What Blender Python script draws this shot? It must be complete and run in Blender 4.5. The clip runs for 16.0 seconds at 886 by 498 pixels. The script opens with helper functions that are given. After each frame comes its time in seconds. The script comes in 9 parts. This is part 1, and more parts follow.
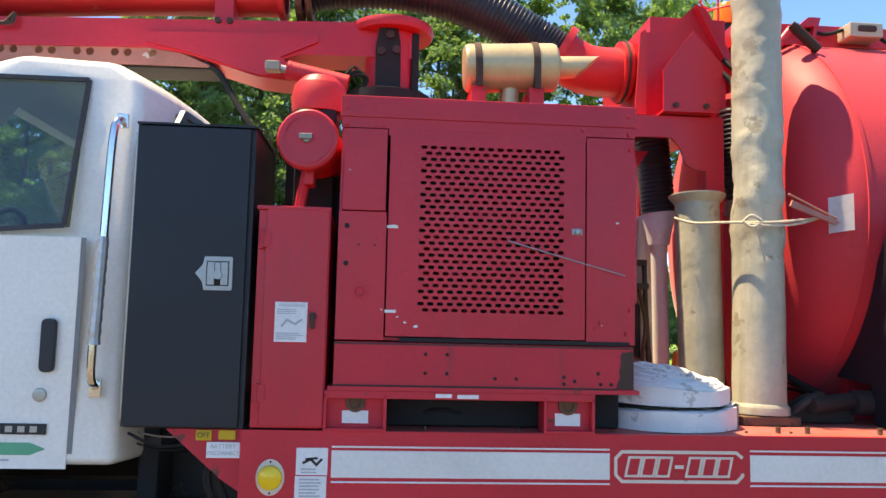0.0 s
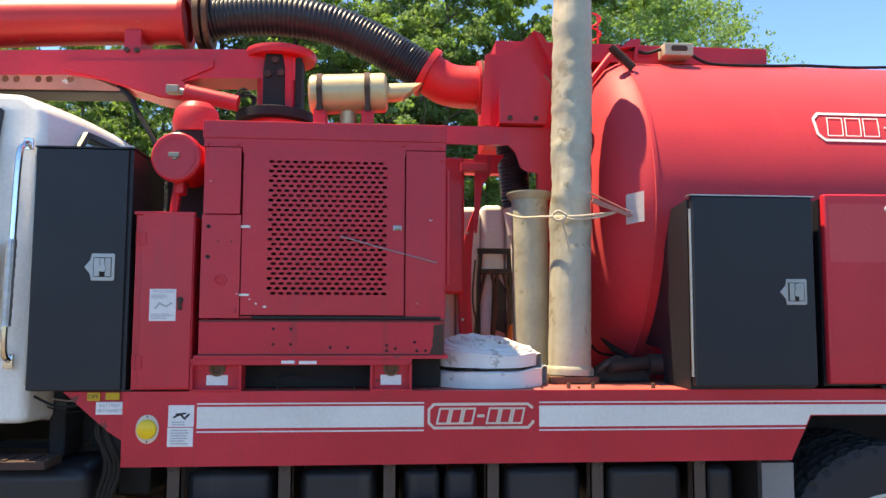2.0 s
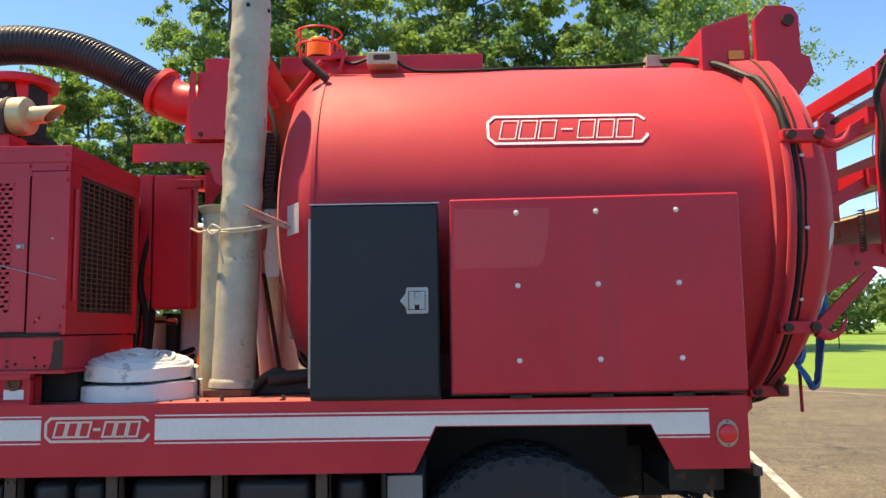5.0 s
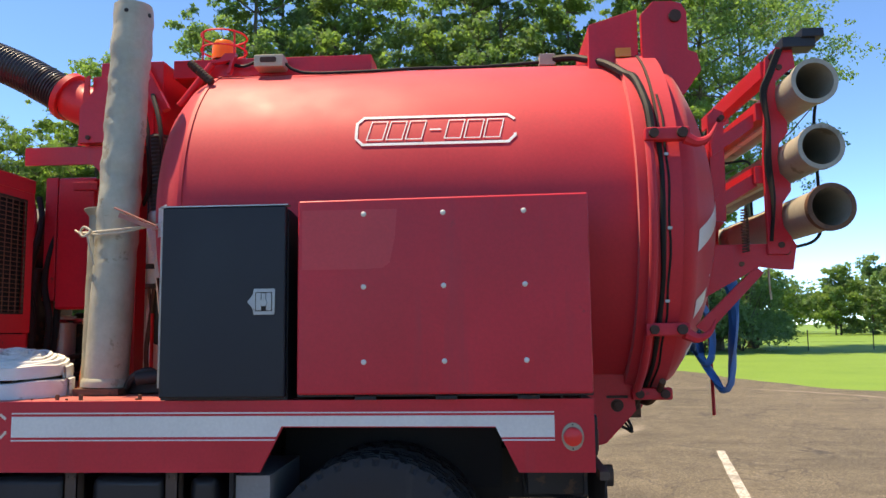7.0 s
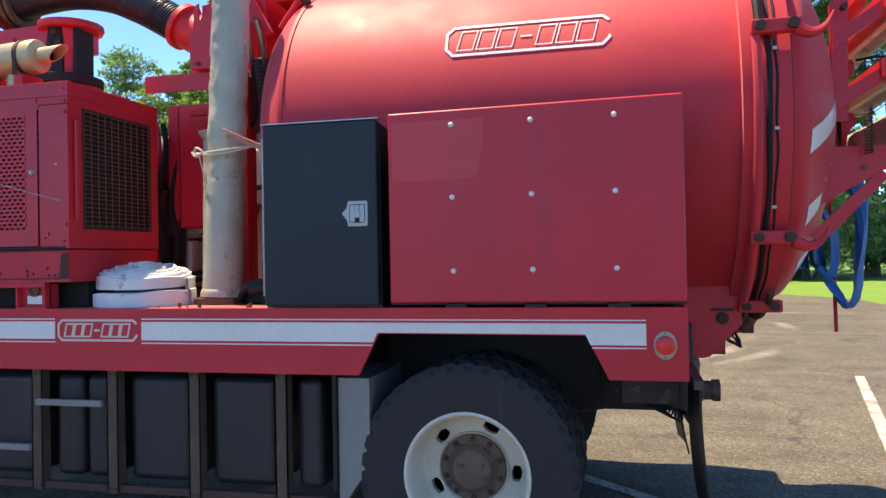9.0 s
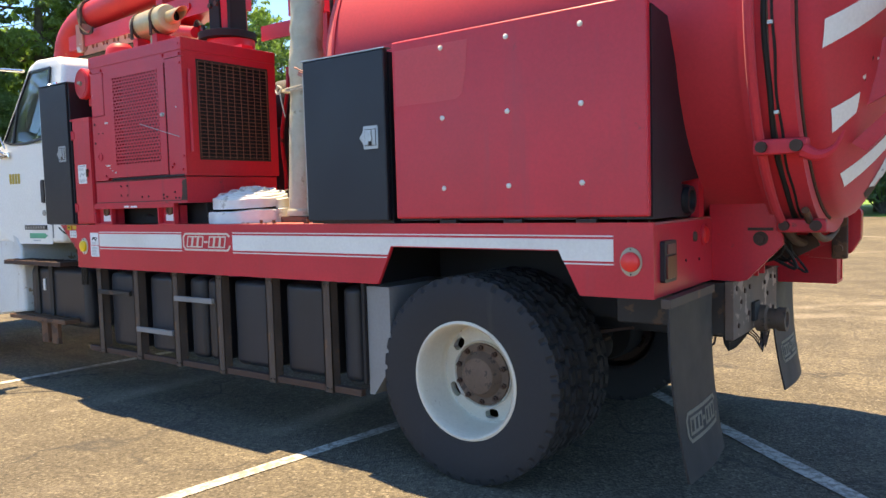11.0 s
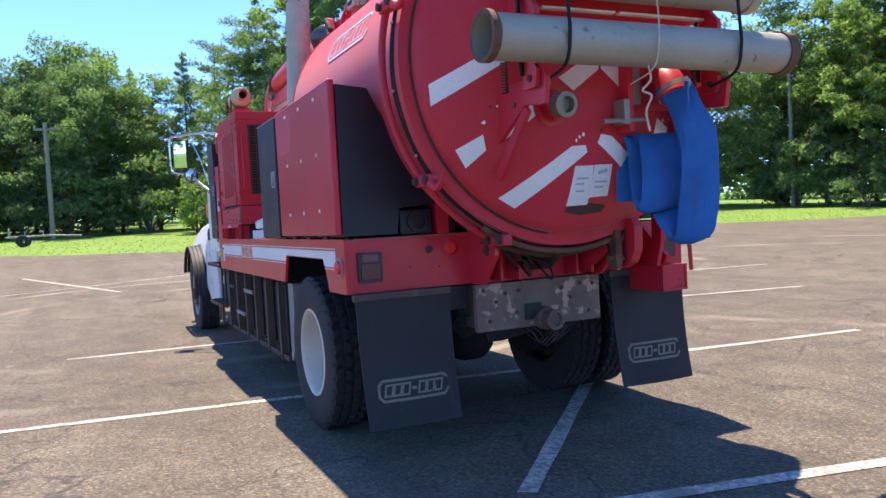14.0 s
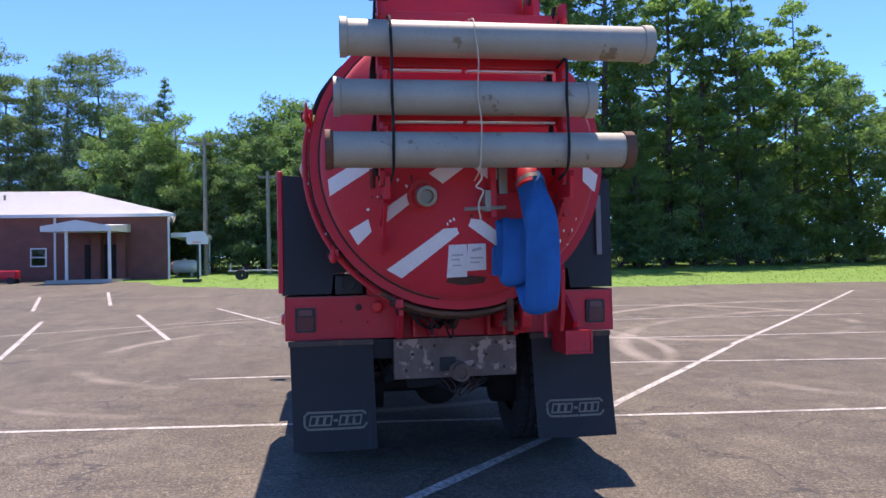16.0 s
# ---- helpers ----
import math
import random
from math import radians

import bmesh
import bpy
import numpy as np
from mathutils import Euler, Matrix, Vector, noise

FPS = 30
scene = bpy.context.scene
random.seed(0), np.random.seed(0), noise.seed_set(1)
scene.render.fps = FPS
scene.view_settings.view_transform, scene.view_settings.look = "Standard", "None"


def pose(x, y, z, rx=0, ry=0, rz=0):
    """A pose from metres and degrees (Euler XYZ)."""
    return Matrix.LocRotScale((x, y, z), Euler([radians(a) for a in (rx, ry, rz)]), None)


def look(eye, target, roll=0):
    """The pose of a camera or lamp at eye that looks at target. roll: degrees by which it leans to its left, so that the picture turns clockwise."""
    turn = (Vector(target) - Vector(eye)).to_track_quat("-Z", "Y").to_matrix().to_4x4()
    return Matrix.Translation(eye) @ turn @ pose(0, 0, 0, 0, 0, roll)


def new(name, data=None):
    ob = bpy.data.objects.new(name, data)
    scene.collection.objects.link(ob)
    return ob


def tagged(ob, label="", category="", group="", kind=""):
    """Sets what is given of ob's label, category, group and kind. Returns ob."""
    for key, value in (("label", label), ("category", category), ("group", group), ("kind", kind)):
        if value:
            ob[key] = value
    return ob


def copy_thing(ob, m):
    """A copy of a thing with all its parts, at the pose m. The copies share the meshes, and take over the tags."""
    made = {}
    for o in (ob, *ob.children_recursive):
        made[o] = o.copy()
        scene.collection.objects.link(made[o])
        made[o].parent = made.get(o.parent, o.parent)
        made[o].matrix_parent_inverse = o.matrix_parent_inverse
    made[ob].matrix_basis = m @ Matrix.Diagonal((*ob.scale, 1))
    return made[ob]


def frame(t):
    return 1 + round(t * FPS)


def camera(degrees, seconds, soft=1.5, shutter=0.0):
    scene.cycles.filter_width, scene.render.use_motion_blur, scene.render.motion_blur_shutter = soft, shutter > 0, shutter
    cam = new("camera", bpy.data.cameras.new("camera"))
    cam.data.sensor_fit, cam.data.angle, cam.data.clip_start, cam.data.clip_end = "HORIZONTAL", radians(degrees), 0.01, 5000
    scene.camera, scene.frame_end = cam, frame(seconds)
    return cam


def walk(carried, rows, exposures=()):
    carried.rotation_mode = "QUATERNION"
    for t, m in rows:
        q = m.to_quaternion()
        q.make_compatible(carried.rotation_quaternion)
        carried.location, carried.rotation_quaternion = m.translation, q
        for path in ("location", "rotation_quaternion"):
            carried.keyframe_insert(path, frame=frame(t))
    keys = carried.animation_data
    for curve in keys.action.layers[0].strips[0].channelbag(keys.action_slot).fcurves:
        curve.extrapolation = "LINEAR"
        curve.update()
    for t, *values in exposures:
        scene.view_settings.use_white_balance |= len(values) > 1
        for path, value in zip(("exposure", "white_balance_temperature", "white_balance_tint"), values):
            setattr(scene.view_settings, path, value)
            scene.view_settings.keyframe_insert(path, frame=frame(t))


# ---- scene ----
# camera and its walk
cam = camera(60.4, 16.0)
METRES, EYE, TILT, LEAN, TURN = 11.8, 1.735, 0.0, 0.0, -4.2
ROWS = [
    (0.0, 0.0, 0.0, 0.0, -0.13, 5.58, -1.31),
    (0.5, 0.0186, -0.0125, -0.0029, -0.25, 5.6, -1.04),
    (1.0, 0.0309, -0.0273, -0.0033, -0.53, 5.21, -0.87),
    (1.5, 0.0398, -0.0427, -0.0041, -0.59, 4.94, -0.57),
    (2.0, 0.06, -0.0575, -0.0035, -0.26, 4.84, -0.22),
    (2.5, 0.0845, -0.0632, -0.0036, 0.52, 5.02, 0.17),
    (3.0, 0.1131, -0.0561, -0.0037, 1.51, 5.18, 0.52),
    (3.5, 0.1449, -0.057, -0.0044, 2.58, 5.32, 0.73),
    (4.0, 0.1781, -0.0579, -0.0042, 3.51, 5.55, 0.75),
    (4.5, 0.2087, -0.0511, -0.0048, 4.3, 5.72, 0.83),
    (5.0, 0.2413, -0.0502, -0.0052, 4.89, 5.9, 0.85),
    (7.5, 0.3208, -0.0411, -0.0052, 8.77, 5.79, 0.61),
    (8.0, 0.3208, -0.0408, -0.0052, 9.95, 5.27, 0.69),
    (8.5, 0.3213, -0.039, -0.0067, 11.95, 4.04, 1.04),
    (9.0, 0.3346, -0.0381, -0.0131, 17.67, 0.63, 1.06),
    (11.5, 0.4984, 0.0213, -0.0226, 44.51, -4.27, 1.88),
    (12.0, 0.5457, 0.0408, -0.0222, 49.08, -4.24, 2.02),
    (12.5, 0.5883, 0.0736, -0.0254, 54.25, -4.02, 2.06),
    (13.0, 0.6334, 0.1032, -0.0258, 59.89, -3.73, 1.93),
    (13.5, 0.6722, 0.1402, -0.0261, 64.1, -2.97, 2.14),
    (14.0, 0.713, 0.1757, -0.0261, 69.06, -2.25, 3.11),
    (14.5, 0.7464, 0.2154, -0.0253, 74.07, -1.11, 3.5),
    (15.0, 0.779, 0.2545, -0.0238, 78.33, -0.08, 3.17),
    (15.5, 0.8076, 0.2909, -0.0218, 82.07, 0.73, 2.32),
    (16.0, 0.8305, 0.3265, -0.0179, 85.19, 1.5, 1.32),
]
walk(cam, [(t, pose(-4.173, -2.839, EYE, TILT, LEAN, TURN) @ pose(METRES * x, METRES * y, METRES * z, 90 + pitch, roll, yaw)) for t, x, y, z, yaw, pitch, roll in ROWS],
     exposures=[(0.0, 2.57, 11000, 12), (2.0, 2.57, 11000, 12), (5.0, 2.30, 11500, 11), (7.5, 2.07, 9700, 12), (9.0, 2.34, 9300, 12), (11.5, 2.78, 12000, 12), (13.0, 2.62, 10000, 14), (14.0, 2.42, 7700, 20), (14.5, 2.22, 7400, 24), (16.0, 2.03, 7100, 25)])

# ---- light: high midday sun and clear sky ----
SUN_DIR = Vector((0.342, -0.072, -1.0)).normalized()      # the way the light travels
world = bpy.data.worlds.new("sky")
scene.world = world
world.use_nodes = True
wn = world.node_tree.nodes
sky = wn.new("ShaderNodeTexSky")
sky.sky_type = "NISHITA"
sky.sun_disc = False
sky.sun_elevation = math.asin(-SUN_DIR.z)
sky.sun_rotation = math.atan2(-SUN_DIR.x, -SUN_DIR.y)
sky.air_density, sky.dust_density, sky.ozone_density = 0.30, 0.0, 5.5
deep = wn.new("ShaderNodeHueSaturation")     # clear, dry air: a deep blue
deep.inputs["Saturation"].default_value = 1.14
wn["Background"].inputs["Strength"].default_value = 0.17
world.node_tree.links.new(sky.outputs["Color"], deep.inputs["Color"])
world.node_tree.links.new(deep.outputs["Color"], wn["Background"].inputs["Color"])
sun_data = bpy.data.lights.new("sun", "SUN")
sun_data.energy, sun_data.angle, sun_data.color = 1.9, radians(0.53), (1.0, 0.955, 0.88)
sun = new("sun", sun_data)
sun.matrix_world = look((0, 0, 30), Vector((0, 0, 30)) + SUN_DIR)

# ---- materials ----
def node_mat(name):
    m = bpy.data.materials.new(name)
    m.use_nodes = True
    nt = m.node_tree
    return m, nt, nt.nodes["Principled BSDF"]


def add(nt, kind, **values):
    n = nt.nodes.new(kind)
    for key, value in values.items():
        n.inputs[key.replace("_", " ")].default_value = value
    return n


def coords(nt):
    return nt.nodes.new("ShaderNodeTexCoord").outputs["Object"]


def noise_tex(nt, scale, detail=4.0, rough=0.55, stretch=None):
    n = add(nt, "ShaderNodeTexNoise", Scale=scale, Detail=detail, Roughness=rough)
    src = coords(nt)
    if stretch:
        mp = nt.nodes.new("ShaderNodeMapping")
        mp.inputs["Scale"].default_value = stretch
        nt.links.new(src, mp.inputs["Vector"])
        src = mp.outputs["Vector"]
    nt.links.new(src, n.inputs["Vector"])
    return n.outputs["Fac"]


def ramp(nt, fac, stops):
    r = nt.nodes.new("ShaderNodeValToRGB")
    e = r.color_ramp.elements
    while len(e) < len(stops):
        e.new(0.5)
    for el, (pos, col) in zip(e, stops):
        el.position = pos
        el.color = (*col, 1.0) if len(col) == 3 else col
    nt.links.new(fac, r.inputs["Fac"])
    return r.outputs["Color"]


def blend(nt, fac, a, b, mode="MIX"):
    m = nt.nodes.new("ShaderNodeMix")
    m.data_type, m.blend_type = "RGBA", mode
    for value, k in ((fac, 0), (a, 6), (b, 7)):
        if hasattr(value, "is_linked"):
            nt.links.new(value, m.inputs[k])
        else:
            m.inputs[k].default_value = value if k == 0 else (*value, 1.0)
    return m.outputs[2]


def bump(nt, bsdf, fac, strength=0.2, distance=0.002):
    b = add(nt, "ShaderNodeBump", Strength=strength, Distance=distance)
    nt.links.new(fac, b.inputs["Height"])
    nt.links.new(b.outputs["Normal"], bsdf.inputs["Normal"])


def scaled(c, k):
    return tuple(min(1.0, v * k) for v in c)


def surface(name, col, rough=0.5, metal=0.0, vary=0.12, scale=2.0, fine=60.0, relief=0.1, wear=None, wear_at=0.66, wear_scale=6.0,
            streak=None, streak_at=0.6, coat=0.0, spec=0.35, chalk=0.0):
    """Base colour with variation at two scales, optional worn spots and run-down streaks."""
    m, nt, b = node_mat(name)
    big = noise_tex(nt, scale)
    small = noise_tex(nt, fine, 2.0)
    c = ramp(nt, big, [(0.3, scaled(col, 1 - vary)), (0.7, scaled(col, 1 + vary))])
    c = blend(nt, 0.25, c, ramp(nt, small, [(0.3, scaled(col, 0.8)), (0.7, scaled(col, 1.15))]))
    if streak:
        s = noise_tex(nt, 1.0, 5.0, 0.6, (9.0, 9.0, 0.8))
        c = blend(nt, ramp(nt, s, [(streak_at, (0, 0, 0)), (streak_at + 0.16, (0.55, 0.55, 0.55))]), c, streak)
    if wear:
        w = noise_tex(nt, wear_scale, 6.0, 0.65)
        c = blend(nt, ramp(nt, w, [(wear_at, (0, 0, 0)), (wear_at + 0.035, (0.9, 0.9, 0.9))]), c, wear)
    nt.links.new(c, b.inputs["Base Color"])
    r = ramp(nt, big, [(0.25, (rough * 0.8,) * 3), (0.75, (min(1, rough * 1.2),) * 3)])
    nt.links.new(r, b.inputs["Roughness"])
    b.inputs["Metallic"].default_value = metal
    b.inputs["Specular IOR Level"].default_value = spec
    b.inputs["Coat Weight"].default_value = coat
    b.inputs["Sheen Weight"].default_value = chalk
    b.inputs["Sheen Roughness"].default_value = 0.45
    b.inputs["Coat Roughness"].default_value = 0.15
    if relief:
        bump(nt, b, small, relief)
    return m


RED = (0.61, 0.026, 0.042)
red_paint = surface("red_paint", RED, 0.34, spec=0.32, vary=0.17, scale=1.3, relief=0.05, streak=(0.47, 0.037, 0.052), streak_at=0.56, wear=(0.38, 0.038, 0.043), wear_at=0.70, wear_scale=9.0)
red_faded = surface("sun_bleached_red", (0.66, 0.062, 0.072), 0.5, vary=0.12, scale=1.3, relief=0.05)
red_worn = surface("red_paint_worn", RED, 0.5, vary=0.14, relief=0.1, wear=(0.10, 0.045, 0.035), wear_at=0.64, wear_scale=11.0, streak=(0.20, 0.04, 0.04))
red_deck = surface("red_deck_faded", (0.42, 0.10, 0.085), 0.65, vary=0.2, relief=0.2, wear=(0.22, 0.08, 0.06), wear_at=0.57, wear_scale=5.0)
red_tank = surface("red_tank_paint", (0.60, 0.031, 0.046), 0.56, vary=0.10, relief=0.02, streak=(0.53, 0.040, 0.052), spec=0.30, chalk=0.15)
red_orange = surface("sunfaded_red_paint", (0.60, 0.030, 0.034), 0.45, vary=0.14, relief=0.05, wear=(0.5, 0.17, 0.10), wear_at=0.66)
white_paint = surface("white_paint", (0.82, 0.795, 0.73), 0.32, vary=0.04, relief=0.02, wear=(0.52, 0.49, 0.42), wear_at=0.72)
white_dirty = surface("white_paint_dirty", (0.66, 0.65, 0.60), 0.45, vary=0.1, relief=0.05, wear=(0.35, 0.24, 0.13), wear_at=0.61, streak=(0.45, 0.40, 0.3))
stripe_white = surface("white_stripe", (0.68, 0.67, 0.63), 0.45, vary=0.10, relief=0.02, wear=(0.40, 0.34, 0.32), wear_at=0.70, wear_scale=22, streak=(0.45, 0.43, 0.40))
reflect_white = surface("reflective_white", (0.78, 0.78, 0.76), 0.35, vary=0.05, relief=0.03, wear=(0.5, 0.3, 0.25), wear_at=0.72, wear_scale=20)
black_coat = surface("black_powder_coat", (0.013, 0.0155, 0.021), 0.46, vary=0.12, fine=300.0, relief=0.12, wear=(0.05, 0.055, 0.065), wear_at=0.74, wear_scale=3.0)
grille_black = surface("black_interior", (0.02, 0.02, 0.022), 0.7, vary=0.2, relief=0.1)
black_plastic = surface("black_plastic", (0.020, 0.022, 0.027), 0.42, vary=0.2, relief=0.08, streak=(0.07, 0.062, 0.055), spec=0.36)
black_steel = surface("black_steel", (0.03, 0.028, 0.027), 0.6, 0.2, vary=0.3, relief=0.2, wear=(0.10, 0.055, 0.035), wear_at=0.6, wear_scale=8.0)
strap_steel = surface("rusty_strap_steel", (0.085, 0.060, 0.048), 0.65, 0.15, vary=0.35, scale=3.0, relief=0.25, wear=(0.16, 0.085, 0.05), wear_at=0.58, wear_scale=7.0)
hose_black = surface("black_hose_rubber", (0.025, 0.026, 0.03), 0.38, vary=0.15, relief=0.05)
rubber = surface("tyre_rubber", (0.026, 0.026, 0.028), 0.78, vary=0.2, relief=0.2, streak=(0.06, 0.055, 0.05), streak_at=0.62)
flap_rubber = surface("mud_flap_rubber", (0.017, 0.0175, 0.019), 0.6, vary=0.15, scale=3.0, relief=0.1, streak=(0.055, 0.052, 0.048))
wheel_white = surface("white_wheel", (0.62, 0.575, 0.48), 0.45, vary=0.1, relief=0.06, wear=(0.30, 0.19, 0.11), wear_at=0.67, wear_scale=10.0, streak=(0.5, 0.42, 0.3))
wheel_steel = surface("stained_grey_wheel", (0.36, 0.33, 0.28), 0.5, 0.2, vary=0.25, scale=6.0, relief=0.1, wear=(0.17, 0.09, 0.05), wear_at=0.57, wear_scale=8.0)
rust = surface("rusty_steel", (0.15, 0.075, 0.045), 0.8, 0.1, vary=0.35, scale=7.0, relief=0.4, wear=(0.07, 0.04, 0.03), wear_at=0.55)
rust_pink = surface("faded_pink_steel", (0.44, 0.17, 0.13), 0.6, vary=0.2, scale=6.0, relief=0.1, wear=(0.55, 0.52, 0.47), wear_at=0.60, wear_scale=7.0)
rust_dark = surface("dark_rust", (0.075, 0.042, 0.032), 0.8, 0.1, vary=0.35, scale=7.0, relief=0.35)
bumper_mat = surface("peeling_red_steel", (0.17, 0.115, 0.088), 0.75, 0.1, vary=0.35, scale=5.0, relief=0.3, wear=(0.44, 0.29, 0.22), wear_at=0.555, wear_scale=7.0, streak=(0.10, 0.05, 0.04), streak_at=0.58)
dull_alu = surface("dull_aluminium", (0.37, 0.33, 0.245), 0.55, 0.15, vary=0.14, scale=5.0, relief=0.08, wear=(0.22, 0.18, 0.12), wear_at=0.62, streak=(0.24, 0.21, 0.15))
pale_pipe = surface("weathered_pale_pipe", (0.415, 0.395, 0.305), 0.6, 0.1, vary=0.24, scale=4.5, relief=0.8, wear=(0.27, 0.24, 0.17), wear_at=0.60, streak=(0.24, 0.22, 0.165), streak_at=0.53, fine=34.0)
muffler_mat = surface("tan_heat_paint", (0.56, 0.43, 0.25), 0.42, 0.35, vary=0.14, scale=6.0, relief=0.1, wear=(0.24, 0.14, 0.07), wear_at=0.66)
latch_steel = surface("dull_latch_steel", (0.34, 0.34, 0.33), 0.42, 0.8, vary=0.12, scale=14.0, relief=0.08, wear=(0.25, 0.22, 0.18), wear_at=0.66, wear_scale=30)
chrome = surface("chrome", (0.75, 0.75, 0.74), 0.16, 1.0, vary=0.05, relief=0.03, wear=(0.35, 0.30, 0.22), wear_at=0.7, wear_scale=20)
zinc = surface("zinc_steel", (0.40, 0.39, 0.36), 0.42, 0.8, vary=0.15, relief=0.08)
tape = surface("silver_tape", (0.42, 0.43, 0.44), 0.35, 0.6, vary=0.25, scale=25.0, relief=0.5)
brass = surface("worn_aluminium_cap", (0.30, 0.28, 0.23), 0.5, 0.5, vary=0.2, relief=0.2)
tube_alu = surface("weathered_tube_aluminium", (0.36, 0.335, 0.27), 0.55, 0.2, vary=0.16, scale=2.2, relief=0.1, wear=(0.20, 0.165, 0.11), wear_at=0.62, wear_scale=5.0)
canvas = surface("white_canvas_hose", (0.70, 0.69, 0.67), 0.85, vary=0.10, scale=9.0, fine=220, relief=0.35, wear=(0.42, 0.39, 0.36), wear_at=0.60, wear_scale=9.0)
blue_tarp = surface("blue_lay_flat_hose", (0.005, 0.120, 0.35), 0.62, vary=0.3, scale=5.0, fine=180, relief=0.12, streak=(0.02, 0.09, 0.24), streak_at=0.54, spec=0.2)
white_plastic = surface("white_plastic_tank", (0.80, 0.80, 0.77), 0.5, vary=0.06, relief=0.03, streak=(0.5, 0.47, 0.4))
paper = surface("paper_label", (0.74, 0.74, 0.73), 0.6, vary=0.06, scale=18.0, relief=0.02)
print_grey = surface("grey_print", (0.40, 0.41, 0.42), 0.6, vary=0.1, relief=0)
print_black = surface("black_print", (0.03, 0.03, 0.03), 0.6, vary=0.1, relief=0)
print_yellow = surface("yellow_label", (0.62, 0.38, 0.02), 0.5, vary=0.1, relief=0)
logo_cream = surface("cream_logo_paint", (0.66, 0.56, 0.46), 0.5, vary=0.1, relief=0.02, wear=(0.4, 0.14, 0.09), wear_at=0.66, wear_scale=16.0)
logo_grey = surface("grey_moulded_mark", (0.19, 0.17, 0.13), 0.7, vary=0.2, scale=6.0, relief=0.1, wear=(0.05, 0.05, 0.045), wear_at=0.60, wear_scale=30.0)
logo_green = surface("green_decal", (0.06, 0.38, 0.22), 0.45, vary=0.1, relief=0)
gold_print = surface("gold_print", (0.50, 0.33, 0.06), 0.45, vary=0.1, relief=0)
rope_mat = surface("pale_rope", (0.56, 0.49, 0.37), 0.9, vary=0.2, scale=30.0, fine=300, relief=0.6)
wire_mat = surface("black_cable", (0.02, 0.02, 0.02), 0.6, vary=0.2, relief=0, spec=0.15)
orange_mat = surface("orange_plastic", (0.75, 0.13, 0.015), 0.4, vary=0.1, relief=0.05)
beige_mat = surface("beige_light_box", (0.50, 0.43, 0.31), 0.5, vary=0.1, relief=0.05)
# Near-black for black parts and for shade put into holes and gaps.
dark_void = surface("black_parts_and_shade", (0.02, 0.018, 0.018), 0.8, vary=0.3, relief=0.1)
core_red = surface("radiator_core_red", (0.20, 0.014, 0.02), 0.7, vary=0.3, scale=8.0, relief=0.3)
hub_rust = surface("hub_rust", (0.15, 0.098, 0.072), 0.75, 0.1, vary=0.3, scale=9.0, relief=0.3, wear=(0.06, 0.045, 0.04), wear_at=0.58, wear_scale=20.0)
guard_rust = surface("rusty_wire", (0.17, 0.075, 0.055), 0.7, 0.1, vary=0.35, scale=12.0, relief=0.2)
core_black = surface("radiator_core_black", (0.016, 0.015, 0.016), 0.6, 0.2, vary=0.3, fine=150, relief=0.4)
light_grey_paint = surface("grey_guard_paint", (0.21, 0.212, 0.21), 0.5, vary=0.15, relief=0.06, streak=(0.25, 0.25, 0.24))


def lens_mat(name, col, glow=0.0):
    m, nt, b = node_mat(name)
    b.inputs["Base Color"].default_value = (*col, 1)
    b.inputs["Roughness"].default_value = 0.3
    b.inputs["Subsurface Weight"].default_value = 0.15
    bump(nt, b, noise_tex(nt, 90.0, 1.0), 0.3, 0.002)
    return m


red_lens = lens_mat("red_lens", (0.85, 0.03, 0.03))
dark_lens = lens_mat("dark_red_lens", (0.11, 0.008, 0.010))
pale_lens = lens_mat("pale_lens", (0.5, 0.36, 0.36))
amber_dull = lens_mat("dull_amber_lens", (0.62, 0.25, 0.03))
reverse_mat = lens_mat("dull_pink_lens", (0.15, 0.045, 0.045))
amber_lens = lens_mat("amber_lens", (0.95, 0.58, 0.03))
orange_lens = lens_mat("orange_lens", (0.95, 0.20, 0.01))


def glass_mat(name, tint, rough=0.03):
    m, nt, b = node_mat(name)
    b.inputs["Base Color"].default_value = (*tint, 1)
    b.inputs["Roughness"].default_value = rough
    b.inputs["IOR"].default_value = 1.5
    b.inputs["Transmission Weight"].default_value = 1.0
    return m


window_glass = glass_mat("tinted_glass", (0.62, 0.78, 0.76), 0.0)
mirror_glass = surface("mirror_glass", (0.56, 0.62, 0.66), 0.03, 1.0, vary=0.01, relief=0)


# centre x, centre y, radius and half width of the marks
TYRE_MARKS = [(-8.9, 0.6, 4.5, 0.20), (-8.9, 0.4, 6.3, 0.16), (-5.5, 13.2, 7.7, 0.22), (-6.5, 14.0, 9.6, 0.2), (-12.0, 9.0, 4.0, 0.2), (3.0, 12.0, 6.0, 0.2), (-3.0, -9.0, 5.0, 0.2)]


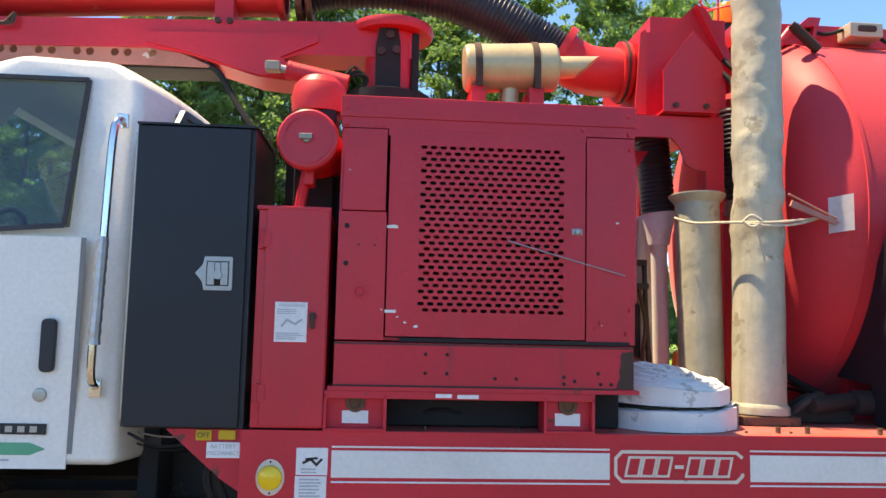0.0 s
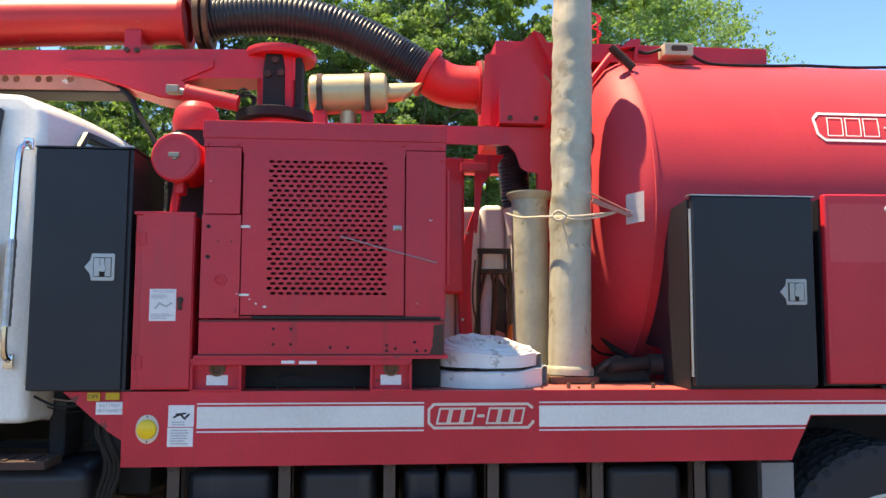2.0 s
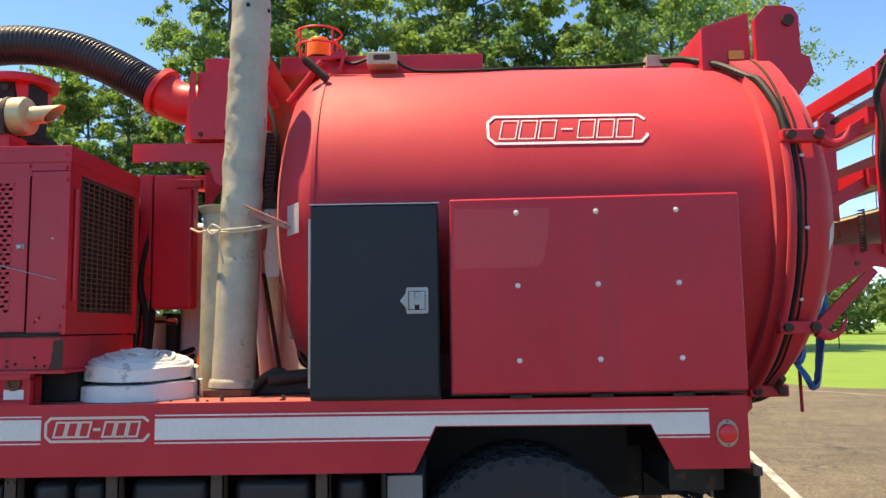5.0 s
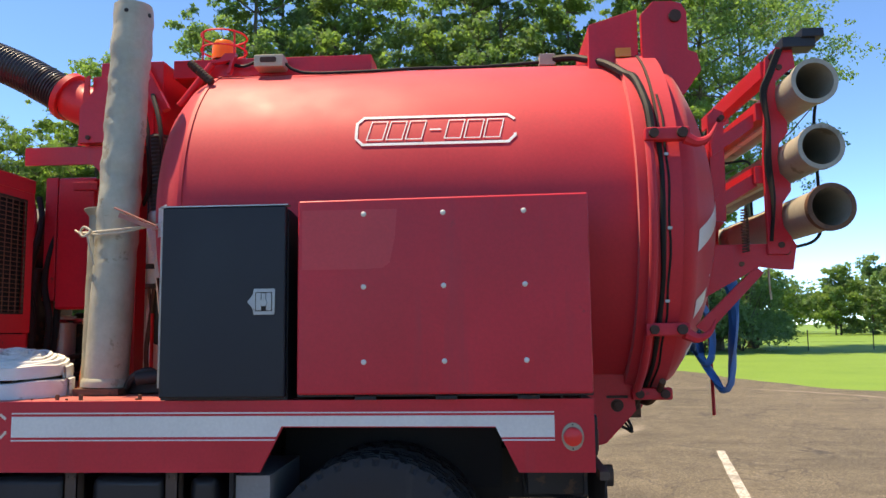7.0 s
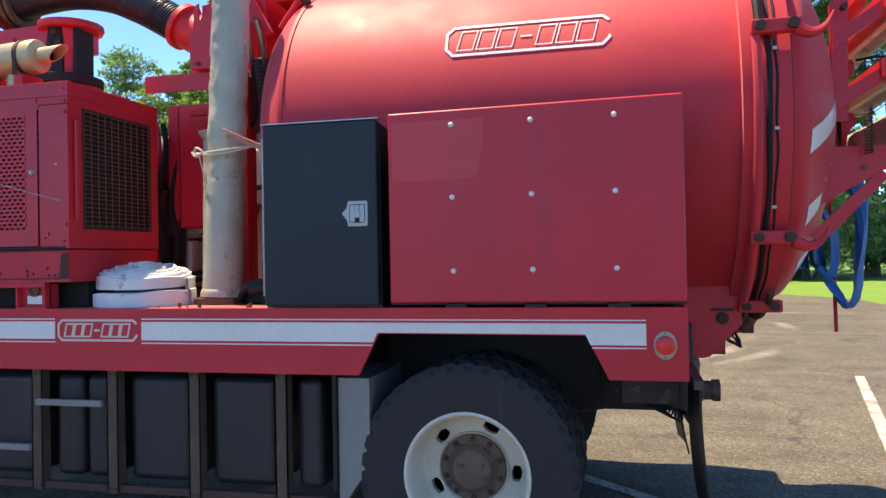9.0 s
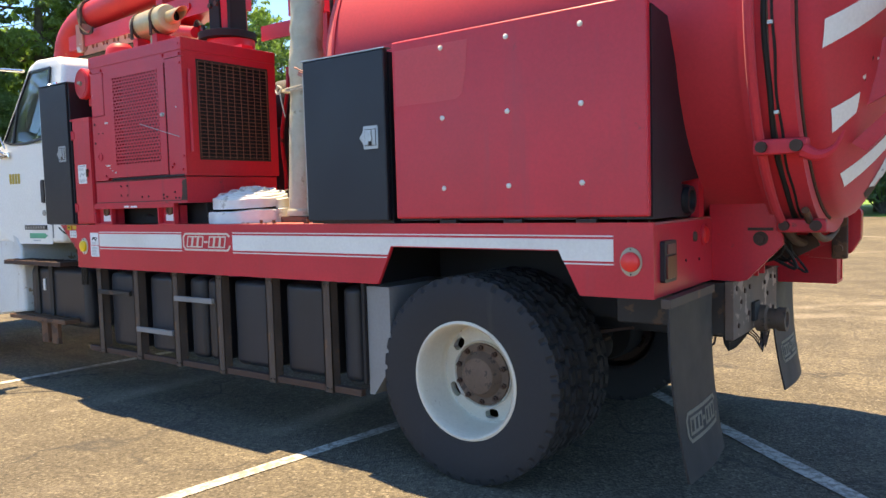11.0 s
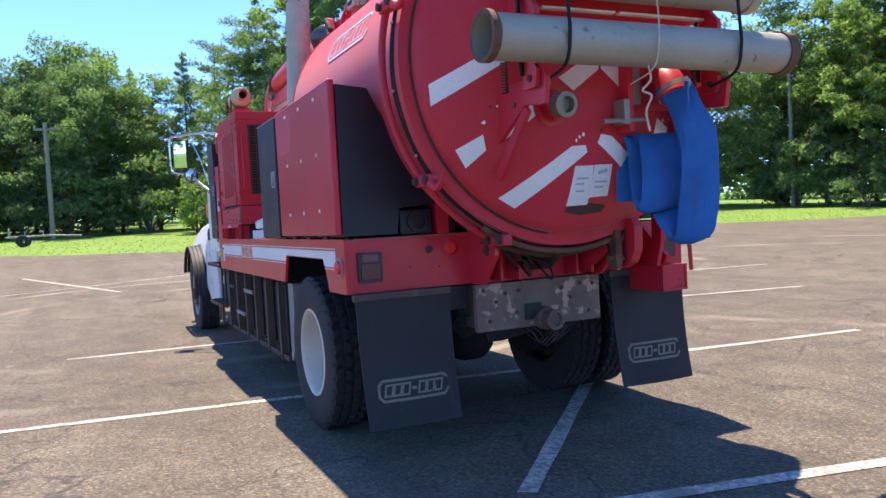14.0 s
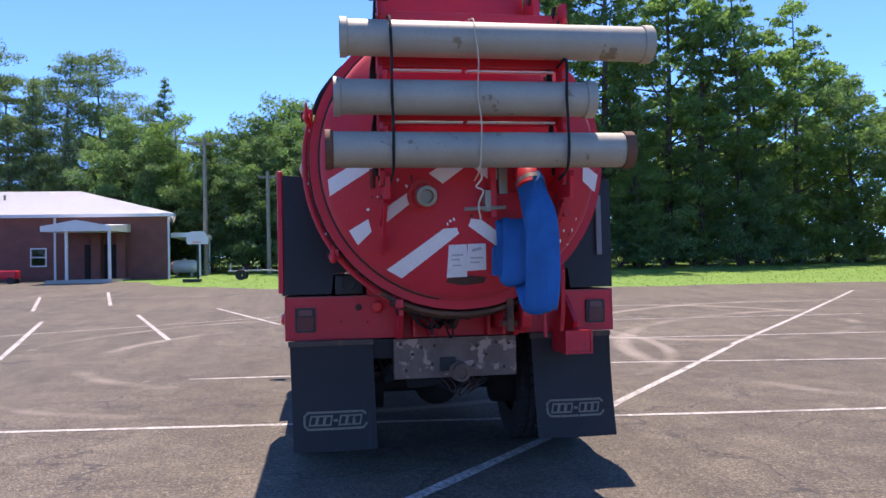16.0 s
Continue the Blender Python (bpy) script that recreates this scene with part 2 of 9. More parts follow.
def asphalt_mat():
    m, nt, b = node_mat("weathered_asphalt")
    stones = nt.nodes.new("ShaderNodeTexVoronoi")
    stones.inputs["Scale"].default_value = 75.0
    nt.links.new(coords(nt), stones.inputs["Vector"])
    chip = ramp(nt, stones.outputs["Color"], [(0.1, (0.034, 0.030, 0.025)), (0.5, (0.132, 0.114, 0.086)), (0.82, (0.30, 0.26, 0.195)), (0.97, (0.62, 0.56, 0.45))])
    grain = ramp(nt, noise_tex(nt, 38.0, 5.0, 0.7), [(0.3, (0.056, 0.048, 0.038)), (0.7, (0.325, 0.277, 0.205))])
    c = blend(nt, 0.45, chip, grain)
    patch = noise_tex(nt, 0.22, 5.0, 0.6)
    c = blend(nt, 0.75, c, ramp(nt, patch, [(0.3, (0.43, 0.417, 0.405)), (0.5, (0.60, 0.59, 0.577)), (0.72, (0.85, 0.83, 0.79))]), "MULTIPLY")
    mid = noise_tex(nt, 1.7, 6.0, 0.65)
    c = blend(nt, 0.6, c, ramp(nt, mid, [(0.32, (0.56, 0.55, 0.54)), (0.62, (1.10, 1.09, 1.05))]), "MULTIPLY")
    sweep_marks = noise_tex(nt, 1.0, 4.0, 0.6, (0.12, 1.9, 1.0))
    c = blend(nt, 0.55, c, ramp(nt, sweep_marks, [(0.38, (0.74, 0.72, 0.70)), (0.6, (1.06, 1.05, 1.03))]), "MULTIPLY")
    cr = nt.nodes.new("ShaderNodeTexVoronoi")
    cr.feature = "DISTANCE_TO_EDGE"
    cr.inputs["Scale"].default_value = 0.42
    warp = add(nt, "ShaderNodeTexNoise", Scale=1.6, Detail=5.0)
    nt.links.new(coords(nt), warp.inputs["Vector"])
    vadd = nt.nodes.new("ShaderNodeVectorMath")
    vadd.operation = "MULTIPLY_ADD"
    nt.links.new(warp.outputs["Color"], vadd.inputs[0])
    vadd.inputs[1].default_value = (1.3, 1.3, 0.0)
    nt.links.new(coords(nt), vadd.inputs[2])
    nt.links.new(vadd.outputs[0], cr.inputs["Vector"])
    crack = ramp(nt, cr.outputs["Distance"], [(0.0, (1, 1, 1)), (0.0085, (0, 0, 0))])
    gate = ramp(nt, noise_tex(nt, 0.5, 3.0), [(0.33, (0, 0, 0)), (0.44, (0.95, 0.95, 0.95))])
    fine = nt.nodes.new("ShaderNodeTexVoronoi")
    fine.feature = "DISTANCE_TO_EDGE"
    fine.inputs["Scale"].default_value = 1.25
    nt.links.new(vadd.outputs[0], fine.inputs["Vector"])
    hair = ramp(nt, fine.outputs["Distance"], [(0.0, (1, 1, 1)), (0.014, (0, 0, 0))])
    some = ramp(nt, noise_tex(nt, 0.33, 4.0), [(0.46, (0, 0, 0)), (0.56, (0.85, 0.85, 0.85))])
    c = blend(nt, blend(nt, 1.0, hair, some, "MULTIPLY"), c, (0.05, 0.045, 0.04))
    pale = ramp(nt, noise_tex(nt, 2.4, 8.0, 0.75), [(0.63, (0, 0, 0)), (0.70, (0.5, 0.5, 0.5))])
    c = blend(nt, pale, c, (0.36, 0.33, 0.28))
    c = blend(nt, blend(nt, 1.0, crack, gate, "MULTIPLY"), c, (0.035, 0.032, 0.03))
    for cx, cy, r, w in TYRE_MARKS:          # pale scrub marks of turning tyres
        d = nt.nodes.new("ShaderNodeVectorMath")
        d.operation = "DISTANCE"
        nt.links.new(coords(nt), d.inputs[0])
        d.inputs[1].default_value = (cx, cy, 0.5)
        k = nt.nodes.new("ShaderNodeMath")
        k.operation = "SUBTRACT"
        nt.links.new(d.outputs["Value"], k.inputs[0])
        k.inputs[1].default_value = r
        q = nt.nodes.new("ShaderNodeMath")
        q.operation = "ABSOLUTE"
        nt.links.new(k.outputs[0], q.inputs[0])
        band = ramp(nt, q.outputs[0], [(0.0, (1, 1, 1)), (w * 0.5, (0.7, 0.7, 0.7)), (w, (0, 0, 0))])
        worn = ramp(nt, noise_tex(nt, 0.30, 4.0, 0.6), [(0.44, (0, 0, 0)), (0.58, (0.45, 0.45, 0.45))])
        c = blend(nt, blend(nt, 1.0, band, worn, "MULTIPLY"), c, (0.42, 0.36, 0.29))
    nt.links.new(c, b.inputs["Base Color"])
    b.inputs["Roughness"].default_value = 0.88
    bump(nt, b, stones.outputs["Distance"], 0.8, 0.008)
    return m


asphalt = asphalt_mat()


def line_mat():
    m, nt, b = node_mat("worn_line_paint")
    c = ramp(nt, noise_tex(nt, 3.0, 5.0), [(0.3, (0.44, 0.42, 0.37)), (0.7, (0.60, 0.58, 0.52))])
    gone = ramp(nt, noise_tex(nt, 26.0, 6.0, 0.7), [(0.45, (0, 0, 0)), (0.57, (0.9, 0.9, 0.9))])
    lost = ramp(nt, noise_tex(nt, 2.6, 7.0, 0.75), [(0.51, (0, 0, 0)), (0.62, (0.85, 0.85, 0.85))])
    c = blend(nt, lost, c, (0.19, 0.17, 0.145))
    c = blend(nt, gone, c, (0.21, 0.19, 0.165))
    nt.links.new(c, b.inputs["Base Color"])
    b.inputs["Roughness"].default_value = 0.8
    bump(nt, b, noise_tex(nt, 90.0, 2.0), 0.4, 0.003)
    return m


line_paint = line_mat()


def grass_mat():
    m, nt, b = node_mat("mown_grass")
    c = ramp(nt, noise_tex(nt, 0.35, 5.0, 0.65), [(0.3, (0.088, 0.185, 0.020)), (0.7, (0.155, 0.275, 0.030))])
    c = blend(nt, 0.5, c, ramp(nt, noise_tex(nt, 14.0, 3.0, 0.7), [(0.3, (0.088, 0.185, 0.020)), (0.7, (0.155, 0.275, 0.036))]))
    bare = ramp(nt, noise_tex(nt, 0.9, 6.0, 0.7), [(0.68, (0, 0, 0)), (0.78, (0.6, 0.6, 0.6))])
    c = blend(nt, bare, c, (0.28, 0.25, 0.12))
    nt.links.new(c, b.inputs["Base Color"])
    b.inputs["Roughness"].default_value = 0.9
    bump(nt, b, noise_tex(nt, 40.0, 3.0), 0.35, 0.02)
    return m


grass_soil = grass_mat()


def leaf_mat(name, dark, light, thin=0.35):
    m, nt, b = node_mat(name)
    out = nt.nodes["Material Output"]
    g = nt.nodes.new("ShaderNodeNewGeometry")
    c = ramp(nt, g.outputs["Random Per Island"], [(0.0, dark), (0.55, tuple((a + d) / 2 for a, d in zip(dark, light))), (1.0, light)])
    c = blend(nt, 0.35, c, ramp(nt, noise_tex(nt, 0.45, 3.0), [(0.35, dark), (0.68, light)]))
    nt.links.new(c, b.inputs["Base Color"])
    b.inputs["Roughness"].default_value = 0.65
    b.inputs["Specular IOR Level"].default_value = 0.25
    tr = nt.nodes.new("ShaderNodeBsdfTranslucent")
    nt.links.new(blend(nt, 1.0, c, (1.08, 1.25, 0.62), "MULTIPLY"), tr.inputs["Color"])
    mix = nt.nodes.new("ShaderNodeMixShader")
    mix.inputs[0].default_value = thin
    nt.links.new(b.outputs[0], mix.inputs[1])
    nt.links.new(tr.outputs[0], mix.inputs[2])
    nt.links.new(mix.outputs[0], out.inputs["Surface"])
    return m


leaf_bright = leaf_mat("bright_leaves", (0.135, 0.220, 0.085), (0.27, 0.39, 0.160), 0.6)
# A deeper green; on the shrubs it also carries shade in its colour.
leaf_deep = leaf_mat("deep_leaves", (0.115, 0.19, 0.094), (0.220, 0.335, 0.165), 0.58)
leaf_pine = leaf_mat("pine_needles", (0.115, 0.175, 0.095), (0.225, 0.305, 0.165), 0.52)
bark = surface("grey_brown_bark", (0.12, 0.095, 0.075), 0.9, vary=0.35, scale=4.0, fine=25, relief=0.8, streak=(0.05, 0.04, 0.03))
pole_wood = surface("grey_pole_wood", (0.26, 0.22, 0.18), 0.85, vary=0.2, scale=3.0, relief=0.3, streak=(0.16, 0.13, 0.10))


brick = surface("red_brick", (0.20, 0.075, 0.062), 0.85, vary=0.25, scale=1.5, fine=14.0, relief=0.3, streak=(0.15, 0.06, 0.05))
roof_white = surface("white_metal_roof", (0.72, 0.73, 0.74), 0.45, 0.1, vary=0.05, relief=0.03)
trim_white = surface("white_trim", (0.66, 0.66, 0.64), 0.5, vary=0.05, relief=0.02)
concrete = surface("concrete", (0.40, 0.38, 0.34), 0.85, vary=0.15, relief=0.2)

# ---- mesh helpers ----
def ring_frame(d):
    d = Vector(d).normalized()
    u = d.orthogonal().normalized() if abs(d.z) < 0.9 else Vector((1, 0, 0))
    u = (u - d * u.dot(d)).normalized()
    return d, u, d.cross(u)


def box(bm, x0, x1, y0, y1, z0, z1, bev=0.0, seg=2):
    v = [bm.verts.new(p) for p in ((x0, y0, z0), (x1, y0, z0), (x1, y1, z0), (x0, y1, z0), (x0, y0, z1), (x1, y0, z1), (x1, y1, z1), (x0, y1, z1))]
    f = [bm.faces.new([v[i] for i in q]) for q in ((3, 2, 1, 0), (4, 5, 6, 7), (0, 1, 5, 4), (1, 2, 6, 5), (2, 3, 7, 6), (3, 0, 4, 7))]
    if bev:
        bmesh.ops.bevel(bm, geom=list({e for q in f for e in q.edges}), offset=bev, segments=seg, affect="EDGES", profile=0.5)
    return v


def cyl(bm, p0, p1, r, seg=20, r2=None, caps=True):
    p0, p1 = Vector(p0), Vector(p1)
    d, u, w = ring_frame(p1 - p0)
    r2 = r if r2 is None else r2
    a, b = [], []
    for i in range(seg):
        t = 2 * math.pi * i / seg
        o = u * math.cos(t) + w * math.sin(t)
        a.append(bm.verts.new(p0 + o * r))
        b.append(bm.verts.new(p1 + o * r2))
    for i in range(seg):
        j = (i + 1) % seg
        bm.faces.new((a[i], a[j], b[j], b[i]))
    if caps:
        bm.faces.new(a[::-1])
        bm.faces.new(b)


def lathe(bm, prof, origin, axis, seg=32, closed=False):
    """prof: (distance along the axis, radius) points turned about the axis."""
    o = Vector(origin)
    d, u, w = ring_frame(axis)
    rings = []
    for h, r in prof:
        if r < 1e-6:
            rings.append([bm.verts.new(o + d * h)])
        else:
            rings.append([bm.verts.new(o + d * h + (u * math.cos(2 * math.pi * i / seg) + w * math.sin(2 * math.pi * i / seg)) * r) for i in range(seg)])
    pairs = list(zip(rings, rings[1:])) + ([(rings[-1], rings[0])] if closed else [])
    for a, b in pairs:
        for i in range(seg):
            j = (i + 1) % seg
            if len(a) == 1 and len(b) == 1:
                continue
            if len(a) == 1:
                bm.faces.new((a[0], b[j], b[i]))
            elif len(b) == 1:
                bm.faces.new((a[i], a[j], b[0]))
            else:
                bm.faces.new((a[i], a[j], b[j], b[i]))


def curve_pts(pts, n=8):
    """A smooth line through the points."""
    p = [Vector(q) for q in pts]
    p = [2 * p[0] - p[1]] + p + [2 * p[-1] - p[-2]]
    out = []
    for i in range(1, len(p) - 2):
        for k in range(n):
            t = k / n
            a, b, c, d = p[i - 1:i + 3]
            out.append(0.5 * ((2 * b) + (c - a) * t + (2 * a - 5 * b + 4 * c - d) * t * t + (3 * b - a - 3 * c + d) * t ** 3))
    return out + [p[-2]]


def sweep(bm, pts, r, seg=10, caps=True, ribs=None):
    """A round section along a line; ribs(i) gives the factor on the radius at point i."""
    pts = [Vector(q) for q in pts]
    rings, u = [], None
    for i, q in enumerate(pts):
        d = (pts[min(i + 1, len(pts) - 1)] - pts[max(i - 1, 0)]).normalized()
        if u is None:
            u = ring_frame(d)[1]
        u = (u - d * u.dot(d)).normalized()
        w = d.cross(u)
        k = r * (ribs(i) if ribs else 1.0)
        rings.append([bm.verts.new(q + (u * math.cos(2 * math.pi * j / seg) + w * math.sin(2 * math.pi * j / seg)) * k) for j in range(seg)])
    for a, b in zip(rings, rings[1:]):
        for j in range(seg):
            k = (j + 1) % seg
            bm.faces.new((a[j], a[k], b[k], b[j]))
    if caps:
        bm.faces.new(rings[0][::-1])
        bm.faces.new(rings[-1])


def prism(bm, poly, axis, a, b, bev=0.0, seg=2):
    """A polygon pushed along an axis from a to b. Points are (y, z), (x, z) or (x, y) for axis x, y or z."""
    def at(p, h):
        return {"x": (h, p[0], p[1]), "y": (p[0], h, p[1]), "z": (p[0], p[1], h)}[axis]
    lo = [bm.verts.new(at(p, a)) for p in poly]
    hi = [bm.verts.new(at(p, b)) for p in poly]
    f = [bm.faces.new(lo), bm.faces.new(hi[::-1])]
    for i in range(len(poly)):
        j = (i + 1) % len(poly)
        f.append(bm.faces.new((lo[j], lo[i], hi[i], hi[j])))
    if bev:
        bmesh.ops.recalc_face_normals(bm, faces=f)
        bmesh.ops.bevel(bm, geom=list({e for q in f for e in q.edges}), offset=bev, segments=seg, affect="EDGES", profile=0.5)


def strip(bm, pts, wide, axis, a, b):
    """A flat bar of width wide that follows 2D points with mitred corners, pushed along an axis."""
    p = [Vector(q) for q in pts]
    closed = (p[0] - p[-1]).length < 1e-6
    if closed:
        p = p[:-1]
    fine, n = [], len(p)
    for i in range(n if closed else n - 1):
        q0, q1 = p[i], p[(i + 1) % n]
        k = max(1, int((q1 - q0).length / 0.035))
        fine += [q0.lerp(q1, j / k) for j in range(k)]
    if not closed:
        fine.append(p[-1])
    m, rows = len(fine), []
    for i, q in enumerate(fine):
        d0 = (q - fine[i - 1]).normalized() if closed or i > 0 else None
        d1 = (fine[(i + 1) % m] - q).normalized() if closed or i < m - 1 else None
        d0, d1 = d0 or d1, d1 or d0
        t = (d0 + d1).normalized()
        off = Vector((-t.y, t.x)) * (wide / 2 / max(0.5, t.dot(d0)))
        rows.append([tuple(q + off), tuple(q - off)])

    def at(c, h):
        return {"x": (h, c[0], c[1]), "y": (c[0], h, c[1]), "z": (c[0], c[1], h)}[axis]
    vs = [[bm.verts.new(at(c, h)) for h in (a, b) for c in r] for r in rows]
    for i in range(m if closed else m - 1):
        u, v = vs[i], vs[(i + 1) % m]
        for j, k in ((0, 1), (1, 3), (3, 2), (2, 0)):
            bm.faces.new((u[j], u[k], v[k], v[j]))
    if not closed:
        for u in (vs[0], vs[-1]):
            bm.faces.new((u[0], u[1], u[3], u[2]))


def round_rect(x0, x1, z0, z1, r, n=4):
    out = []
    for cx, cz, a in ((x1 - r, z1 - r, 0), (x0 + r, z1 - r, 90), (x0 + r, z0 + r, 180), (x1 - r, z0 + r, 270)):
        for k in range(n + 1):
            t = radians(a + 90 * k / n)
            out.append((cx + r * math.cos(t), cz + r * math.sin(t)))
    return out


def weigh_normals(me, limit):
    """Large faces keep their own normal; the small faces of a rounded edge turn towards them."""
    round_vert = [[] for v in me.vertices]
    for p in me.polygons:
        for v in p.vertices:
            round_vert[v].append((p.normal.copy(), p.area))
    out = []
    for p in me.polygons:
        n = p.normal
        for v in p.vertices:
            total = Vector((0, 0, 0))
            for q, area in round_vert[v]:
                if n.dot(q) > limit:
                    total += q * area
            out.append(total.normalized() if total.length > 1e-12 else n.copy())
    me.normals_split_custom_set(out)


def finish(name, bm, mat, flat=False, angle=34):
    bmesh.ops.recalc_face_normals(bm, faces=bm.faces)
    me = bpy.data.meshes.new(name)
    bm.to_mesh(me)
    bm.free()
    me.materials.append(mat)
    if not flat:
        me.shade_smooth()
        me.set_sharp_from_angle(angle=radians(angle))
        if len(me.polygons) < 1500:
            weigh_normals(me, math.cos(radians(angle)))
    return me


def part(name, bm, mat, parent=None, label="", **kw):
    ob = new(name, finish(name, bm, mat, **kw))
    if parent is not None:
        ob.parent = parent
        ob.matrix_parent_inverse = parent.matrix_world.inverted()
    if label:
        ob["label"] = label
    return ob


def same(name, me, parent, m):
    """One more object on a mesh that is already there."""
    ob = new(name, me)
    ob.parent = parent
    ob.matrix_parent_inverse = parent.matrix_world.inverted()
    ob.matrix_basis = m
    return ob


def studs(name, mat, parent, places, along, r, h, seg=8, label=""):
    """Alike bolt heads, one object each, on one mesh."""
    bm = B()
    cyl(bm, (0, 0, 0), Vector(along) * h, r, seg)
    me = finish(name, bm, mat)
    for p in places:
        ob = same(name, me, parent, Matrix.Translation(p))
        if label:
            ob["label"] = label


def thing(name, label, category, at=(0, 0, 0), group="", kind=""):
    ob = new(name)
    ob.empty_display_size = 0.1
    ob.location = at
    ob.matrix_world = Matrix.Translation(at)
    return tagged(ob, label, category, group, kind)


def B():
    return bmesh.new()


def words(name, body, size, m, mat, parent, label=""):
    """Lettering as a thin mesh with the built-in font."""
    cu = bpy.data.curves.new(name, "FONT")
    cu.body, cu.size, cu.extrude, cu.align_x, cu.align_y = body, size, 0.0006, "CENTER", "CENTER"
    tmp = new(name, cu)
    me = bpy.data.meshes.new_from_object(tmp.evaluated_get(bpy.context.evaluated_depsgraph_get()))
    bpy.data.objects.remove(tmp)
    me.materials.clear()
    me.materials.append(mat)
    ob = same(name, me, parent, m)
    if label:
        ob["label"] = label
    return ob


SIDE = pose(0, 0, 0, 90, 0, 0)           # letters that face the camera side (-y)

# ---- ground ----
LEVEL = -0.035


def ground_z(x, y):
    s = min(max(0.0, -x - 6.0), 90.0)
    return LEVEL + 0.042 * s * s / (s + 3.0)


def ground_grid(bm, xs, ys, lift=0.0):
    v = [[bm.verts.new((x, y, ground_z(x, y) + lift)) for y in ys] for x in xs]
    for i in range(len(xs) - 1):
        for j in range(len(ys) - 1):
            bm.faces.new((v[i][j], v[i + 1][j], v[i + 1][j + 1], v[i][j + 1]))


bm = B()
axis_x = [-900, -500, -300, -200, -150, -110, -96, -80, -60] + [-50 + 2 * i for i in range(30)] + [12, 20, 40, 80, 150, 300, 600, 900]
axis_y = [-900, -500, -250, -120, -60] + [-40 + 5 * i for i in range(26)] + [120, 200, 400, 900]
ground_grid(bm, axis_x, axis_y, -0.03)
tagged(part("ground", bm, grass_soil), "mown green lawn round the parking lot", "lawn", kind="structure")

# the car park: an outline with a soft edge, filled on the slope
LOT = [(-37.5, -9.4), (-33.5, -7.4), (-29.5, -2.9), (-27.4, 0.4), (-26.0, 3.0), (-24.6, 9.0), (-23.9, 16.0), (-23.2, 22.0), (-20.6, 30.0),
       (-18.4, 37.0), (-13.6, 42.5), (-8.0, 43.0), (-2.0, 37.0), (3.5, 29.0), (6.6, 25.0), (7.6, 19.5), (9.4, 16.0), (14.0, 13.5), (26.0, 12.0),
       (48.0, 8.0), (52.0, -40.0), (10.0, -60.0), (-30.0, -50.0), (-42.0, -30.0), (-40.5, -15.0)]


def in_lot(x, y):
    inside = False
    for (x0, y0), (x1, y1) in zip(LOT, LOT[1:] + LOT[:1]):
        if (y0 > y) != (y1 > y) and x < (x1 - x0) * (y - y0) / (y1 - y0) + x0:
            inside = not inside
    return inside


bm = B()
rim = curve_pts([(x, y, 0.0) for x, y in LOT + LOT[:1]], 5)[:-1]
rim = [p + Vector((noise.noise(p * 0.6), noise.noise(p * 0.6 + Vector((9, 0, 0))), 0)) * 0.45 for p in rim]
loop = [bm.verts.new(p) for p in rim]
bm.faces.new(loop)
for n in range(-21, 27):
    bmesh.ops.bisect_plane(bm, geom=bm.verts[:] + bm.edges[:] + bm.faces[:], plane_co=(2.0 * n, 0, 0), plane_no=(1, 0, 0))
for v in bm.verts:
    v.co.z = ground_z(v.co.x, v.co.y) + 0.0
tagged(part("parking_lot", bm, asphalt), "weathered tan-grey asphalt parking lot with cracks", "parking lot", kind="structure")

# painted stall lines, each a thin ribbon 4 mm above the asphalt
LINES = [((-2.74, -4.6), (-1.25, 6.2), 0.10), ((1.05, -0.3), (2.60, 7.1), 0.11), ((0.95, 0.62), (-1.2, 2.60), (-2.66, 3.80), (-7.59, 8.02), (-11.14, 11.52), (-19.0, 19.22), 0.11),
         ((-5.95, 4.0), (-4.7, 9.5), 0.10), ((-9.25, 3.8), (-8.2, 12.6), 0.10), ((-5.95, -1.7), (-5.6, 1.9), 0.10),
         ((-16.7, -7.4), (-9.2, -5.6), 0.11), ((-17.9, -5.15), (-11.5, -3.05), 0.11), ((-19.3, -3.05), (-13.9, -0.8), 0.11),
         ((-27.1, -11.0), (-20.3, -8.9), 0.12), ((-29.4, -9.0), (-21.7, -6.9), 0.12), ((-12.9, -8.2), (-17.4, 2.6), 0.10),
         ((-26.0, -14.0), (-24.6, 1.0), 0.10), ((-12.6, 5.5), (-11.8, 14.0), 0.10), ((-16.2, 8.0), (-15.6, 15.5), 0.10), ((-12.4, -13.5), (-8.3, -12.2), 0.11)]
for *ends, w in LINES:
    bm = B()
    ends = [Vector(e) for e in ends]
    d = (ends[-1] - ends[0]).normalized()
    n = Vector((-d.y, d.x)) * w / 2
    course = [p.lerp(q, i / k) for p, q in zip(ends, ends[1:]) for k in [max(4, int((q - p).length / 0.4))] for i in range(k)] + [ends[-1]]
    row = []
    for c in course:
        k = 1 + 0.18 * noise.noise(Vector((c.x * 2, c.y * 2, 3)))
        row.append([bm.verts.new((c.x + s * n.x * k, c.y + s * n.y * k, ground_z(c.x, c.y) + 0.005)) for s in (-1, 1)])
    for a, b in zip(row, row[1:]):
        bm.faces.new((a[0], a[1], b[1], b[0]))
    tagged(part("parking_line", bm, line_paint, flat=True), "worn white painted stall line on the asphalt", "road marking", "parking lines", "structure")

# ---- the vacuum truck ----
TY, TZ, TR = 1.28, 2.30, 1.01                # tank axis and radius
truck = thing("vacuum_truck", "red vacuum truck with white cab and round debris tank", "truck", (-3.5, 1.3, LEVEL))


def mirror_y(y):
    return 2.60 - y


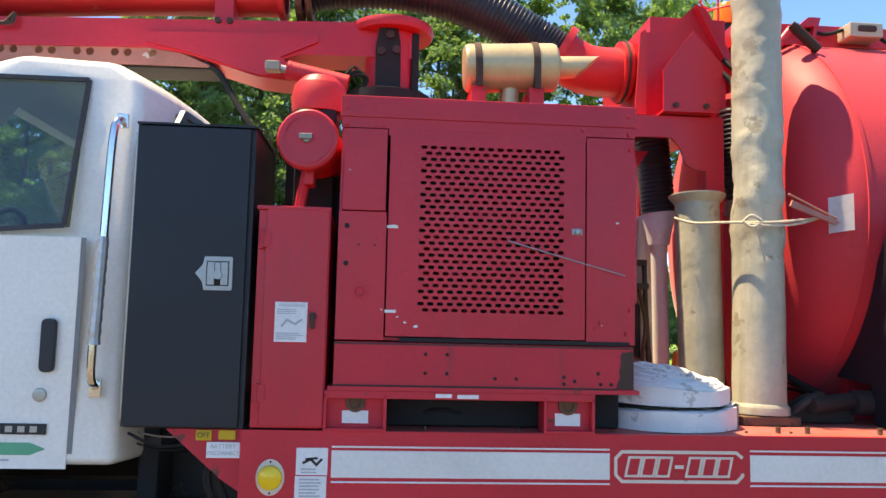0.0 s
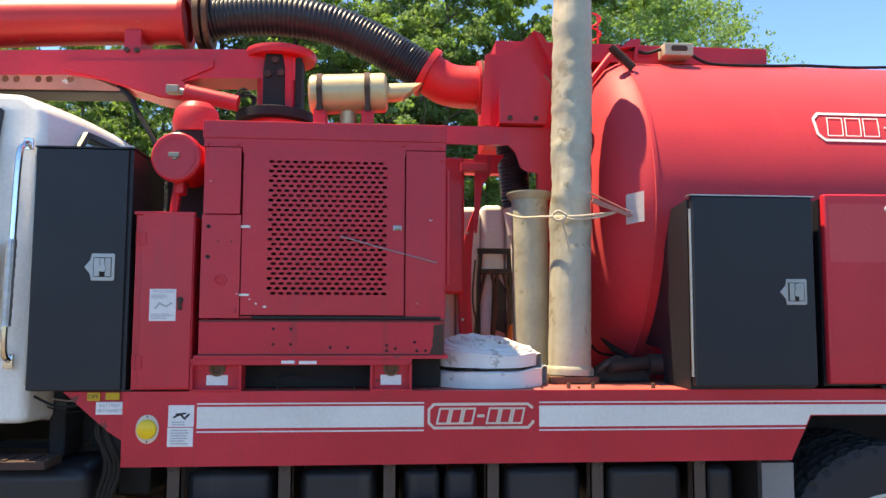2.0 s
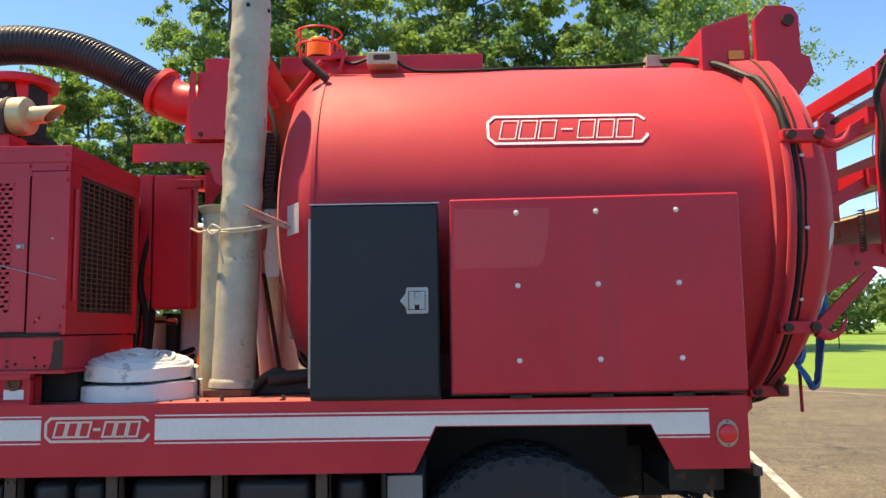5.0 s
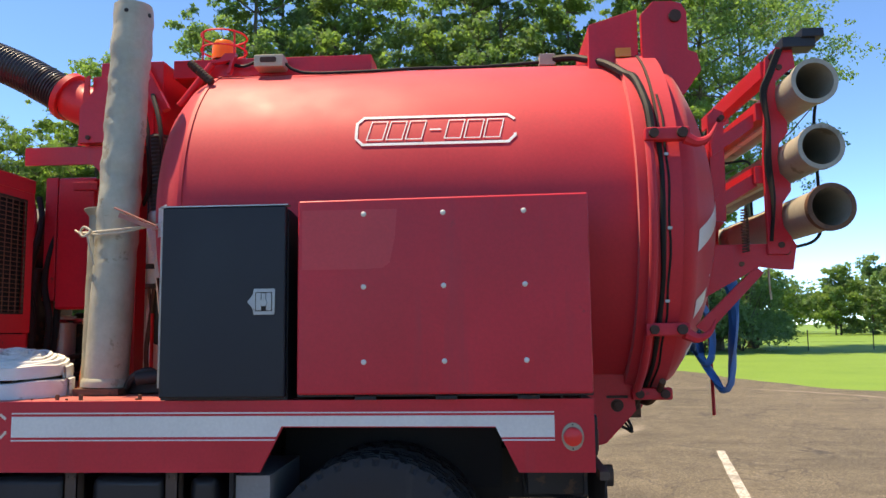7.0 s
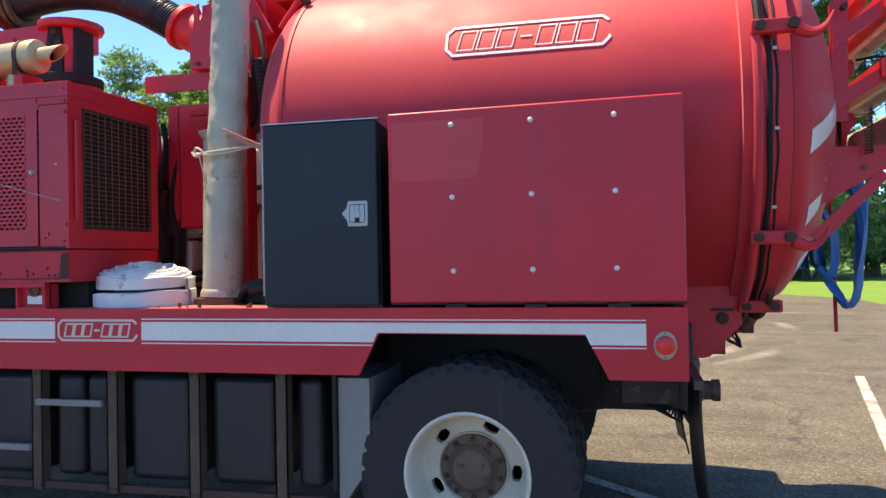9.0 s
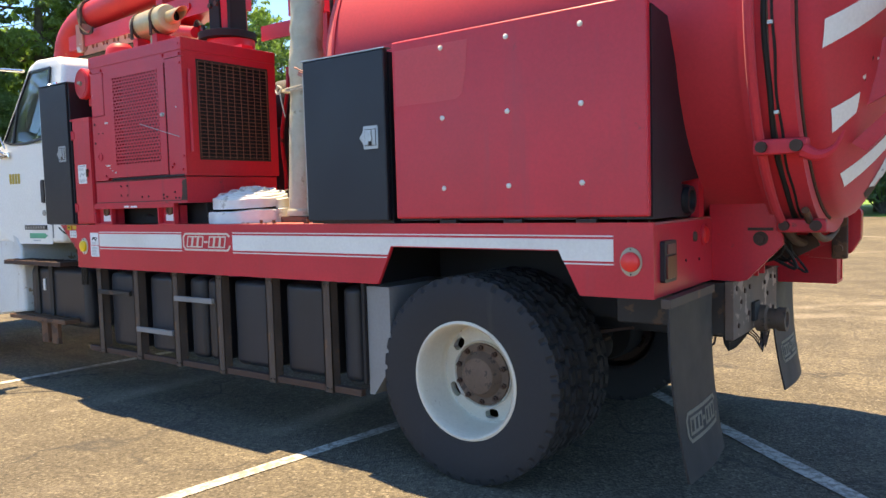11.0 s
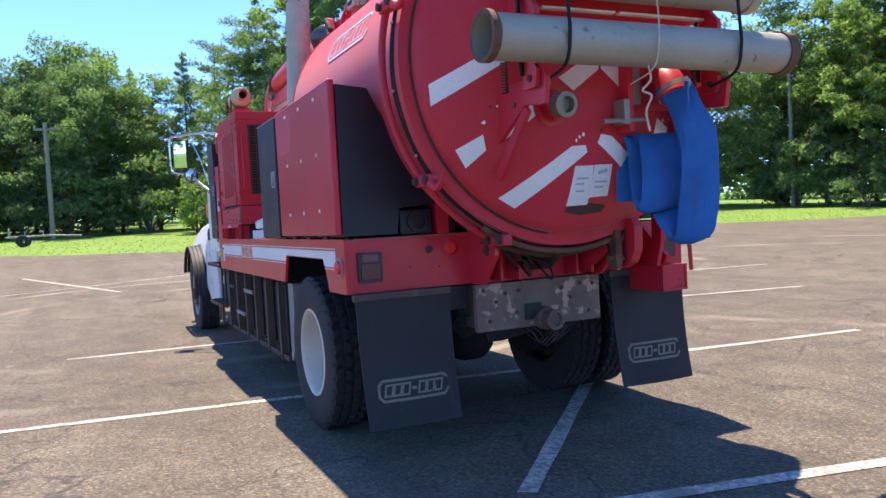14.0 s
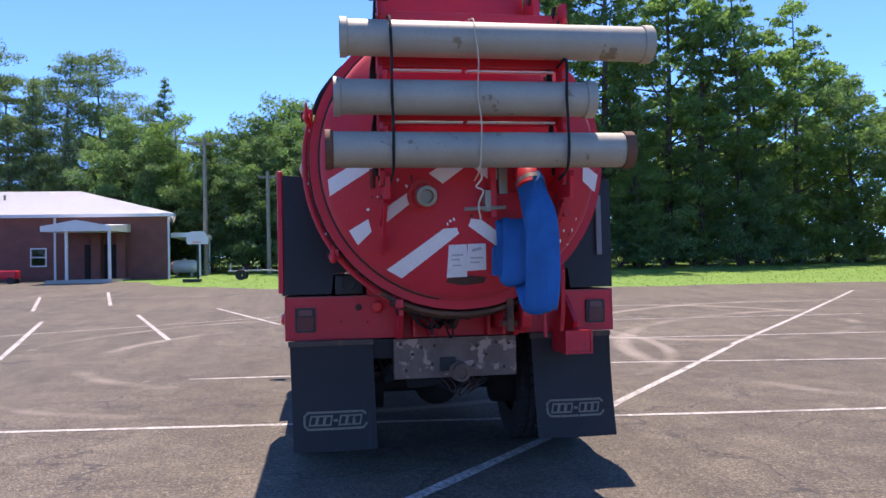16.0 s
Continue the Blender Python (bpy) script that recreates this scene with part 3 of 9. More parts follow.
def plain_bars(name, parent, mat, x0, x1, z0, z1, y, rows, label="", slope=0.0):
    """Unreadable print: thin bars of uneven length, on a face that looks along -y."""
    bm = B()
    h = (z1 - z0) / rows
    for i in range(rows):
        z = z1 - (i + 0.5) * h
        e = x1 - (x1 - x0) * random.uniform(0.0, 0.35)
        box(bm, x0, e, y - 0.0012, y, z - h * 0.24, z + h * 0.24)
    return part(name, bm, mat, parent, label)


def logo_frame(bm, u0, u1, v0, v1, t, axis, a, b):
    """Rounded outline with a gap at its right end, as a flat mark."""
    r = (v1 - v0) * 0.22
    pts = [(u1, v0 + (v1 - v0) * 0.30), (u1, v0 + r), (u1 - r, v0), (u0 + r, v0), (u0, v0 + r), (u0, v1 - r), (u0 + r, v1), (u1 - r, v1), (u1, v1 - r * 0.8)]
    strip(bm, pts, t, axis, a, b)


def logo_blocks(bm, u0, u1, v0, v1, t, axis, a, b, slant=0.22):
    """Seven plain slanted outlined blocks and a dash."""
    w, sl = (u1 - u0 - (v1 - v0) * slant) / 7.0, (v1 - v0) * slant
    for i in range(7):
        c0, c1 = u0 + i * w + w * 0.09, u0 + (i + 1) * w - w * 0.09
        if i == 3:
            m = (v0 + v1) / 2
            strip(bm, [(c0 + w * 0.12 + sl / 2, m), (c1 - w * 0.12 + sl / 2, m)], t * 1.5, axis, a, b)
        else:
            strip(bm, [(c0, v0), (c0 + sl, v1), (c1 + sl, v1), (c1, v0), (c0, v0)], t, axis, a, b)


# -- chassis
bm = B()
for y in (0.86, 1.66):
    box(bm, -8.35, 0.06, y, y + 0.085, 0.70, 0.985, 0.006)
for x in (-8.2, -6.2, -4.4, -3.0, -1.9, -0.3):
    box(bm, x, x + 0.09, 0.94, 1.66, 0.74, 0.94)
chassis = part("chassis", bm, black_steel, truck, "black steel frame rails with rust")
bm = B()
cyl(bm, (-7.55, 0.35, 0.50), (-7.55, 2.25, 0.50), 0.07, 16)
part("front_axle", bm, rust_dark, chassis)
# The axle's colour holds the shade under the truck.
bm = B()
cyl(bm, (-1.04, 0.35, 0.50), (-1.04, 2.25, 0.50), 0.075, 16)
lathe(bm, [(-0.26, 0.0), (-0.24, 0.10), (-0.12, 0.19), (0, 0.21), (0.14, 0.18), (0.26, 0.06), (0.28, 0)], (-1.04, 1.3, 0.50), (1, 0, 0), 20)
part("axle", bm, dark_void, chassis, "drive axle, near-black for the shade under the truck")
for y in (0.72, 1.80):
    bm = B()
    for k in range(6):
        sag = 0.06 * k
        sweep(bm, [(-1.7 + 0.09 * k, y, 0.74 - 0.018 * k), (-1.04, y, 0.62 - 0.018 * k), (-0.38 - 0.09 * k, y, 0.74 - 0.018 * k)], 0.010, 4)
        box(bm, -1.55 + 0.08 * k, -0.53 - 0.08 * k, y - 0.04, y + 0.04, 0.66 - 0.02 * k, 0.676 - 0.02 * k)
    part("leaf_spring", bm, rust_dark, chassis)
bm = B()
cyl(bm, (-6.0, 1.3, 0.62), (-1.3, 1.3, 0.54), 0.05, 14)
part("drive_shaft", bm, rust_dark, chassis)
bm = B()
for y0 in (0.98, 1.3):
    cyl(bm, (-0.62, y0, 0.80), (-0.36, y0, 0.80), 0.10, 18)
part("air_tank", bm, black_steel, chassis)
# Drums are coloured near-black as underside shade.
for y0, y1 in ((0.55, 0.80), (1.80, 2.05)):
    bm = B()
    lathe(bm, [(0, 0.0), (0, 0.20), (0.02, 0.21), (y1 - y0, 0.21), (y1 - y0, 0.0)], (-1.04, y0, 0.50), (0, 1, 0), 28)
    part("brake_drum", bm, dark_void, chassis, "brake drum, near-black for the shade under the truck")
bm = B()
box(bm, -0.30, -0.02, 0.30, 0.86, 0.84, 0.995, 0.01)
part("rear_crossmember", bm, black_steel, chassis, "black rear crossmember")
for k in range(9):
    bm = B()
    a = curve_pts([(-0.25, 0.7 + 0.02 * k, 0.86), (-0.15 + 0.02 * k, 0.75, 0.74 - 0.01 * k), (-0.02, 0.8 + 0.03 * k, 0.80), (0.06, 0.92, 0.72 - 0.012 * k), (0.08, 1.1 + 0.04 * k, 0.70)], 4)
    sweep(bm, a, 0.006, 5)
    part("loose_wire", bm, wire_mat, chassis, "loose black wire hanging below the frame")

# -- bed: deck, skirts, rear panels
bm = B()
box(bm, -4.68, -0.005, 0.022, 2.578, 1.30, 1.335, 0.004)
bed = part("bed", bm, red_deck, truck, "faded red steel deck, worn to bare patches")
ARCH = [(-1.565, 1.003), (-1.459, 1.211), (-0.452, 1.207), (-0.350, 1.003)]
for y0, y1 in ((0.0, 0.02), (2.58, 2.60)):
    bm = B()
    prism(bm, [(-4.68, 1.003)] + ARCH + [(0.0, 1.003), (0.0, 1.337), (-4.68, 1.337)], "y", y0, y1)
    skirt = part("skirt", bm, red_paint, bed, "red side skirt with a cut-out over the wheels")
    if y0 == 0.0:
        near_skirt = skirt
bm = B()
for y in (0.03, 2.53):
    box(bm, -4.66, -1.60, y, y + 0.04, 1.02, 1.05)
    box(bm, -0.33, -0.02, y, y + 0.04, 1.02, 1.05)
    box(bm, -4.66, -0.02, y, y + 0.04, 1.24, 1.30)
for x in (-4.6, -3.9, -3.2, -2.5, -1.75, -0.2):
    box(bm, x, x + 0.06, 0.05, 2.55, 1.22, 1.297)
part("bed_frame", bm, black_steel, bed)
# Near-black wall added to shut out the bright ground beyond the arch.
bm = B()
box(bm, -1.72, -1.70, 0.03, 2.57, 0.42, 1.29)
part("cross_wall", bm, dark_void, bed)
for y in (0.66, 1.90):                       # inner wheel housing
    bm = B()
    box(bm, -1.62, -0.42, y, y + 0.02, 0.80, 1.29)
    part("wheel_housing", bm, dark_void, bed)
    # Top sheet coloured near-black for the shade in the arch.
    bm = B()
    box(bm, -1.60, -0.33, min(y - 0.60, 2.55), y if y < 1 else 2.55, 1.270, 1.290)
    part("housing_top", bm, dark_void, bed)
for s in (1, -1):
    def yy(v):
        return v if s > 0 else mirror_y(v)
    bm = B()
    box(bm, -0.02, 0.0, min(yy(0.02), yy(0.86)), max(yy(0.02), yy(0.86)), 1.003, 1.325, 0.004)
    rear_panel = part("rear_panel", bm, red_paint, bed, "red rear corner panel")
    bm = B()
    a0, a1 = sorted((yy(0.076), yy(0.229)))
    prism(bm, round_rect(a0, a1, 1.066, 1.251, 0.014), "x", 0.0, 0.022)
    tail = part("tail_light", bm, black_plastic, rear_panel, "dark red tail light in a black surround")
    bm = B()
    prism(bm, round_rect(a0 + 0.016, a1 - 0.016, 1.082, 1.185, 0.01), "x", 0.018, 0.030, 0.003)
    part("lens", bm, dark_lens, tail)
    bm = B()
    prism(bm, round_rect(a0 + 0.026, a1 - 0.026, 1.192, 1.236, 0.006), "x", 0.018, 0.028)
    part("reverse_lens", bm, reverse_mat, tail)
    bm = B()
    lathe(bm, [(0, 0.045), (0.012, 0.043), (0.02, 0.034), (0.021, 0.0)], (0.0, yy(0.70), 1.245), (1, 0, 0), 20)
    part("marker_lens", bm, red_lens if s > 0 else dark_lens, rear_panel, "round red marker lamp")
    bm = B()
    lathe(bm, [(0.0, 0.043), (0.0, 0.056), (0.010, 0.056), (0.012, 0.046)], (0.0, yy(0.70), 1.245), (1, 0, 0), 22)
    part("marker_bezel", bm, red_worn, rear_panel)
    bm = B()
    lathe(bm, [(0.0, 0.026), (0.008, 0.024), (0.010, 0.0)], (0.0, yy(0.555), 1.245), (1, 0, 0), 16)
    part("empty_grommet", bm, rust_dark, rear_panel, "empty lamp hole with a dark grommet")
    studs("bolt_hole", dark_void, rear_panel, [(0.0, yy(y), z) for y, z in ((0.42, 1.14), (0.62, 1.13))], (1, 0, 0), 0.007, 0.004)
    # hinge plate of the tank, with its pin
    bm = B()
    y = yy(0.85)
    prism(bm, [(-0.01, 1.003), (0.14, 1.0), (0.175, 1.01), (0.345, 1.19), (0.335, 1.30), (0.315, 1.53), (-0.01, 1.53)], "y", y - 0.016, y + 0.016)
    plate = part("hinge_plate", bm, red_paint, bed, "red hinge plate with a greasy pin")
    bm = B()
    lathe(bm, [(-0.05, 0.030), (-0.045, 0.036), (0.0, 0.036), (0.0, 0.022), (0.012, 0.020), (0.012, 0.0)][::-1], (0.24, y - 0.02 * s, 1.22), (0, -1 if s > 0 else 1, 0), 18)
    box(bm, 0.18, 0.30, y - 0.024, y - 0.017, 1.26, 1.275)
    part("hinge_pin", bm, rust_dark, plate)
# stripes on the near skirt
bm = B()
yf = (-0.0025, 0.0)
prism(bm, [(-4.352, 1.172), (-3.325, 1.172), (-3.325, 1.268), (-4.352, 1.268)], "y", *yf)
prism(bm, [(-2.785, 1.168), (-1.487, 1.168), (-1.464, 1.216), (-0.455, 1.212), (-0.432, 1.163), (-0.183, 1.163), (-0.183, 1.263), (-2.785, 1.266)], "y", *yf)
for z0, z1, xa in ((1.278, 1.284, 0), (1.153, 1.159, 1)):
    prism(bm, [(-4.352, z0), (-3.325, z0), (-3.325, z1), (-4.352, z1)], "y", *yf)
    if xa == 0:
        prism(bm, [(-2.785, z0), (-0.183, z0 - 0.004), (-0.183, z1 - 0.004), (-2.785, z1)], "y", *yf)
    else:
        prism(bm, [(-2.785, z0 - 0.003), (-1.495, z0 - 0.003), (-1.492, z1 - 0.003), (-2.785, z1 - 0.003)], "y", *yf)
        prism(bm, [(-0.424, z0 - 0.006), (-0.183, z0 - 0.006), (-0.183, z1 - 0.006), (-0.427, z1 - 0.006)], "y", *yf)
part("stripe", bm, stripe_white, near_skirt, "scuffed white stripe between two thin white lines")
bm = B()
logo_frame(bm, -3.302, -2.815, 1.166, 1.274, 0.012, "y", *yf)
logo_blocks(bm, -3.27, -2.85, 1.186, 1.254, 0.0085, "y", *yf)
part("skirt_mark", bm, logo_cream, near_skirt, "cream outlined mark with rust bleeding from it")
bm = B()
box(bm, -4.478, -4.365, -0.0028, 0.0, 1.180, 1.276)
box(bm, -4.480, -4.367, -0.0028, 0.0, 1.092, 1.176)
skirt_sticker = part("warning_sticker", bm, paper, near_skirt, "two white warning stickers")
bm = B()
strip(bm, [(-4.455, 1.222), (-4.425, 1.236), (-4.405, 1.216), (-4.385, 1.238)], 0.009, "y", -0.0042, -0.0028)
strip(bm, [(-4.445, 1.236), (-4.40, 1.240)], 0.008, "y", -0.0042, -0.0028)
part("pictogram", bm, print_black, skirt_sticker)
plain_bars("print", skirt_sticker, print_grey, -4.46, -4.385, 1.184, 1.206, -0.0028, 2)
plain_bars("print", skirt_sticker, print_grey, -4.465, -4.38, 1.10, 1.17, -0.0028, 6)
for x, z, lens, label in ((-4.568, 1.171, amber_lens, "round amber marker lamp in a cream bezel"), (-0.101, 1.165, red_lens, "round red marker lamp in a metal bezel")):
    bm = B()
    prism(bm, [(x + 0.051 * math.cos(k * math.pi / 16), z + 0.064 * math.sin(k * math.pi / 16)) for k in range(32)], "y", -0.007, 0.0, 0.002)
    lamp = part("side_marker", bm, logo_cream if x < -1 else dull_alu, near_skirt, label)
    studs("screw", dark_void, lamp, [(x, -0.007, z - 0.055), (x, -0.007, z + 0.055)], (0, -1, 0), 0.004, 0.002)
    bm = B()
    lathe(bm, [(0.010, 0.044), (0.024, 0.041), (0.032, 0.028), (0.035, 0.0)], (x, 0.0, z), (0, -1, 0), 28)
    part("lens", bm, lens, lamp)
studs("deck_bolt", rust, bed, [(-4.55 + 0.09 * i, 0.06 + random.random() * 0.05, 1.335) for i in range(52) if random.random() < 0.35], (0, 0, 1), 0.007, 0.008, 6)
studs("deck_bolt", rust, bed, [(x, 0.10, 1.335) for x in (-2.62, -2.50, -2.2)], (0, 0, 1), 0.010, 0.025)

# -- rear: drawbar plate, pintle, jack, mud flaps
bm = B()
box(bm, 0.07, 0.115, 0.81, 1.76, 0.695, 1.0, 0.006)
drawbar = part("drawbar_plate", bm, bumper_mat, truck, "heavy steel drawbar plate with peeling red paint")
bm = B()
lathe(bm, [(0, 0.075), (0.05, 0.075), (0.06, 0.058), (0.11, 0.056), (0.11, 0.066), (0.155, 0.066), (0.155, 0.045), (0.13, 0.042), (0.13, 0.0)], (0.115, 1.30, 0.745), (1, 0, 0), 22)
part("hitch_coupling", bm, hub_rust, drawbar, "brown round hitch coupling")
for y in (0.815, 1.715):
    bm = B()
    box(bm, -0.30, 0.068, y, y + 0.04, 0.72, 0.99)
    part("side_plate", bm, black_steel, drawbar)
bm = B()
box(bm, 0.1152, 0.135, 1.16, 1.28, 0.745, 0.85, 0.004)
part("hitch_base", bm, black_steel, drawbar)
studs("bolt", rust_dark, drawbar, [(0.113, y, z) for y, z in ((0.86, 0.96), (0.95, 0.88), (1.02, 0.93), (1.10, 0.80), (0.90, 0.76), (1.12, 0.94), (1.45, 0.93), (1.52, 0.86), (1.60, 0.95), (1.70, 0.94), (1.66, 0.76), (1.42, 0.78))], (1, 0, 0), 0.013, 0.009)
for k in range(7):
    bm = B()
    y = 1.10 + 0.06 * k
    sweep(bm, curve_pts([(0.09, y, 0.70), (0.13, y + 0.05, 0.66 - 0.012 * (k % 3)), (0.14, 1.30 + 0.02 * (k - 3), 0.60 - 0.015 * (k % 4)), (0.12, 1.36 + 0.03 * k, 0.68)], 5), 0.004, 5)
    part("frayed_wire", bm, rust_dark if k % 3 else wire_mat, drawbar, "frayed thin wire hanging under the coupling")
for ya, yb in ((0.034, 0.655), (1.90, 2.545)):
    bm = B()
    rows = []
    for i in range(15):
        f = i / 14
        z = 0.985 - 0.79 * f
        row = []
        for j in range(9):
            g = j / 8
            y = ya + (yb - ya) * g + 0.02 * f
            x = 0.045 + 0.10 * f * f - 0.05 * f + 0.022 * math.sin(g * 3.1) * f + (0.03 * f * (1 - g))
            row.append((x, y, z - 0.012 * g * f))
        rows.append(row)
    for off in (0.0, 0.010):
        vs = [[bm.verts.new((x + off, y, z)) for x, y, z in row] for row in rows]
        for a, b in zip(vs, vs[1:]):
            for j in range(8):
                bm.faces.new((a[j], a[j + 1], b[j + 1], b[j]))
        if off == 0.0:
            first = vs
    border = [[r[0] for r in first], [r[0] for r in vs]], [[r[-1] for r in first], [r[-1] for r in vs]], [first[0], vs[0]], [first[-1], vs[-1]]
    for p, q in border:
        for i in range(len(p) - 1):
            bm.faces.new((p[i], p[i + 1], q[i + 1], q[i]))
    flap = part("mud_flap", bm, flap_rubber, truck, "black rubber mud flap hanging behind the wheels")
    bm = B()
    box(bm, 0.02, 0.065, ya - 0.01, yb + 0.005, 0.962, 1.003, 0.003)
    part("flap_bar", bm, strap_steel, flap, "scraped steel bar clamping the flap")
    bm = B()
    u0 = ya + (yb - ya) * 0.13 + 0.02
    u1 = u0 + 0.46
    v0, v1 = 0.355, 0.475
    logo_frame(bm, u0, u1, v0, v1, 0.016, "x", 0.0, 0.0015)
    logo_blocks(bm, u0 + 0.03, u1 - 0.03, v0 + 0.028, v1 - 0.028, 0.012, "x", 0.0, 0.0015)
    for v in bm.verts:                       # lay the mark on the bent sheet
        f = (0.985 - v.co.z) / 0.79
        g = (v.co.y - 0.02 * f - ya) / (yb - ya)
        v.co.x += 0.045 + 0.10 * f * f - 0.05 * f + 0.022 * math.sin(g * 3.1) * f + 0.03 * f * (1 - g) + 0.0112
        v.co.z -= 0.012 * g * f
    part("flap_mark", bm, logo_grey, flap, "pale outlined mark of plain blocks")
bm = B()
for y0, y1, z0, z1 in ((2.07, 2.085, 0.865, 1.04), (2.265, 2.28, 0.865, 1.04), (2.085, 2.265, 0.865, 0.88), (2.085, 2.265, 1.025, 1.04)):
    box(bm, -0.05, 0.40, y0, y1, z0, z1)
tube = part("stabilizer_tube", bm, red_paint, truck, "red box tube sticking out behind the bed")
bm = B()
box(bm, 0.385, 0.392, 2.086, 2.264, 0.881, 1.024)
part("tube_cap", bm, red_worn, tube)
bm = B()
prism(bm, [(0.02, 1.04), (0.30, 1.04), (0.34, 1.10), (0.10, 1.30), (0.0, 1.30)], "y", 2.16, 2.19)
part("tube_gusset", bm, red_paint, tube)
bm = B()
prism(bm, [(0.30, 1.04), (0.39, 1.04), (0.44, 1.20), (0.46, 1.50), (0.40, 1.56), (0.36, 1.50), (0.35, 1.22)], "y", 2.03, 2.06)
part("prop_plate", bm, red_paint, tube)
bm = B()
prism(bm, [(0.30, 1.06), (0.44, 1.05), (0.53, 1.09), (0.575, 1.17), (0.58, 1.32), (0.545, 1.37), (0.48, 1.36), (0.475, 1.25), (0.43, 1.19), (0.30, 1.17)], "y", 1.70, 1.77, 0.008)
part("hinge_hook", bm, red_paint, truck, "curved red hook plate under the tank door")
bm = B()
box(bm, 0.0, 0.05, 0.87, 1.73, 1.00, 1.235, 0.006)
box(bm, -0.10, 0.02, 0.90, 1.10, 1.18, 1.28)
for y in (0.95, 1.08, 1.52, 1.64):
    box(bm, 0.05, 0.20, y, y + 0.02, 1.02, 1.24)
part("rear_beam", bm, red_worn, truck, "scuffed red beam under the tank door")
for x, rr, r, mat, a0, a1 in ((0.47, 1.105, 0.018, rust, -118, -58), (0.36, 1.125, 0.024, rust_dark, -112, -62), (0.27, 1.10, 0.016, rust, -108, -66)):
    bm = B()
    sweep(bm, [(x, TY - rr * math.cos(radians(a)), TZ + rr * math.sin(radians(a))) for a in range(a0, a1 + 1, 4)], r, 9)
    part("latch_bar", bm, mat, truck, "rusty latch bar bent along the door's lower rim")
for y, mat in ((1.24, rust_dark), (1.58, red_worn)):
    bm = B()
    prism(bm, [(0.06, 1.23), (0.42, 1.21), (0.44, 1.16), (0.30, 1.08), (0.06, 1.06)], "y", y, y + 0.022)
    part("latch_bracket", bm, mat, truck)
bm = B()
box(bm, 0.44, 0.52, 1.60, 1.65, 1.06, 1.30, 0.01)
cyl(bm, (0.48, 1.57, 1.12), (0.48, 1.68, 1.12), 0.022, 12)
part("latch_post", bm, rust, truck, "rusty upright latch post with its pin")
for y, sag, r in ((0.90, 0.02, 0.012), (0.97, 0.09, 0.009), (1.02, 0.05, 0.010), (1.10, 0.12, 0.007)):
    bm = B()
    sweep(bm, curve_pts([(0.30, y - 0.04, 1.30 - sag), (0.33, y + sag, 1.22 - sag), (0.26 + sag, y + 0.10, 1.14 - sag), (0.15, y + 0.22 - sag, 1.06 + sag), (0.08, y + 0.30, 1.13)], 5), r, 7)
    part("hydraulic_line", bm, wire_mat, truck, "black hydraulic line looped below the door")

# -- wheels
def holed(bm, outer, hole, at):
    """A flat cell with a hole: rings of the same count, bridged."""
    a = [bm.verts.new(at(p)) for p in outer]
    b = [bm.verts.new(at(p)) for p in hole]
    for i in range(len(a)):
        j = (i + 1) % len(a)
        bm.faces.new((a[i], a[j], b[j], b[i]))
    return b


def tyre_mesh(r, w, lugs):
    """One skin: sidewalls, stepped shoulder lugs and four rows of tread blocks."""
    side = [(0.02, 0.300), (0.0, 0.32), (-0.006, 0.36), (-0.012, 0.42), (-0.012, 0.455)]
    st = [(y, q, -1) for y, q in side] + [(-0.008, r - 0.060, 0), (-0.005, r - 0.038, 4), (0.0, r - 0.020, 4), (0.010, r - 0.005, 4)]
    for k, (y0, y1) in enumerate(((0.010, 0.060), (0.074, w / 2 - 0.007), (w / 2 + 0.007, w - 0.074), (w - 0.060, w - 0.010))):
        st += [(y0 + 0.001, r - 0.018, -1)] if k else []
        st += [(y0 + 0.004, r, k), ((y0 + y1) / 2, r, k), (y1 - 0.004, r, k)]
        st += [(y1 - 0.001, r - 0.018, -1)] if k < 3 else []
    st += [(w - y, q, 5 if k == 4 else k) for y, q, k in ((0.010, r - 0.005, 4), (0.0, r - 0.020, 4), (-0.005, r - 0.038, 4), (-0.008, r - 0.060, 0))]
    st += [(w - y, q, -1) for y, q in side[::-1]]
    n = lugs * 8
    shift = {0: 0.0, 1: 0.5, 2: 0.0, 3: 0.5, 4: 0.0, 5: 0.5}
    bm, rings = B(), []
    for i in range(n):
        t, ring = 2 * math.pi * i / n, []
        for y, q, k in st:
            if k >= 0:
                u = (i / 8 + shift[k] + (y - w / 2) * (3.2 if k % 2 else -3.2) * (k < 4)) % 1.0
                if u > (0.66 if k in (0, 3, 4, 5) else 0.78) and q > r - (0.03 if k > 3 else 0.05):
                    q -= 0.010 if k > 3 else 0.019
                    if k in (4, 5):
                        y += 0.006 if k == 4 else -0.006
            ring.append(bm.verts.new((q * math.cos(t), y, q * math.sin(t))))
        rings.append(ring)
    for i in range(n):
        a, c = rings[i], rings[(i + 1) % n]
        for j in range(len(st) - 1):
            bm.faces.new((a[j], a[j + 1], c[j + 1], c[j]))
    return finish("tyre", bm, rubber, angle=28)


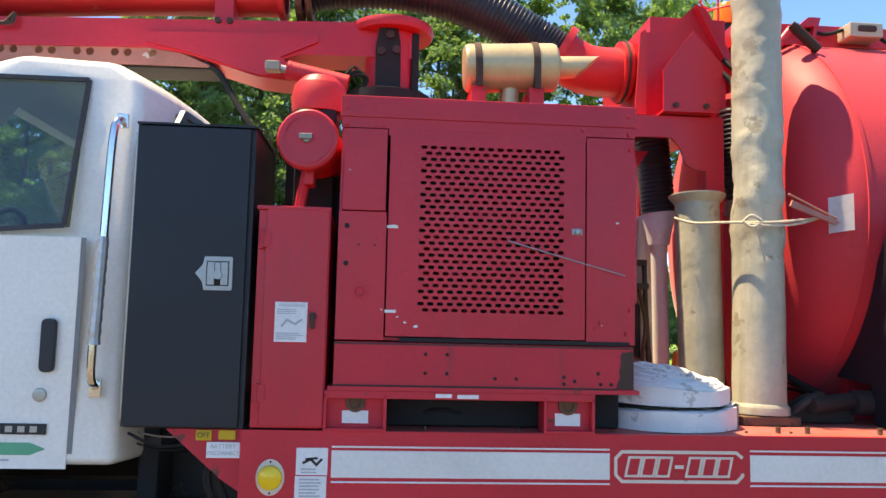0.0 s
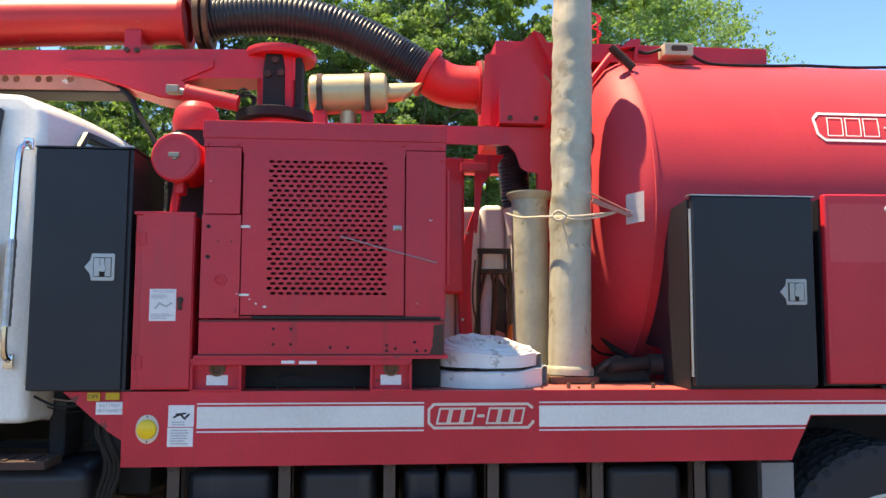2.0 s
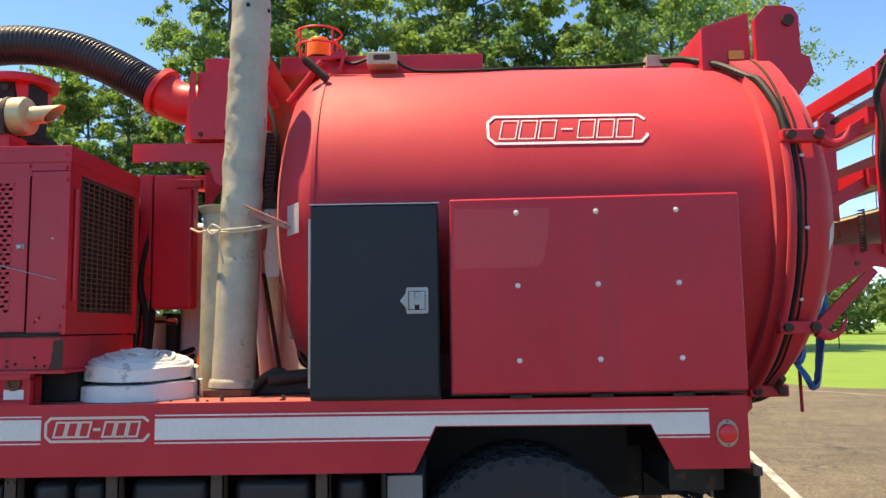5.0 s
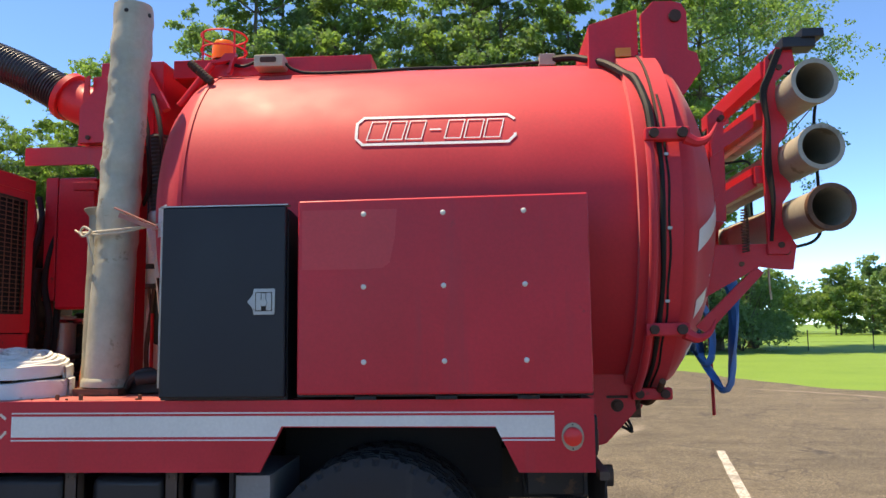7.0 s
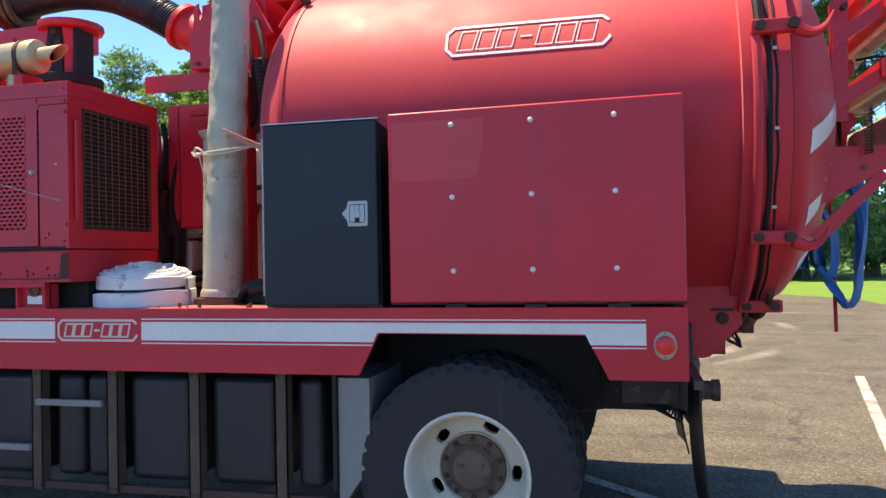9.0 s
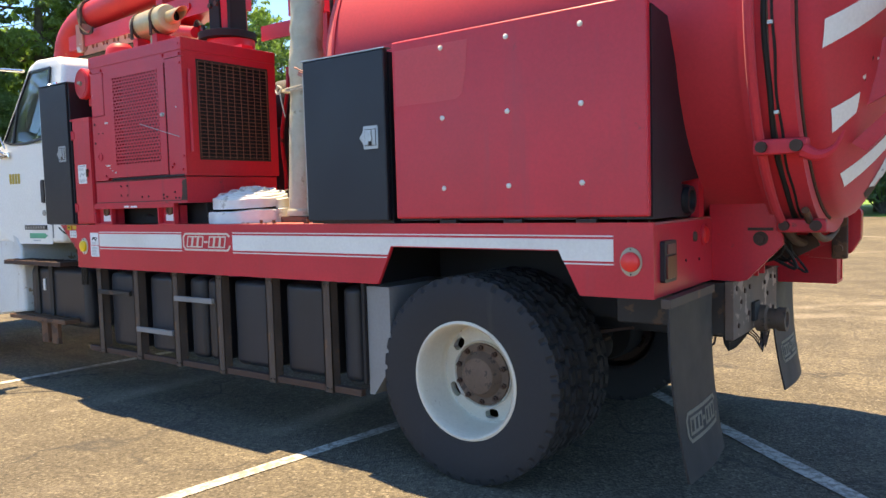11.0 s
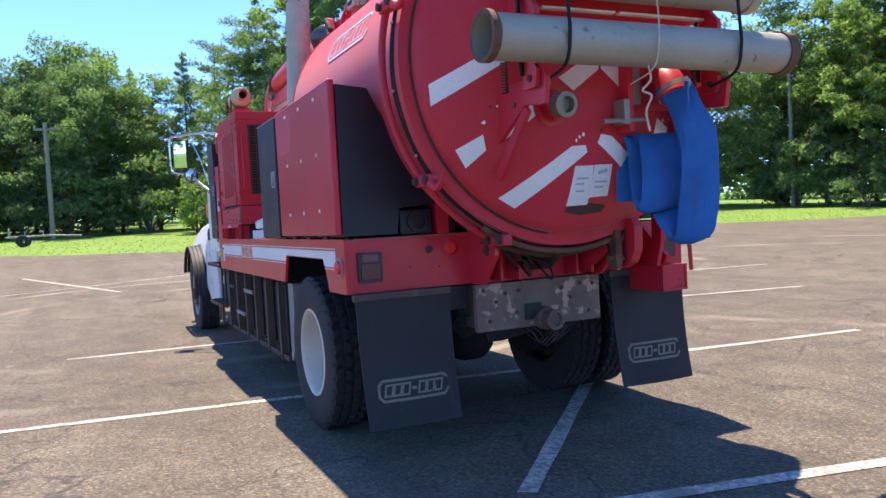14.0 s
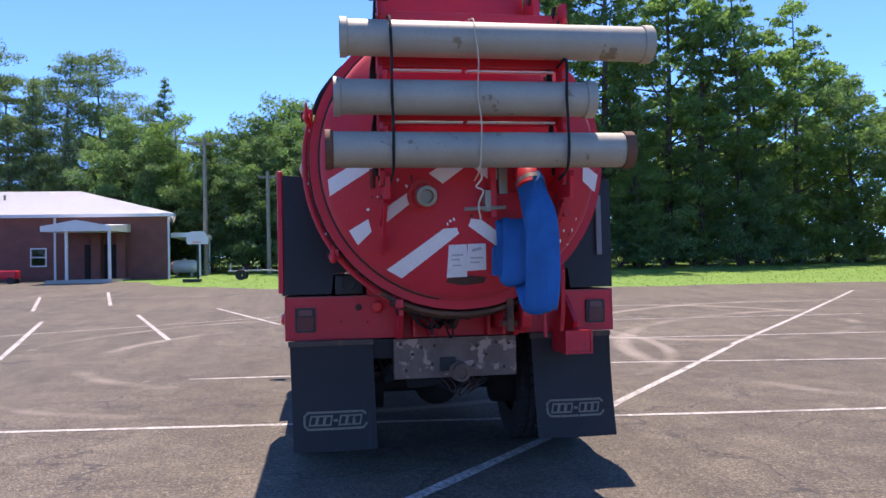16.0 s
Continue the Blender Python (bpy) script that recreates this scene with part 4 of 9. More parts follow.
def rim_mesh():
    """Dished ten-stud disc wheel: flange, barrel, disc with five hand holes."""
    bm = B()
    lathe(bm, [(0.012, 0.318), (0.0, 0.316), (-0.004, 0.304), (0.006, 0.292), (0.05, 0.286), (0.12, 0.278), (0.150, 0.273), (0.158, 0.265), (0.158, 0.262)], (0, 0, 0), (0, 1, 0), 50)
    ri, ro = 0.178, 0.262
    for s in range(10):
        a0, a1 = 2 * math.pi * s / 10 - 0.436, 2 * math.pi * (s + 1) / 10 - 0.436
        outer = [(ro * math.cos(a0 + (a1 - a0) * k / 5), ro * math.sin(a0 + (a1 - a0) * k / 5)) for k in range(6)]
        outer += [(ri * math.cos(a1 - (a1 - a0) * k / 5), ri * math.sin(a1 - (a1 - a0) * k / 5)) for k in range(6)]
        if s % 2:
            bm.faces.new([bm.verts.new((x, 0.158 - (0.024 if math.hypot(x, z) < 0.2 else 0), z)) for x, z in outer])
        else:
            am, rm = (a0 + a1) / 2, (ri + ro) / 2
            cx, cz = rm * math.cos(am), rm * math.sin(am)
            hole = []
            for k in range(12):
                t = radians(-60 + 24 * k if k < 6 else 120 + 24 * (k - 6))
                q = Vector((0.027 * math.cos(t), 0.047 * math.sin(t)))
                hole.append((cx + q.x * math.cos(am) - q.y * math.sin(am), cz + q.x * math.sin(am) + q.y * math.cos(am)))
            inner = holed(bm, outer, hole, lambda p: (p[0], 0.158 - (0.024 if math.hypot(*p) < 0.185 else 0.012 if math.hypot(*p) < 0.255 else 0), p[1]))
            back = [bm.verts.new((v.co.x, 0.19, v.co.z)) for v in inner]
            for i in range(len(inner)):
                j = (i + 1) % len(inner)
                bm.faces.new((inner[i], inner[j], back[j], back[i]))
    bmesh.ops.remove_doubles(bm, verts=bm.verts, dist=0.0004)
    lathe(bm, [(0.136, 0.184), (0.126, 0.181), (0.128, 0.174), (0.142, 0.170), (0.15, 0.0)], (0, 0, 0), (0, 1, 0), 50)
    for v in bm.verts:
        if v.co.y > 0.10:
            v.co.y += 0.052 * min(1.0, (v.co.y - 0.10) / 0.03)
    return finish("wheel", bm, wheel_white, angle=50)


def hub_mesh():
    bm = B()
    lathe(bm, [(0.135, 0.148), (0.122, 0.146), (0.116, 0.112), (0.098, 0.102), (0.075, 0.090), (0.064, 0.084), (0.055, 0.055), (0.050, 0.0)], (0, 0, 0), (0, 1, 0), 30)
    for v in bm.verts:
        v.co = (v.co.x * 1.14, v.co.y * 0.8 + 0.078, v.co.z * 1.14)
    return finish("hub", bm, hub_rust)


def front_rim_mesh():
    """Steel disc wheel of the steered axle: flange, shallow well, bulged disc."""
    bm = B()
    lathe(bm, [(0.012, 0.318), (0.0, 0.316), (-0.004, 0.304), (0.006, 0.292), (0.05, 0.284), (0.085, 0.262), (0.075, 0.240), (0.052, 0.215), (0.042, 0.180), (0.040, 0.120), (0.040, 0.0)], (0, 0, 0), (0, 1, 0), 50)
    return finish("wheel", bm, wheel_steel, angle=40)


def front_hub_mesh():
    bm = B()
    lathe(bm, [(0.042, 0.125), (0.020, 0.118), (0.012, 0.095), (-0.028, 0.088), (-0.036, 0.070), (-0.040, 0.0)], (0, 0, 0), (0, 1, 0), 28)
    return finish("hub", bm, rust_dark)


def wheel_nut_mesh(r, long):
    """A six-sided nut stepped down to its stud end."""
    bm = B()
    lathe(bm, [(0.0, 0.0), (0.0, r), (-long * 0.62, r), (-long * 0.66, r * 0.56), (-long, r * 0.54), (-long, 0.0)], (0, 0, 0), (0, 1, 0), 6)
    return finish("wheel_nut", bm, rust_dark, flat=True)


def hand_hole_mesh():
    bm = B()
    lathe(bm, [(0.040, 0.0), (0.040, 0.026), (0.062, 0.030), (0.062, 0.0)], (0, 0, 0), (0, 1, 0), 14)
    return finish("hand_hole", bm, dark_void)


WHEEL_R = 0.55
front_rim_me, front_hub_me, hand_hole_me = front_rim_mesh(), front_hub_mesh(), hand_hole_mesh()
nut_rear, nut_front = wheel_nut_mesh(0.015, 0.034), wheel_nut_mesh(0.019, 0.052)
tyre_rear, tyre_front = tyre_mesh(WHEEL_R, 0.265, 36), tyre_mesh(WHEEL_R, 0.27, 30)
rim_me, hub_me = rim_mesh(), hub_mesh()
# Dark copy of the white rim puts the underside's shade into colour.
rim_shaded = rim_me.copy()
rim_shaded.materials[0] = rust_dark
TURNED = pose(0, 0, 0, 0, 0, 180)
for x, y, turn, tyre_me, has_hub in ((-1.04, 0.045, False, tyre_rear, True), (-1.04, 0.375, False, tyre_rear, False), (-1.04, 2.555, True, tyre_rear, True), (-1.04, 2.225, True, tyre_rear, False),
                                     (-7.55, 0.05, False, tyre_front, True), (-7.55, 2.55, True, tyre_front, True)):
    m = pose(x, y, 0.512) @ (TURNED if turn else Matrix())
    wheel = same("wheel", rim_me if has_hub and x > -5 else front_rim_me if has_hub else rim_shaded, truck, m)
    wheel["label"] = "white disc wheel with rust stains" if has_hub else "inner twin wheel"
    wheel.matrix_world = m
    bpy.context.view_layer.update()
    for nm, me in (("tyre", tyre_me),) + ((("hub", hub_me if x > -5 else front_hub_me),) if has_hub else ()):
        sub = new(nm, me)
        sub.parent = wheel
        sub["label"] = "black lugged truck tyre" if nm == "tyre" else "rusty wheel hub with studs"
    for k in range(10 if has_hub else 0):
        t = 2 * math.pi * (k + 0.5) / 10
        sub = new("wheel_nut", nut_rear if x > -5 else nut_front)
        sub.parent = wheel
        sub.matrix_basis = Matrix.Translation((0.147 * math.cos(t), 0.178 if x > -5 else 0.042, 0.147 * math.sin(t)))
    for k in range(5 if x < -5 else 0):
        t = 2 * math.pi * k / 5
        sub = new("hand_hole", hand_hole_me)
        sub.parent = wheel
        sub.matrix_basis = Matrix.Translation((0.212 * math.cos(t), 0.0, 0.212 * math.sin(t)))

# -- side tank rack under the bed
for x0, x1 in ((-4.42, -4.02), (-3.90, -3.54), (-3.42, -3.24), (-3.22, -3.06), (-2.94, -2.56), (-2.44, -2.06), (-1.95, -1.80)):
    bm = B()
    box(bm, x0, x1, 0.10, 0.78, 0.39, 0.965, 0.045, 3)
    t = part("side_tank", bm, black_plastic, truck, "dusty black plastic tank behind steel straps")
STRAPS = [-4.457, -3.960, -3.481, -2.998, -2.501, -2.004]
bm = B()
box(bm, -4.66, -1.76, 0.045, 0.085, 0.335, 0.375, 0.003)
box(bm, -4.66, -1.76, 0.70, 0.78, 0.335, 0.375, 0.003)
part("tank_rail", bm, rust_dark, truck, "rusty angle-iron rail under the tanks")
bm = B()
box(bm, -0.035, 0.035, 0.0, 0.008, -0.335, 0.335)
box(bm, -0.035, -0.027, 0.0, 0.06, -0.335, 0.335)
box(bm, 0.027, 0.035, 0.0, 0.06, -0.335, 0.335)
for z in (-0.31, 0.31):
    for x in (-0.015, 0.015):
        cyl(bm, (x, -0.008, z), (x, 0.0, z), 0.007, 6)
strap_me = finish("strap", bm, strap_steel)
for x in STRAPS:
    same("strap", strap_me, truck, pose(x, 0.036, 0.665)).data
bm = B()
box(bm, -4.46, -4.03, 0.02, 0.045, 0.80, 0.835, 0.003)
part("ladder_rung", bm, black_steel, truck)
for x0, x1, z in ((-3.48, -3.06, 0.80), (-3.96, -3.52, 0.545)):
    bm = B()
    box(bm, x0, x1, 0.02, 0.045, z, z + 0.035, 0.003)
    part("ladder_rung", bm, light_grey_paint, truck, "grey steel step bar between the straps")
bm = B()
prism(bm, [(-1.695, 0.36), (-1.66, 0.36), (-1.56, 0.50), (-1.53, 0.70), (-1.53, 0.98), (-1.695, 0.98)], "y", 0.05, 0.62)
part("wheel_guard", bm, light_grey_paint, truck, "grey sheet guard ahead of the rear wheel")

# -- debris tank
def tank_y(r, deg):
    """A point on a circle about the tank axis; 0 degrees looks to the camera side, 90 up."""
    t = radians(deg)
    return TY - r * math.cos(t), TZ + r * math.sin(t)


bm = B()
head = [(-2.42, 0.0), (-2.415, 0.2), (-2.395, 0.45), (-2.35, 0.70), (-2.28, 0.88), (-2.20, 0.965), (-2.13, 1.0), (-2.10, TR)]
lathe(bm, head + [(-2.08, TR), (-1.0, TR), (0.30, TR)], (0, TY, TZ), (1, 0, 0), 96)
tank = part("debris_tank", bm, red_tank, truck, "large round red debris tank, dulled by the sun", angle=25)
bm = B()
lathe(bm, [(-2.105, TR - 0.01), (-2.105, TR + 0.007), (-2.085, TR + 0.007), (-2.085, TR - 0.01)], (0, TY, TZ), (1, 0, 0), 96, closed=True)
part("weld_seam", bm, red_tank, tank)
bm = B()
lathe(bm, [(0.285, TR - 0.02), (0.285, TR + 0.05), (0.40, TR + 0.055), (0.405, TR - 0.02)], (0, TY, TZ), (1, 0, 0), 96, closed=True)
part("rear_flange", bm, red_tank, tank, "raised red flange round the tank's mouth")
for y0, y1 in ((0.62, 0.70), (1.86, 1.94)):
    bm = B()
    prism(bm, [(-2.0, 1.337), (0.0, 1.337), (0.0, 1.60), (-2.0, 1.60)], "y", y0, y1)
    part("saddle", bm, red_paint, tank)

def dome_x(y, z):
    r = min(1.0, math.hypot(y - TY, z - TZ) / 1.0)
    return 0.57 + 0.30 * (1 - r ** 2.6)


# tank door with its chevrons
bm = B()
prof = [(0.41, 1.0), (0.41, TR + 0.06), (0.50, TR + 0.06), (0.505, 1.0), (0.555, 0.995)]
prof += [(0.57 + 0.30 * (1 - (r / 40) ** 2.6), r / 40) for r in range(39, 0, -1)] + [(0.87, 0.0)]
lathe(bm, prof, (0, TY, TZ), (1, 0, 0), 96)
door = part("tank_door", bm, red_tank, tank, "dished red rear door with white chevron strips", angle=30)
bm = B()
lathe(bm, [(0.402, TR + 0.02), (0.402, TR + 0.063), (0.414, TR + 0.063), (0.414, TR + 0.02)], (0, TY, TZ), (1, 0, 0), 96, closed=True)
part("door_seal", bm, rust_dark, door, "dark rubber seal round the door")


def on_dome(name, poly, mat, lift, label=""):
    """A thin patch laid on the dished door; poly in (y, z)."""
    bm = B()
    f = bm.faces.new([bm.verts.new((0.0, y, z)) for y, z in poly])
    bmesh.ops.triangulate(bm, faces=[f])
    bmesh.ops.subdivide_edges(bm, edges=bm.edges[:], cuts=4, use_grid_fill=True)
    bmesh.ops.triangulate(bm, faces=bm.faces[:])
    for v in bm.verts:
        v.co.x = dome_x(v.co.y, v.co.z) + lift
    return part(name, bm, mat, door, label)


for poly in ([(0.335, 2.155), (0.345, 2.04), (0.72, 2.26), (0.73, 2.37)], [(0.472, 1.80), (0.533, 1.70), (0.623, 1.79), (0.600, 1.875)],
             [(0.718, 1.844), (0.905, 1.99), (0.885, 2.055), (0.73, 1.955)], [(0.726, 1.526), (0.83, 1.465), (1.205, 1.760), (1.19, 1.80), (1.10, 1.795)],
             [(1.0, 2.165), (1.093, 2.095), (1.262, 2.217), (1.262, 2.33)], [(1.278, 2.33), (1.278, 2.221), (1.440, 2.09), (1.50, 2.17)],
             [(1.269, 1.81), (1.285, 1.86), (1.36, 1.85), (1.535, 1.73), (1.525, 1.633)], [(2.147, 2.26), (2.290, 2.186), (2.262, 2.06), (2.142, 2.132)],
             [(1.72, 1.96), (1.84, 1.90), (1.80, 1.80), (1.70, 1.86)]):
    on_dome("chevron", poly, reflect_white, 0.004, "white reflective strip with torn edges")
for poly in ([(1.138, 1.685), (1.262, 1.688), (1.278, 1.466), (1.135, 1.462)], [(1.268, 1.690), (1.393, 1.692), (1.410, 1.512), (1.268, 1.505)]):
    sheet = on_dome("warning_sheet", poly, paper, 0.0045, "white printed warning sheet stuck on the door")
for poly in ([(1.16, 1.62), (1.24, 1.622), (1.24, 1.612), (1.16, 1.61)], [(1.16, 1.59), (1.22, 1.59), (1.22, 1.58), (1.16, 1.58)], [(1.30, 1.655), (1.36, 1.67), (1.365, 1.65), (1.30, 1.635)],
             [(1.29, 1.60), (1.38, 1.60), (1.38, 1.59), (1.29, 1.59)], [(1.29, 1.57), (1.36, 1.57), (1.36, 1.56), (1.29, 1.56)], [(1.17, 1.55), (1.23, 1.55), (1.23, 1.54), (1.17, 1.54)]):
    on_dome("print", poly, print_grey, 0.007)
on_dome("dirt_patch", [(1.15, 1.46), (1.30, 1.475), (1.42, 1.46), (1.40, 1.42), (1.25, 1.405), (1.13, 1.43)], rust_dark, 0.003, "dried mud stain")

flecks = random.Random(14)
for cy, cz, n in ((1.20, 1.82, 6), (0.66, 1.88, 5), (1.62, 1.62, 5), (2.02, 1.72, 8), (0.90, 2.10, 5), (1.84, 1.95, 6)):
    for k in range(n):
        y, z, r = cy + flecks.gauss(0, 0.07), cz + flecks.gauss(0, 0.06), flecks.uniform(0.004, 0.013)
        poly = [(y + r * flecks.uniform(0.5, 1.3) * math.cos(a * 1.047), z + r * flecks.uniform(0.5, 1.8) * math.sin(a * 1.047)) for a in range(6)]
        on_dome("paint_chip", poly, reflect_white if k % 3 else rust_dark, 0.0035)

# locking ring pipe, clamps and cable on the flange
bm = B()
ringpts = [(0.345, *tank_y(TR + 0.095, a)) for a in range(-64, 20, 4)]
sweep(bm, ringpts, 0.022, 10)
part("lock_pipe", bm, red_tank, tank, "thin red pipe round the flange")
bm = B()
sweep(bm, [(0.400 + 0.004 * math.sin(a * 0.21), *tank_y(TR + 0.058, a)) for a in range(-70, 18, 3)], 0.0125, 9)
part("door_hose", bm, wire_mat, tank, "black hydraulic hose clipped along the flange")
bm = B()
sweep(bm, [(0.432 + 0.004 * math.sin(a * 0.33), *tank_y(TR + 0.062, a)) for a in range(-66, 34, 3)], 0.006, 7)
part("door_cable", bm, wire_mat, tank, "thin black cable clipped along the flange")
bm = B()
sweep(bm, [(0.508, *tank_y(1.004, a)) for a in range(-80, 84, 4)], 0.009, 6)
part("ring_rod", bm, rust_dark, door, "rusty rod in the crease of the door")
for deg, big in ((-36, True), (17, True), (-66, False)):
    y, z = tank_y(TR + 0.10, deg)
    bm = B()
    box(bm, 0.32, 0.545, y - 0.040, y + 0.02, z - 0.034, z + 0.034, 0.012)
    horn = [(0.52, y - 0.02, z - 0.02), (0.58, y - 0.02, z - 0.045), (0.64, y - 0.02, z - 0.02), (0.68, y - 0.02, z + 0.05)]
    hp = curve_pts(horn, 5)
    if big:
        sweep(bm, hp, 0.034, 8, ribs=lambda i: max(0.12, 1.0 - 0.85 * i / 15))
    clamp = part("door_clamp", bm, red_worn, tank, "red door clamp with a curved horn")
    for px0_, py0_, pr in ((0.36, y - 0.062, 0.024), (0.50, y - 0.062, 0.026)):
        bm = B()
        cyl(bm, (px0_, py0_, z), (px0_, y + 0.01, z), pr, 12)
        part("clamp_pin", bm, rust_dark, clamp)
for deg in (-28, -8, 12):
    bm = B()
    y, z = tank_y(TR + 0.075, deg)
    box(bm, 0.415, 0.437, y - 0.012, y, z - 0.008, z + 0.008, 0.002)
    part("cable_clip", bm, zinc, tank)

# white outlined mark on the tank's flank
bm = B()
logo_frame(bm, -1.168, -0.322, 2.640, 2.806, 0.015, "y", 0.0, 0.001)
logo_blocks(bm, -1.12, -0.37, 2.668, 2.779, 0.0055, "y", 0.0, 0.001)
bmesh.ops.triangulate(bm, faces=bm.faces[:])
for v in bm.verts:
    out = v.co.y
    rise = max(-TR, min(TR, v.co.z - TZ))
    v.co.y = TY - math.sqrt((TR + 0.0035 + (0.001 if out > 0.0005 else 0)) ** 2 - rise ** 2)
part("tank_mark", bm, reflect_white, tank, "white outlined mark of plain blocks in a rounded frame")
bm = B()
for z0, z1, sh in ((2.165, 2.325, 0.004),):
    a = [bm.verts.new((0, 0, 0)) for k in range(4)]
    for v, (u, w) in zip(a, ((0, z0), (1, z0), (1, z1), (0, z1))):
        v.co = (-2.170 + sh - 0.075 * (1 - u), 0.276 + 0.070 * (1 - u), w + 0.012 * u)
    bm.faces.new(a)
bmesh.ops.solidify(bm, geom=bm.faces[:], thickness=0.001)
part("paper_tag", bm, paper, tank, "torn sheet of white paper taped to the tank's head")

# lift mast box on top of the tank, with its bracket
bm = B()
prism(bm, [(0.13, 3.05), (0.42, 3.05), (0.42, 3.52), (0.135, 3.43)], "y", 0.76, 1.80, 0.006)
mast = part("lift_box", bm, red_paint, truck, "boxy red lift housing on top of the tank")
for y0 in (0.70, 1.80):
    bm = B()
    prism(bm, [(0.43, 3.02), (0.66, 2.98), (0.76, 3.12), (0.74, 3.22), (0.69, 3.24), (0.69, 3.47), (0.66, 3.52), (0.60, 3.535), (0.50, 3.535), (0.43, 3.46)], "y", y0, y0 + 0.05, 0.004)
    lug = part("lift_lug", bm, red_paint, mast, "thick red hinge lug")
    bm = B()
    cyl(bm, (0.62, y0 - 0.02, 3.44), (0.62, y0 + 0.07, 3.44), 0.035, 16)
    part("pin", bm, rust_dark, lug)
bm = B()
prism(bm, round_rect(0.285, 0.375, 3.225, 3.280, 0.008), "y", 0.742, 0.76, 0.003)
part("reflector", bm, amber_dull, mast, "amber reflector")
bm = B()
box(bm, -0.14, -0.04, 0.97, 1.06, 3.27, 3.345, 0.006)
part("junction_box", bm, dull_alu, truck, "small grey junction box on the tank's crown")
bm = B()
sweep(bm, curve_pts([(-0.05, 0.98, 3.31), (0.05, 0.92, 3.295), (0.12, 0.86, 3.26), (0.22, 0.72, 3.18), (0.30, 0.55, 3.06), (0.335, *tank_y(TR + 0.07, 40)), (0.36, *tank_y(TR + 0.085, 28)), (0.365, *tank_y(TR + 0.085, 19))], 6), 0.022, 8)
sweep(bm, curve_pts([(-0.05, 1.0, 3.30), (0.06, 0.96, 3.315), (0.16, 0.88, 3.25), (0.26, 0.70, 3.16), (0.34, 0.50, 3.0)], 6), 0.009, 6)
part("mast_cable", bm, wire_mat, truck, "black cable run over the tank's shoulder")

# -- suction tube rack on the door
for y0 in (0.68, 1.86):
    bm = B()
    prism(bm, [(0.66, 1.84), (0.72, 1.82), (1.02, 1.985), (1.12, 1.97), (1.20, 1.965), (1.225, 2.10), (1.20, 2.14), (1.12, 2.11), (0.72, 2.11), (0.60, 2.12), (0.60, 1.95)], "y", y0, y0 + 0.03, 0.003)
    arm = part("rack_arm", bm, red_paint, truck, "red plate arm carrying the tube rack")
    studs("bolt", rust, arm, [(x, y0 - 0.010, z) for x, z in ((1.17, 2.06), (0.92, 2.00))], (0, 1, 0), 0.014, 0.05, 10)
    bm = B()
    prism(bm, [(1.06, 2.05), (1.17, 2.05), (1.19, 2.14), (1.15, 2.20), (1.142, 2.258), (1.15, 2.33), (1.20, 2.40), (1.20, 2.44), (1.145, 2.50), (1.135, 2.583), (1.145, 2.66), (1.20, 2.73), (1.20, 2.79), (1.15, 2.86), (1.14, 2.945), (1.15, 3.02), (1.22, 3.08), (1.26, 3.10), (1.25, 3.20), (1.16, 3.22), (1.10, 3.16), (1.06, 2.6)], "y", y0 - 0.030, y0 - 0.003, 0.002)
    prism(bm, [(0.80, 2.25), (0.87, 2.25), (0.88, 2.88), (0.83, 2.90), (0.79, 2.86)], "y", y0 + 0.06, y0 + 0.085)
    upright = part("rack_upright", bm, red_paint, truck, "red upright plate with cradles for the tubes")
    studs("bolt", rust_dark, upright, [(x, y0 - 0.040, z) for x, z in ((1.13, 3.16), (1.17, 3.10), (0.84, 2.82), (1.13, 2.10))], (0, 1, 0), 0.017, 0.045, 10)
for z, x in ((2.86, 1.06), (2.50, 1.04), (3.10, 1.10)):
    bm = B()
    box(bm, x - 0.02, x + 0.06, 0.68, 1.89, z - 0.05, z + 0.05, 0.004)
    part("rack_rail", bm, red_paint, truck, "red cross rail")
# White strips paint the sun glint along the rails' edges.
for z in (2.785, 2.455):
    for ya, yb in ((0.74, 1.19), (1.22, 1.80)):
        bm = B()
        box(bm, 1.095, 1.135, ya, yb, z - 0.004, z + 0.008, 0.002)
        part("rail_lip", bm, stripe_white, truck, "white strip standing for sunlight on the cross rail")
bm = B()
prism(bm, [(0.80, 2.62), (1.04, 2.78), (1.04, 2.86), (0.80, 2.70)], "y", 0.72, 0.75)
prism(bm, [(0.80, 2.30), (1.04, 2.44), (1.04, 2.52), (0.80, 2.38)], "y", 0.72, 0.75)
part("rack_brace", bm, red_paint, truck, "red diagonal brace")
bm = B()
box(bm, 1.18, 1.36, 0.60, 0.72, 3.20, 3.26, 0.006)
box(bm, 1.28, 1.40, 0.58, 0.70, 3.25, 3.30, 0.006)
part("work_lamp", bm, black_plastic, truck, "small black work lamp on the rack")
for y0 in (0.70, 1.86):
    for dx in (0.0, 0.012, 0.024):
        bm = B()
        sweep(bm, curve_pts([(1.16 + dx, y0 - 0.062, 3.20), (1.10 + dx, y0 - 0.066, 3.06), (1.06 + dx, y0 - 0.064, 2.95), (1.085, y0 - 0.066 - dx, 2.75), (1.065 + dx, y0 - 0.066, 2.55), (1.09, y0 - 0.066 - dx, 2.35), (1.075, y0 - 0.062, 2.12)], 5), 0.0095, 6)
        part("rack_cable", bm, wire_mat, truck)
for y0, n in ((0.62, 1), (1.90, 1)):
    bm = B()
    pts = [(0.93 + 0.018 * math.cos(i * 0.9), y0 + 0.018 * math.sin(i * 0.9), 2.30 - 0.0022 * i) for i in range(110)]
    sweep(bm, pts, 0.0045, 5)
    part("spring", bm, rust_dark, truck, "rusty coil spring")

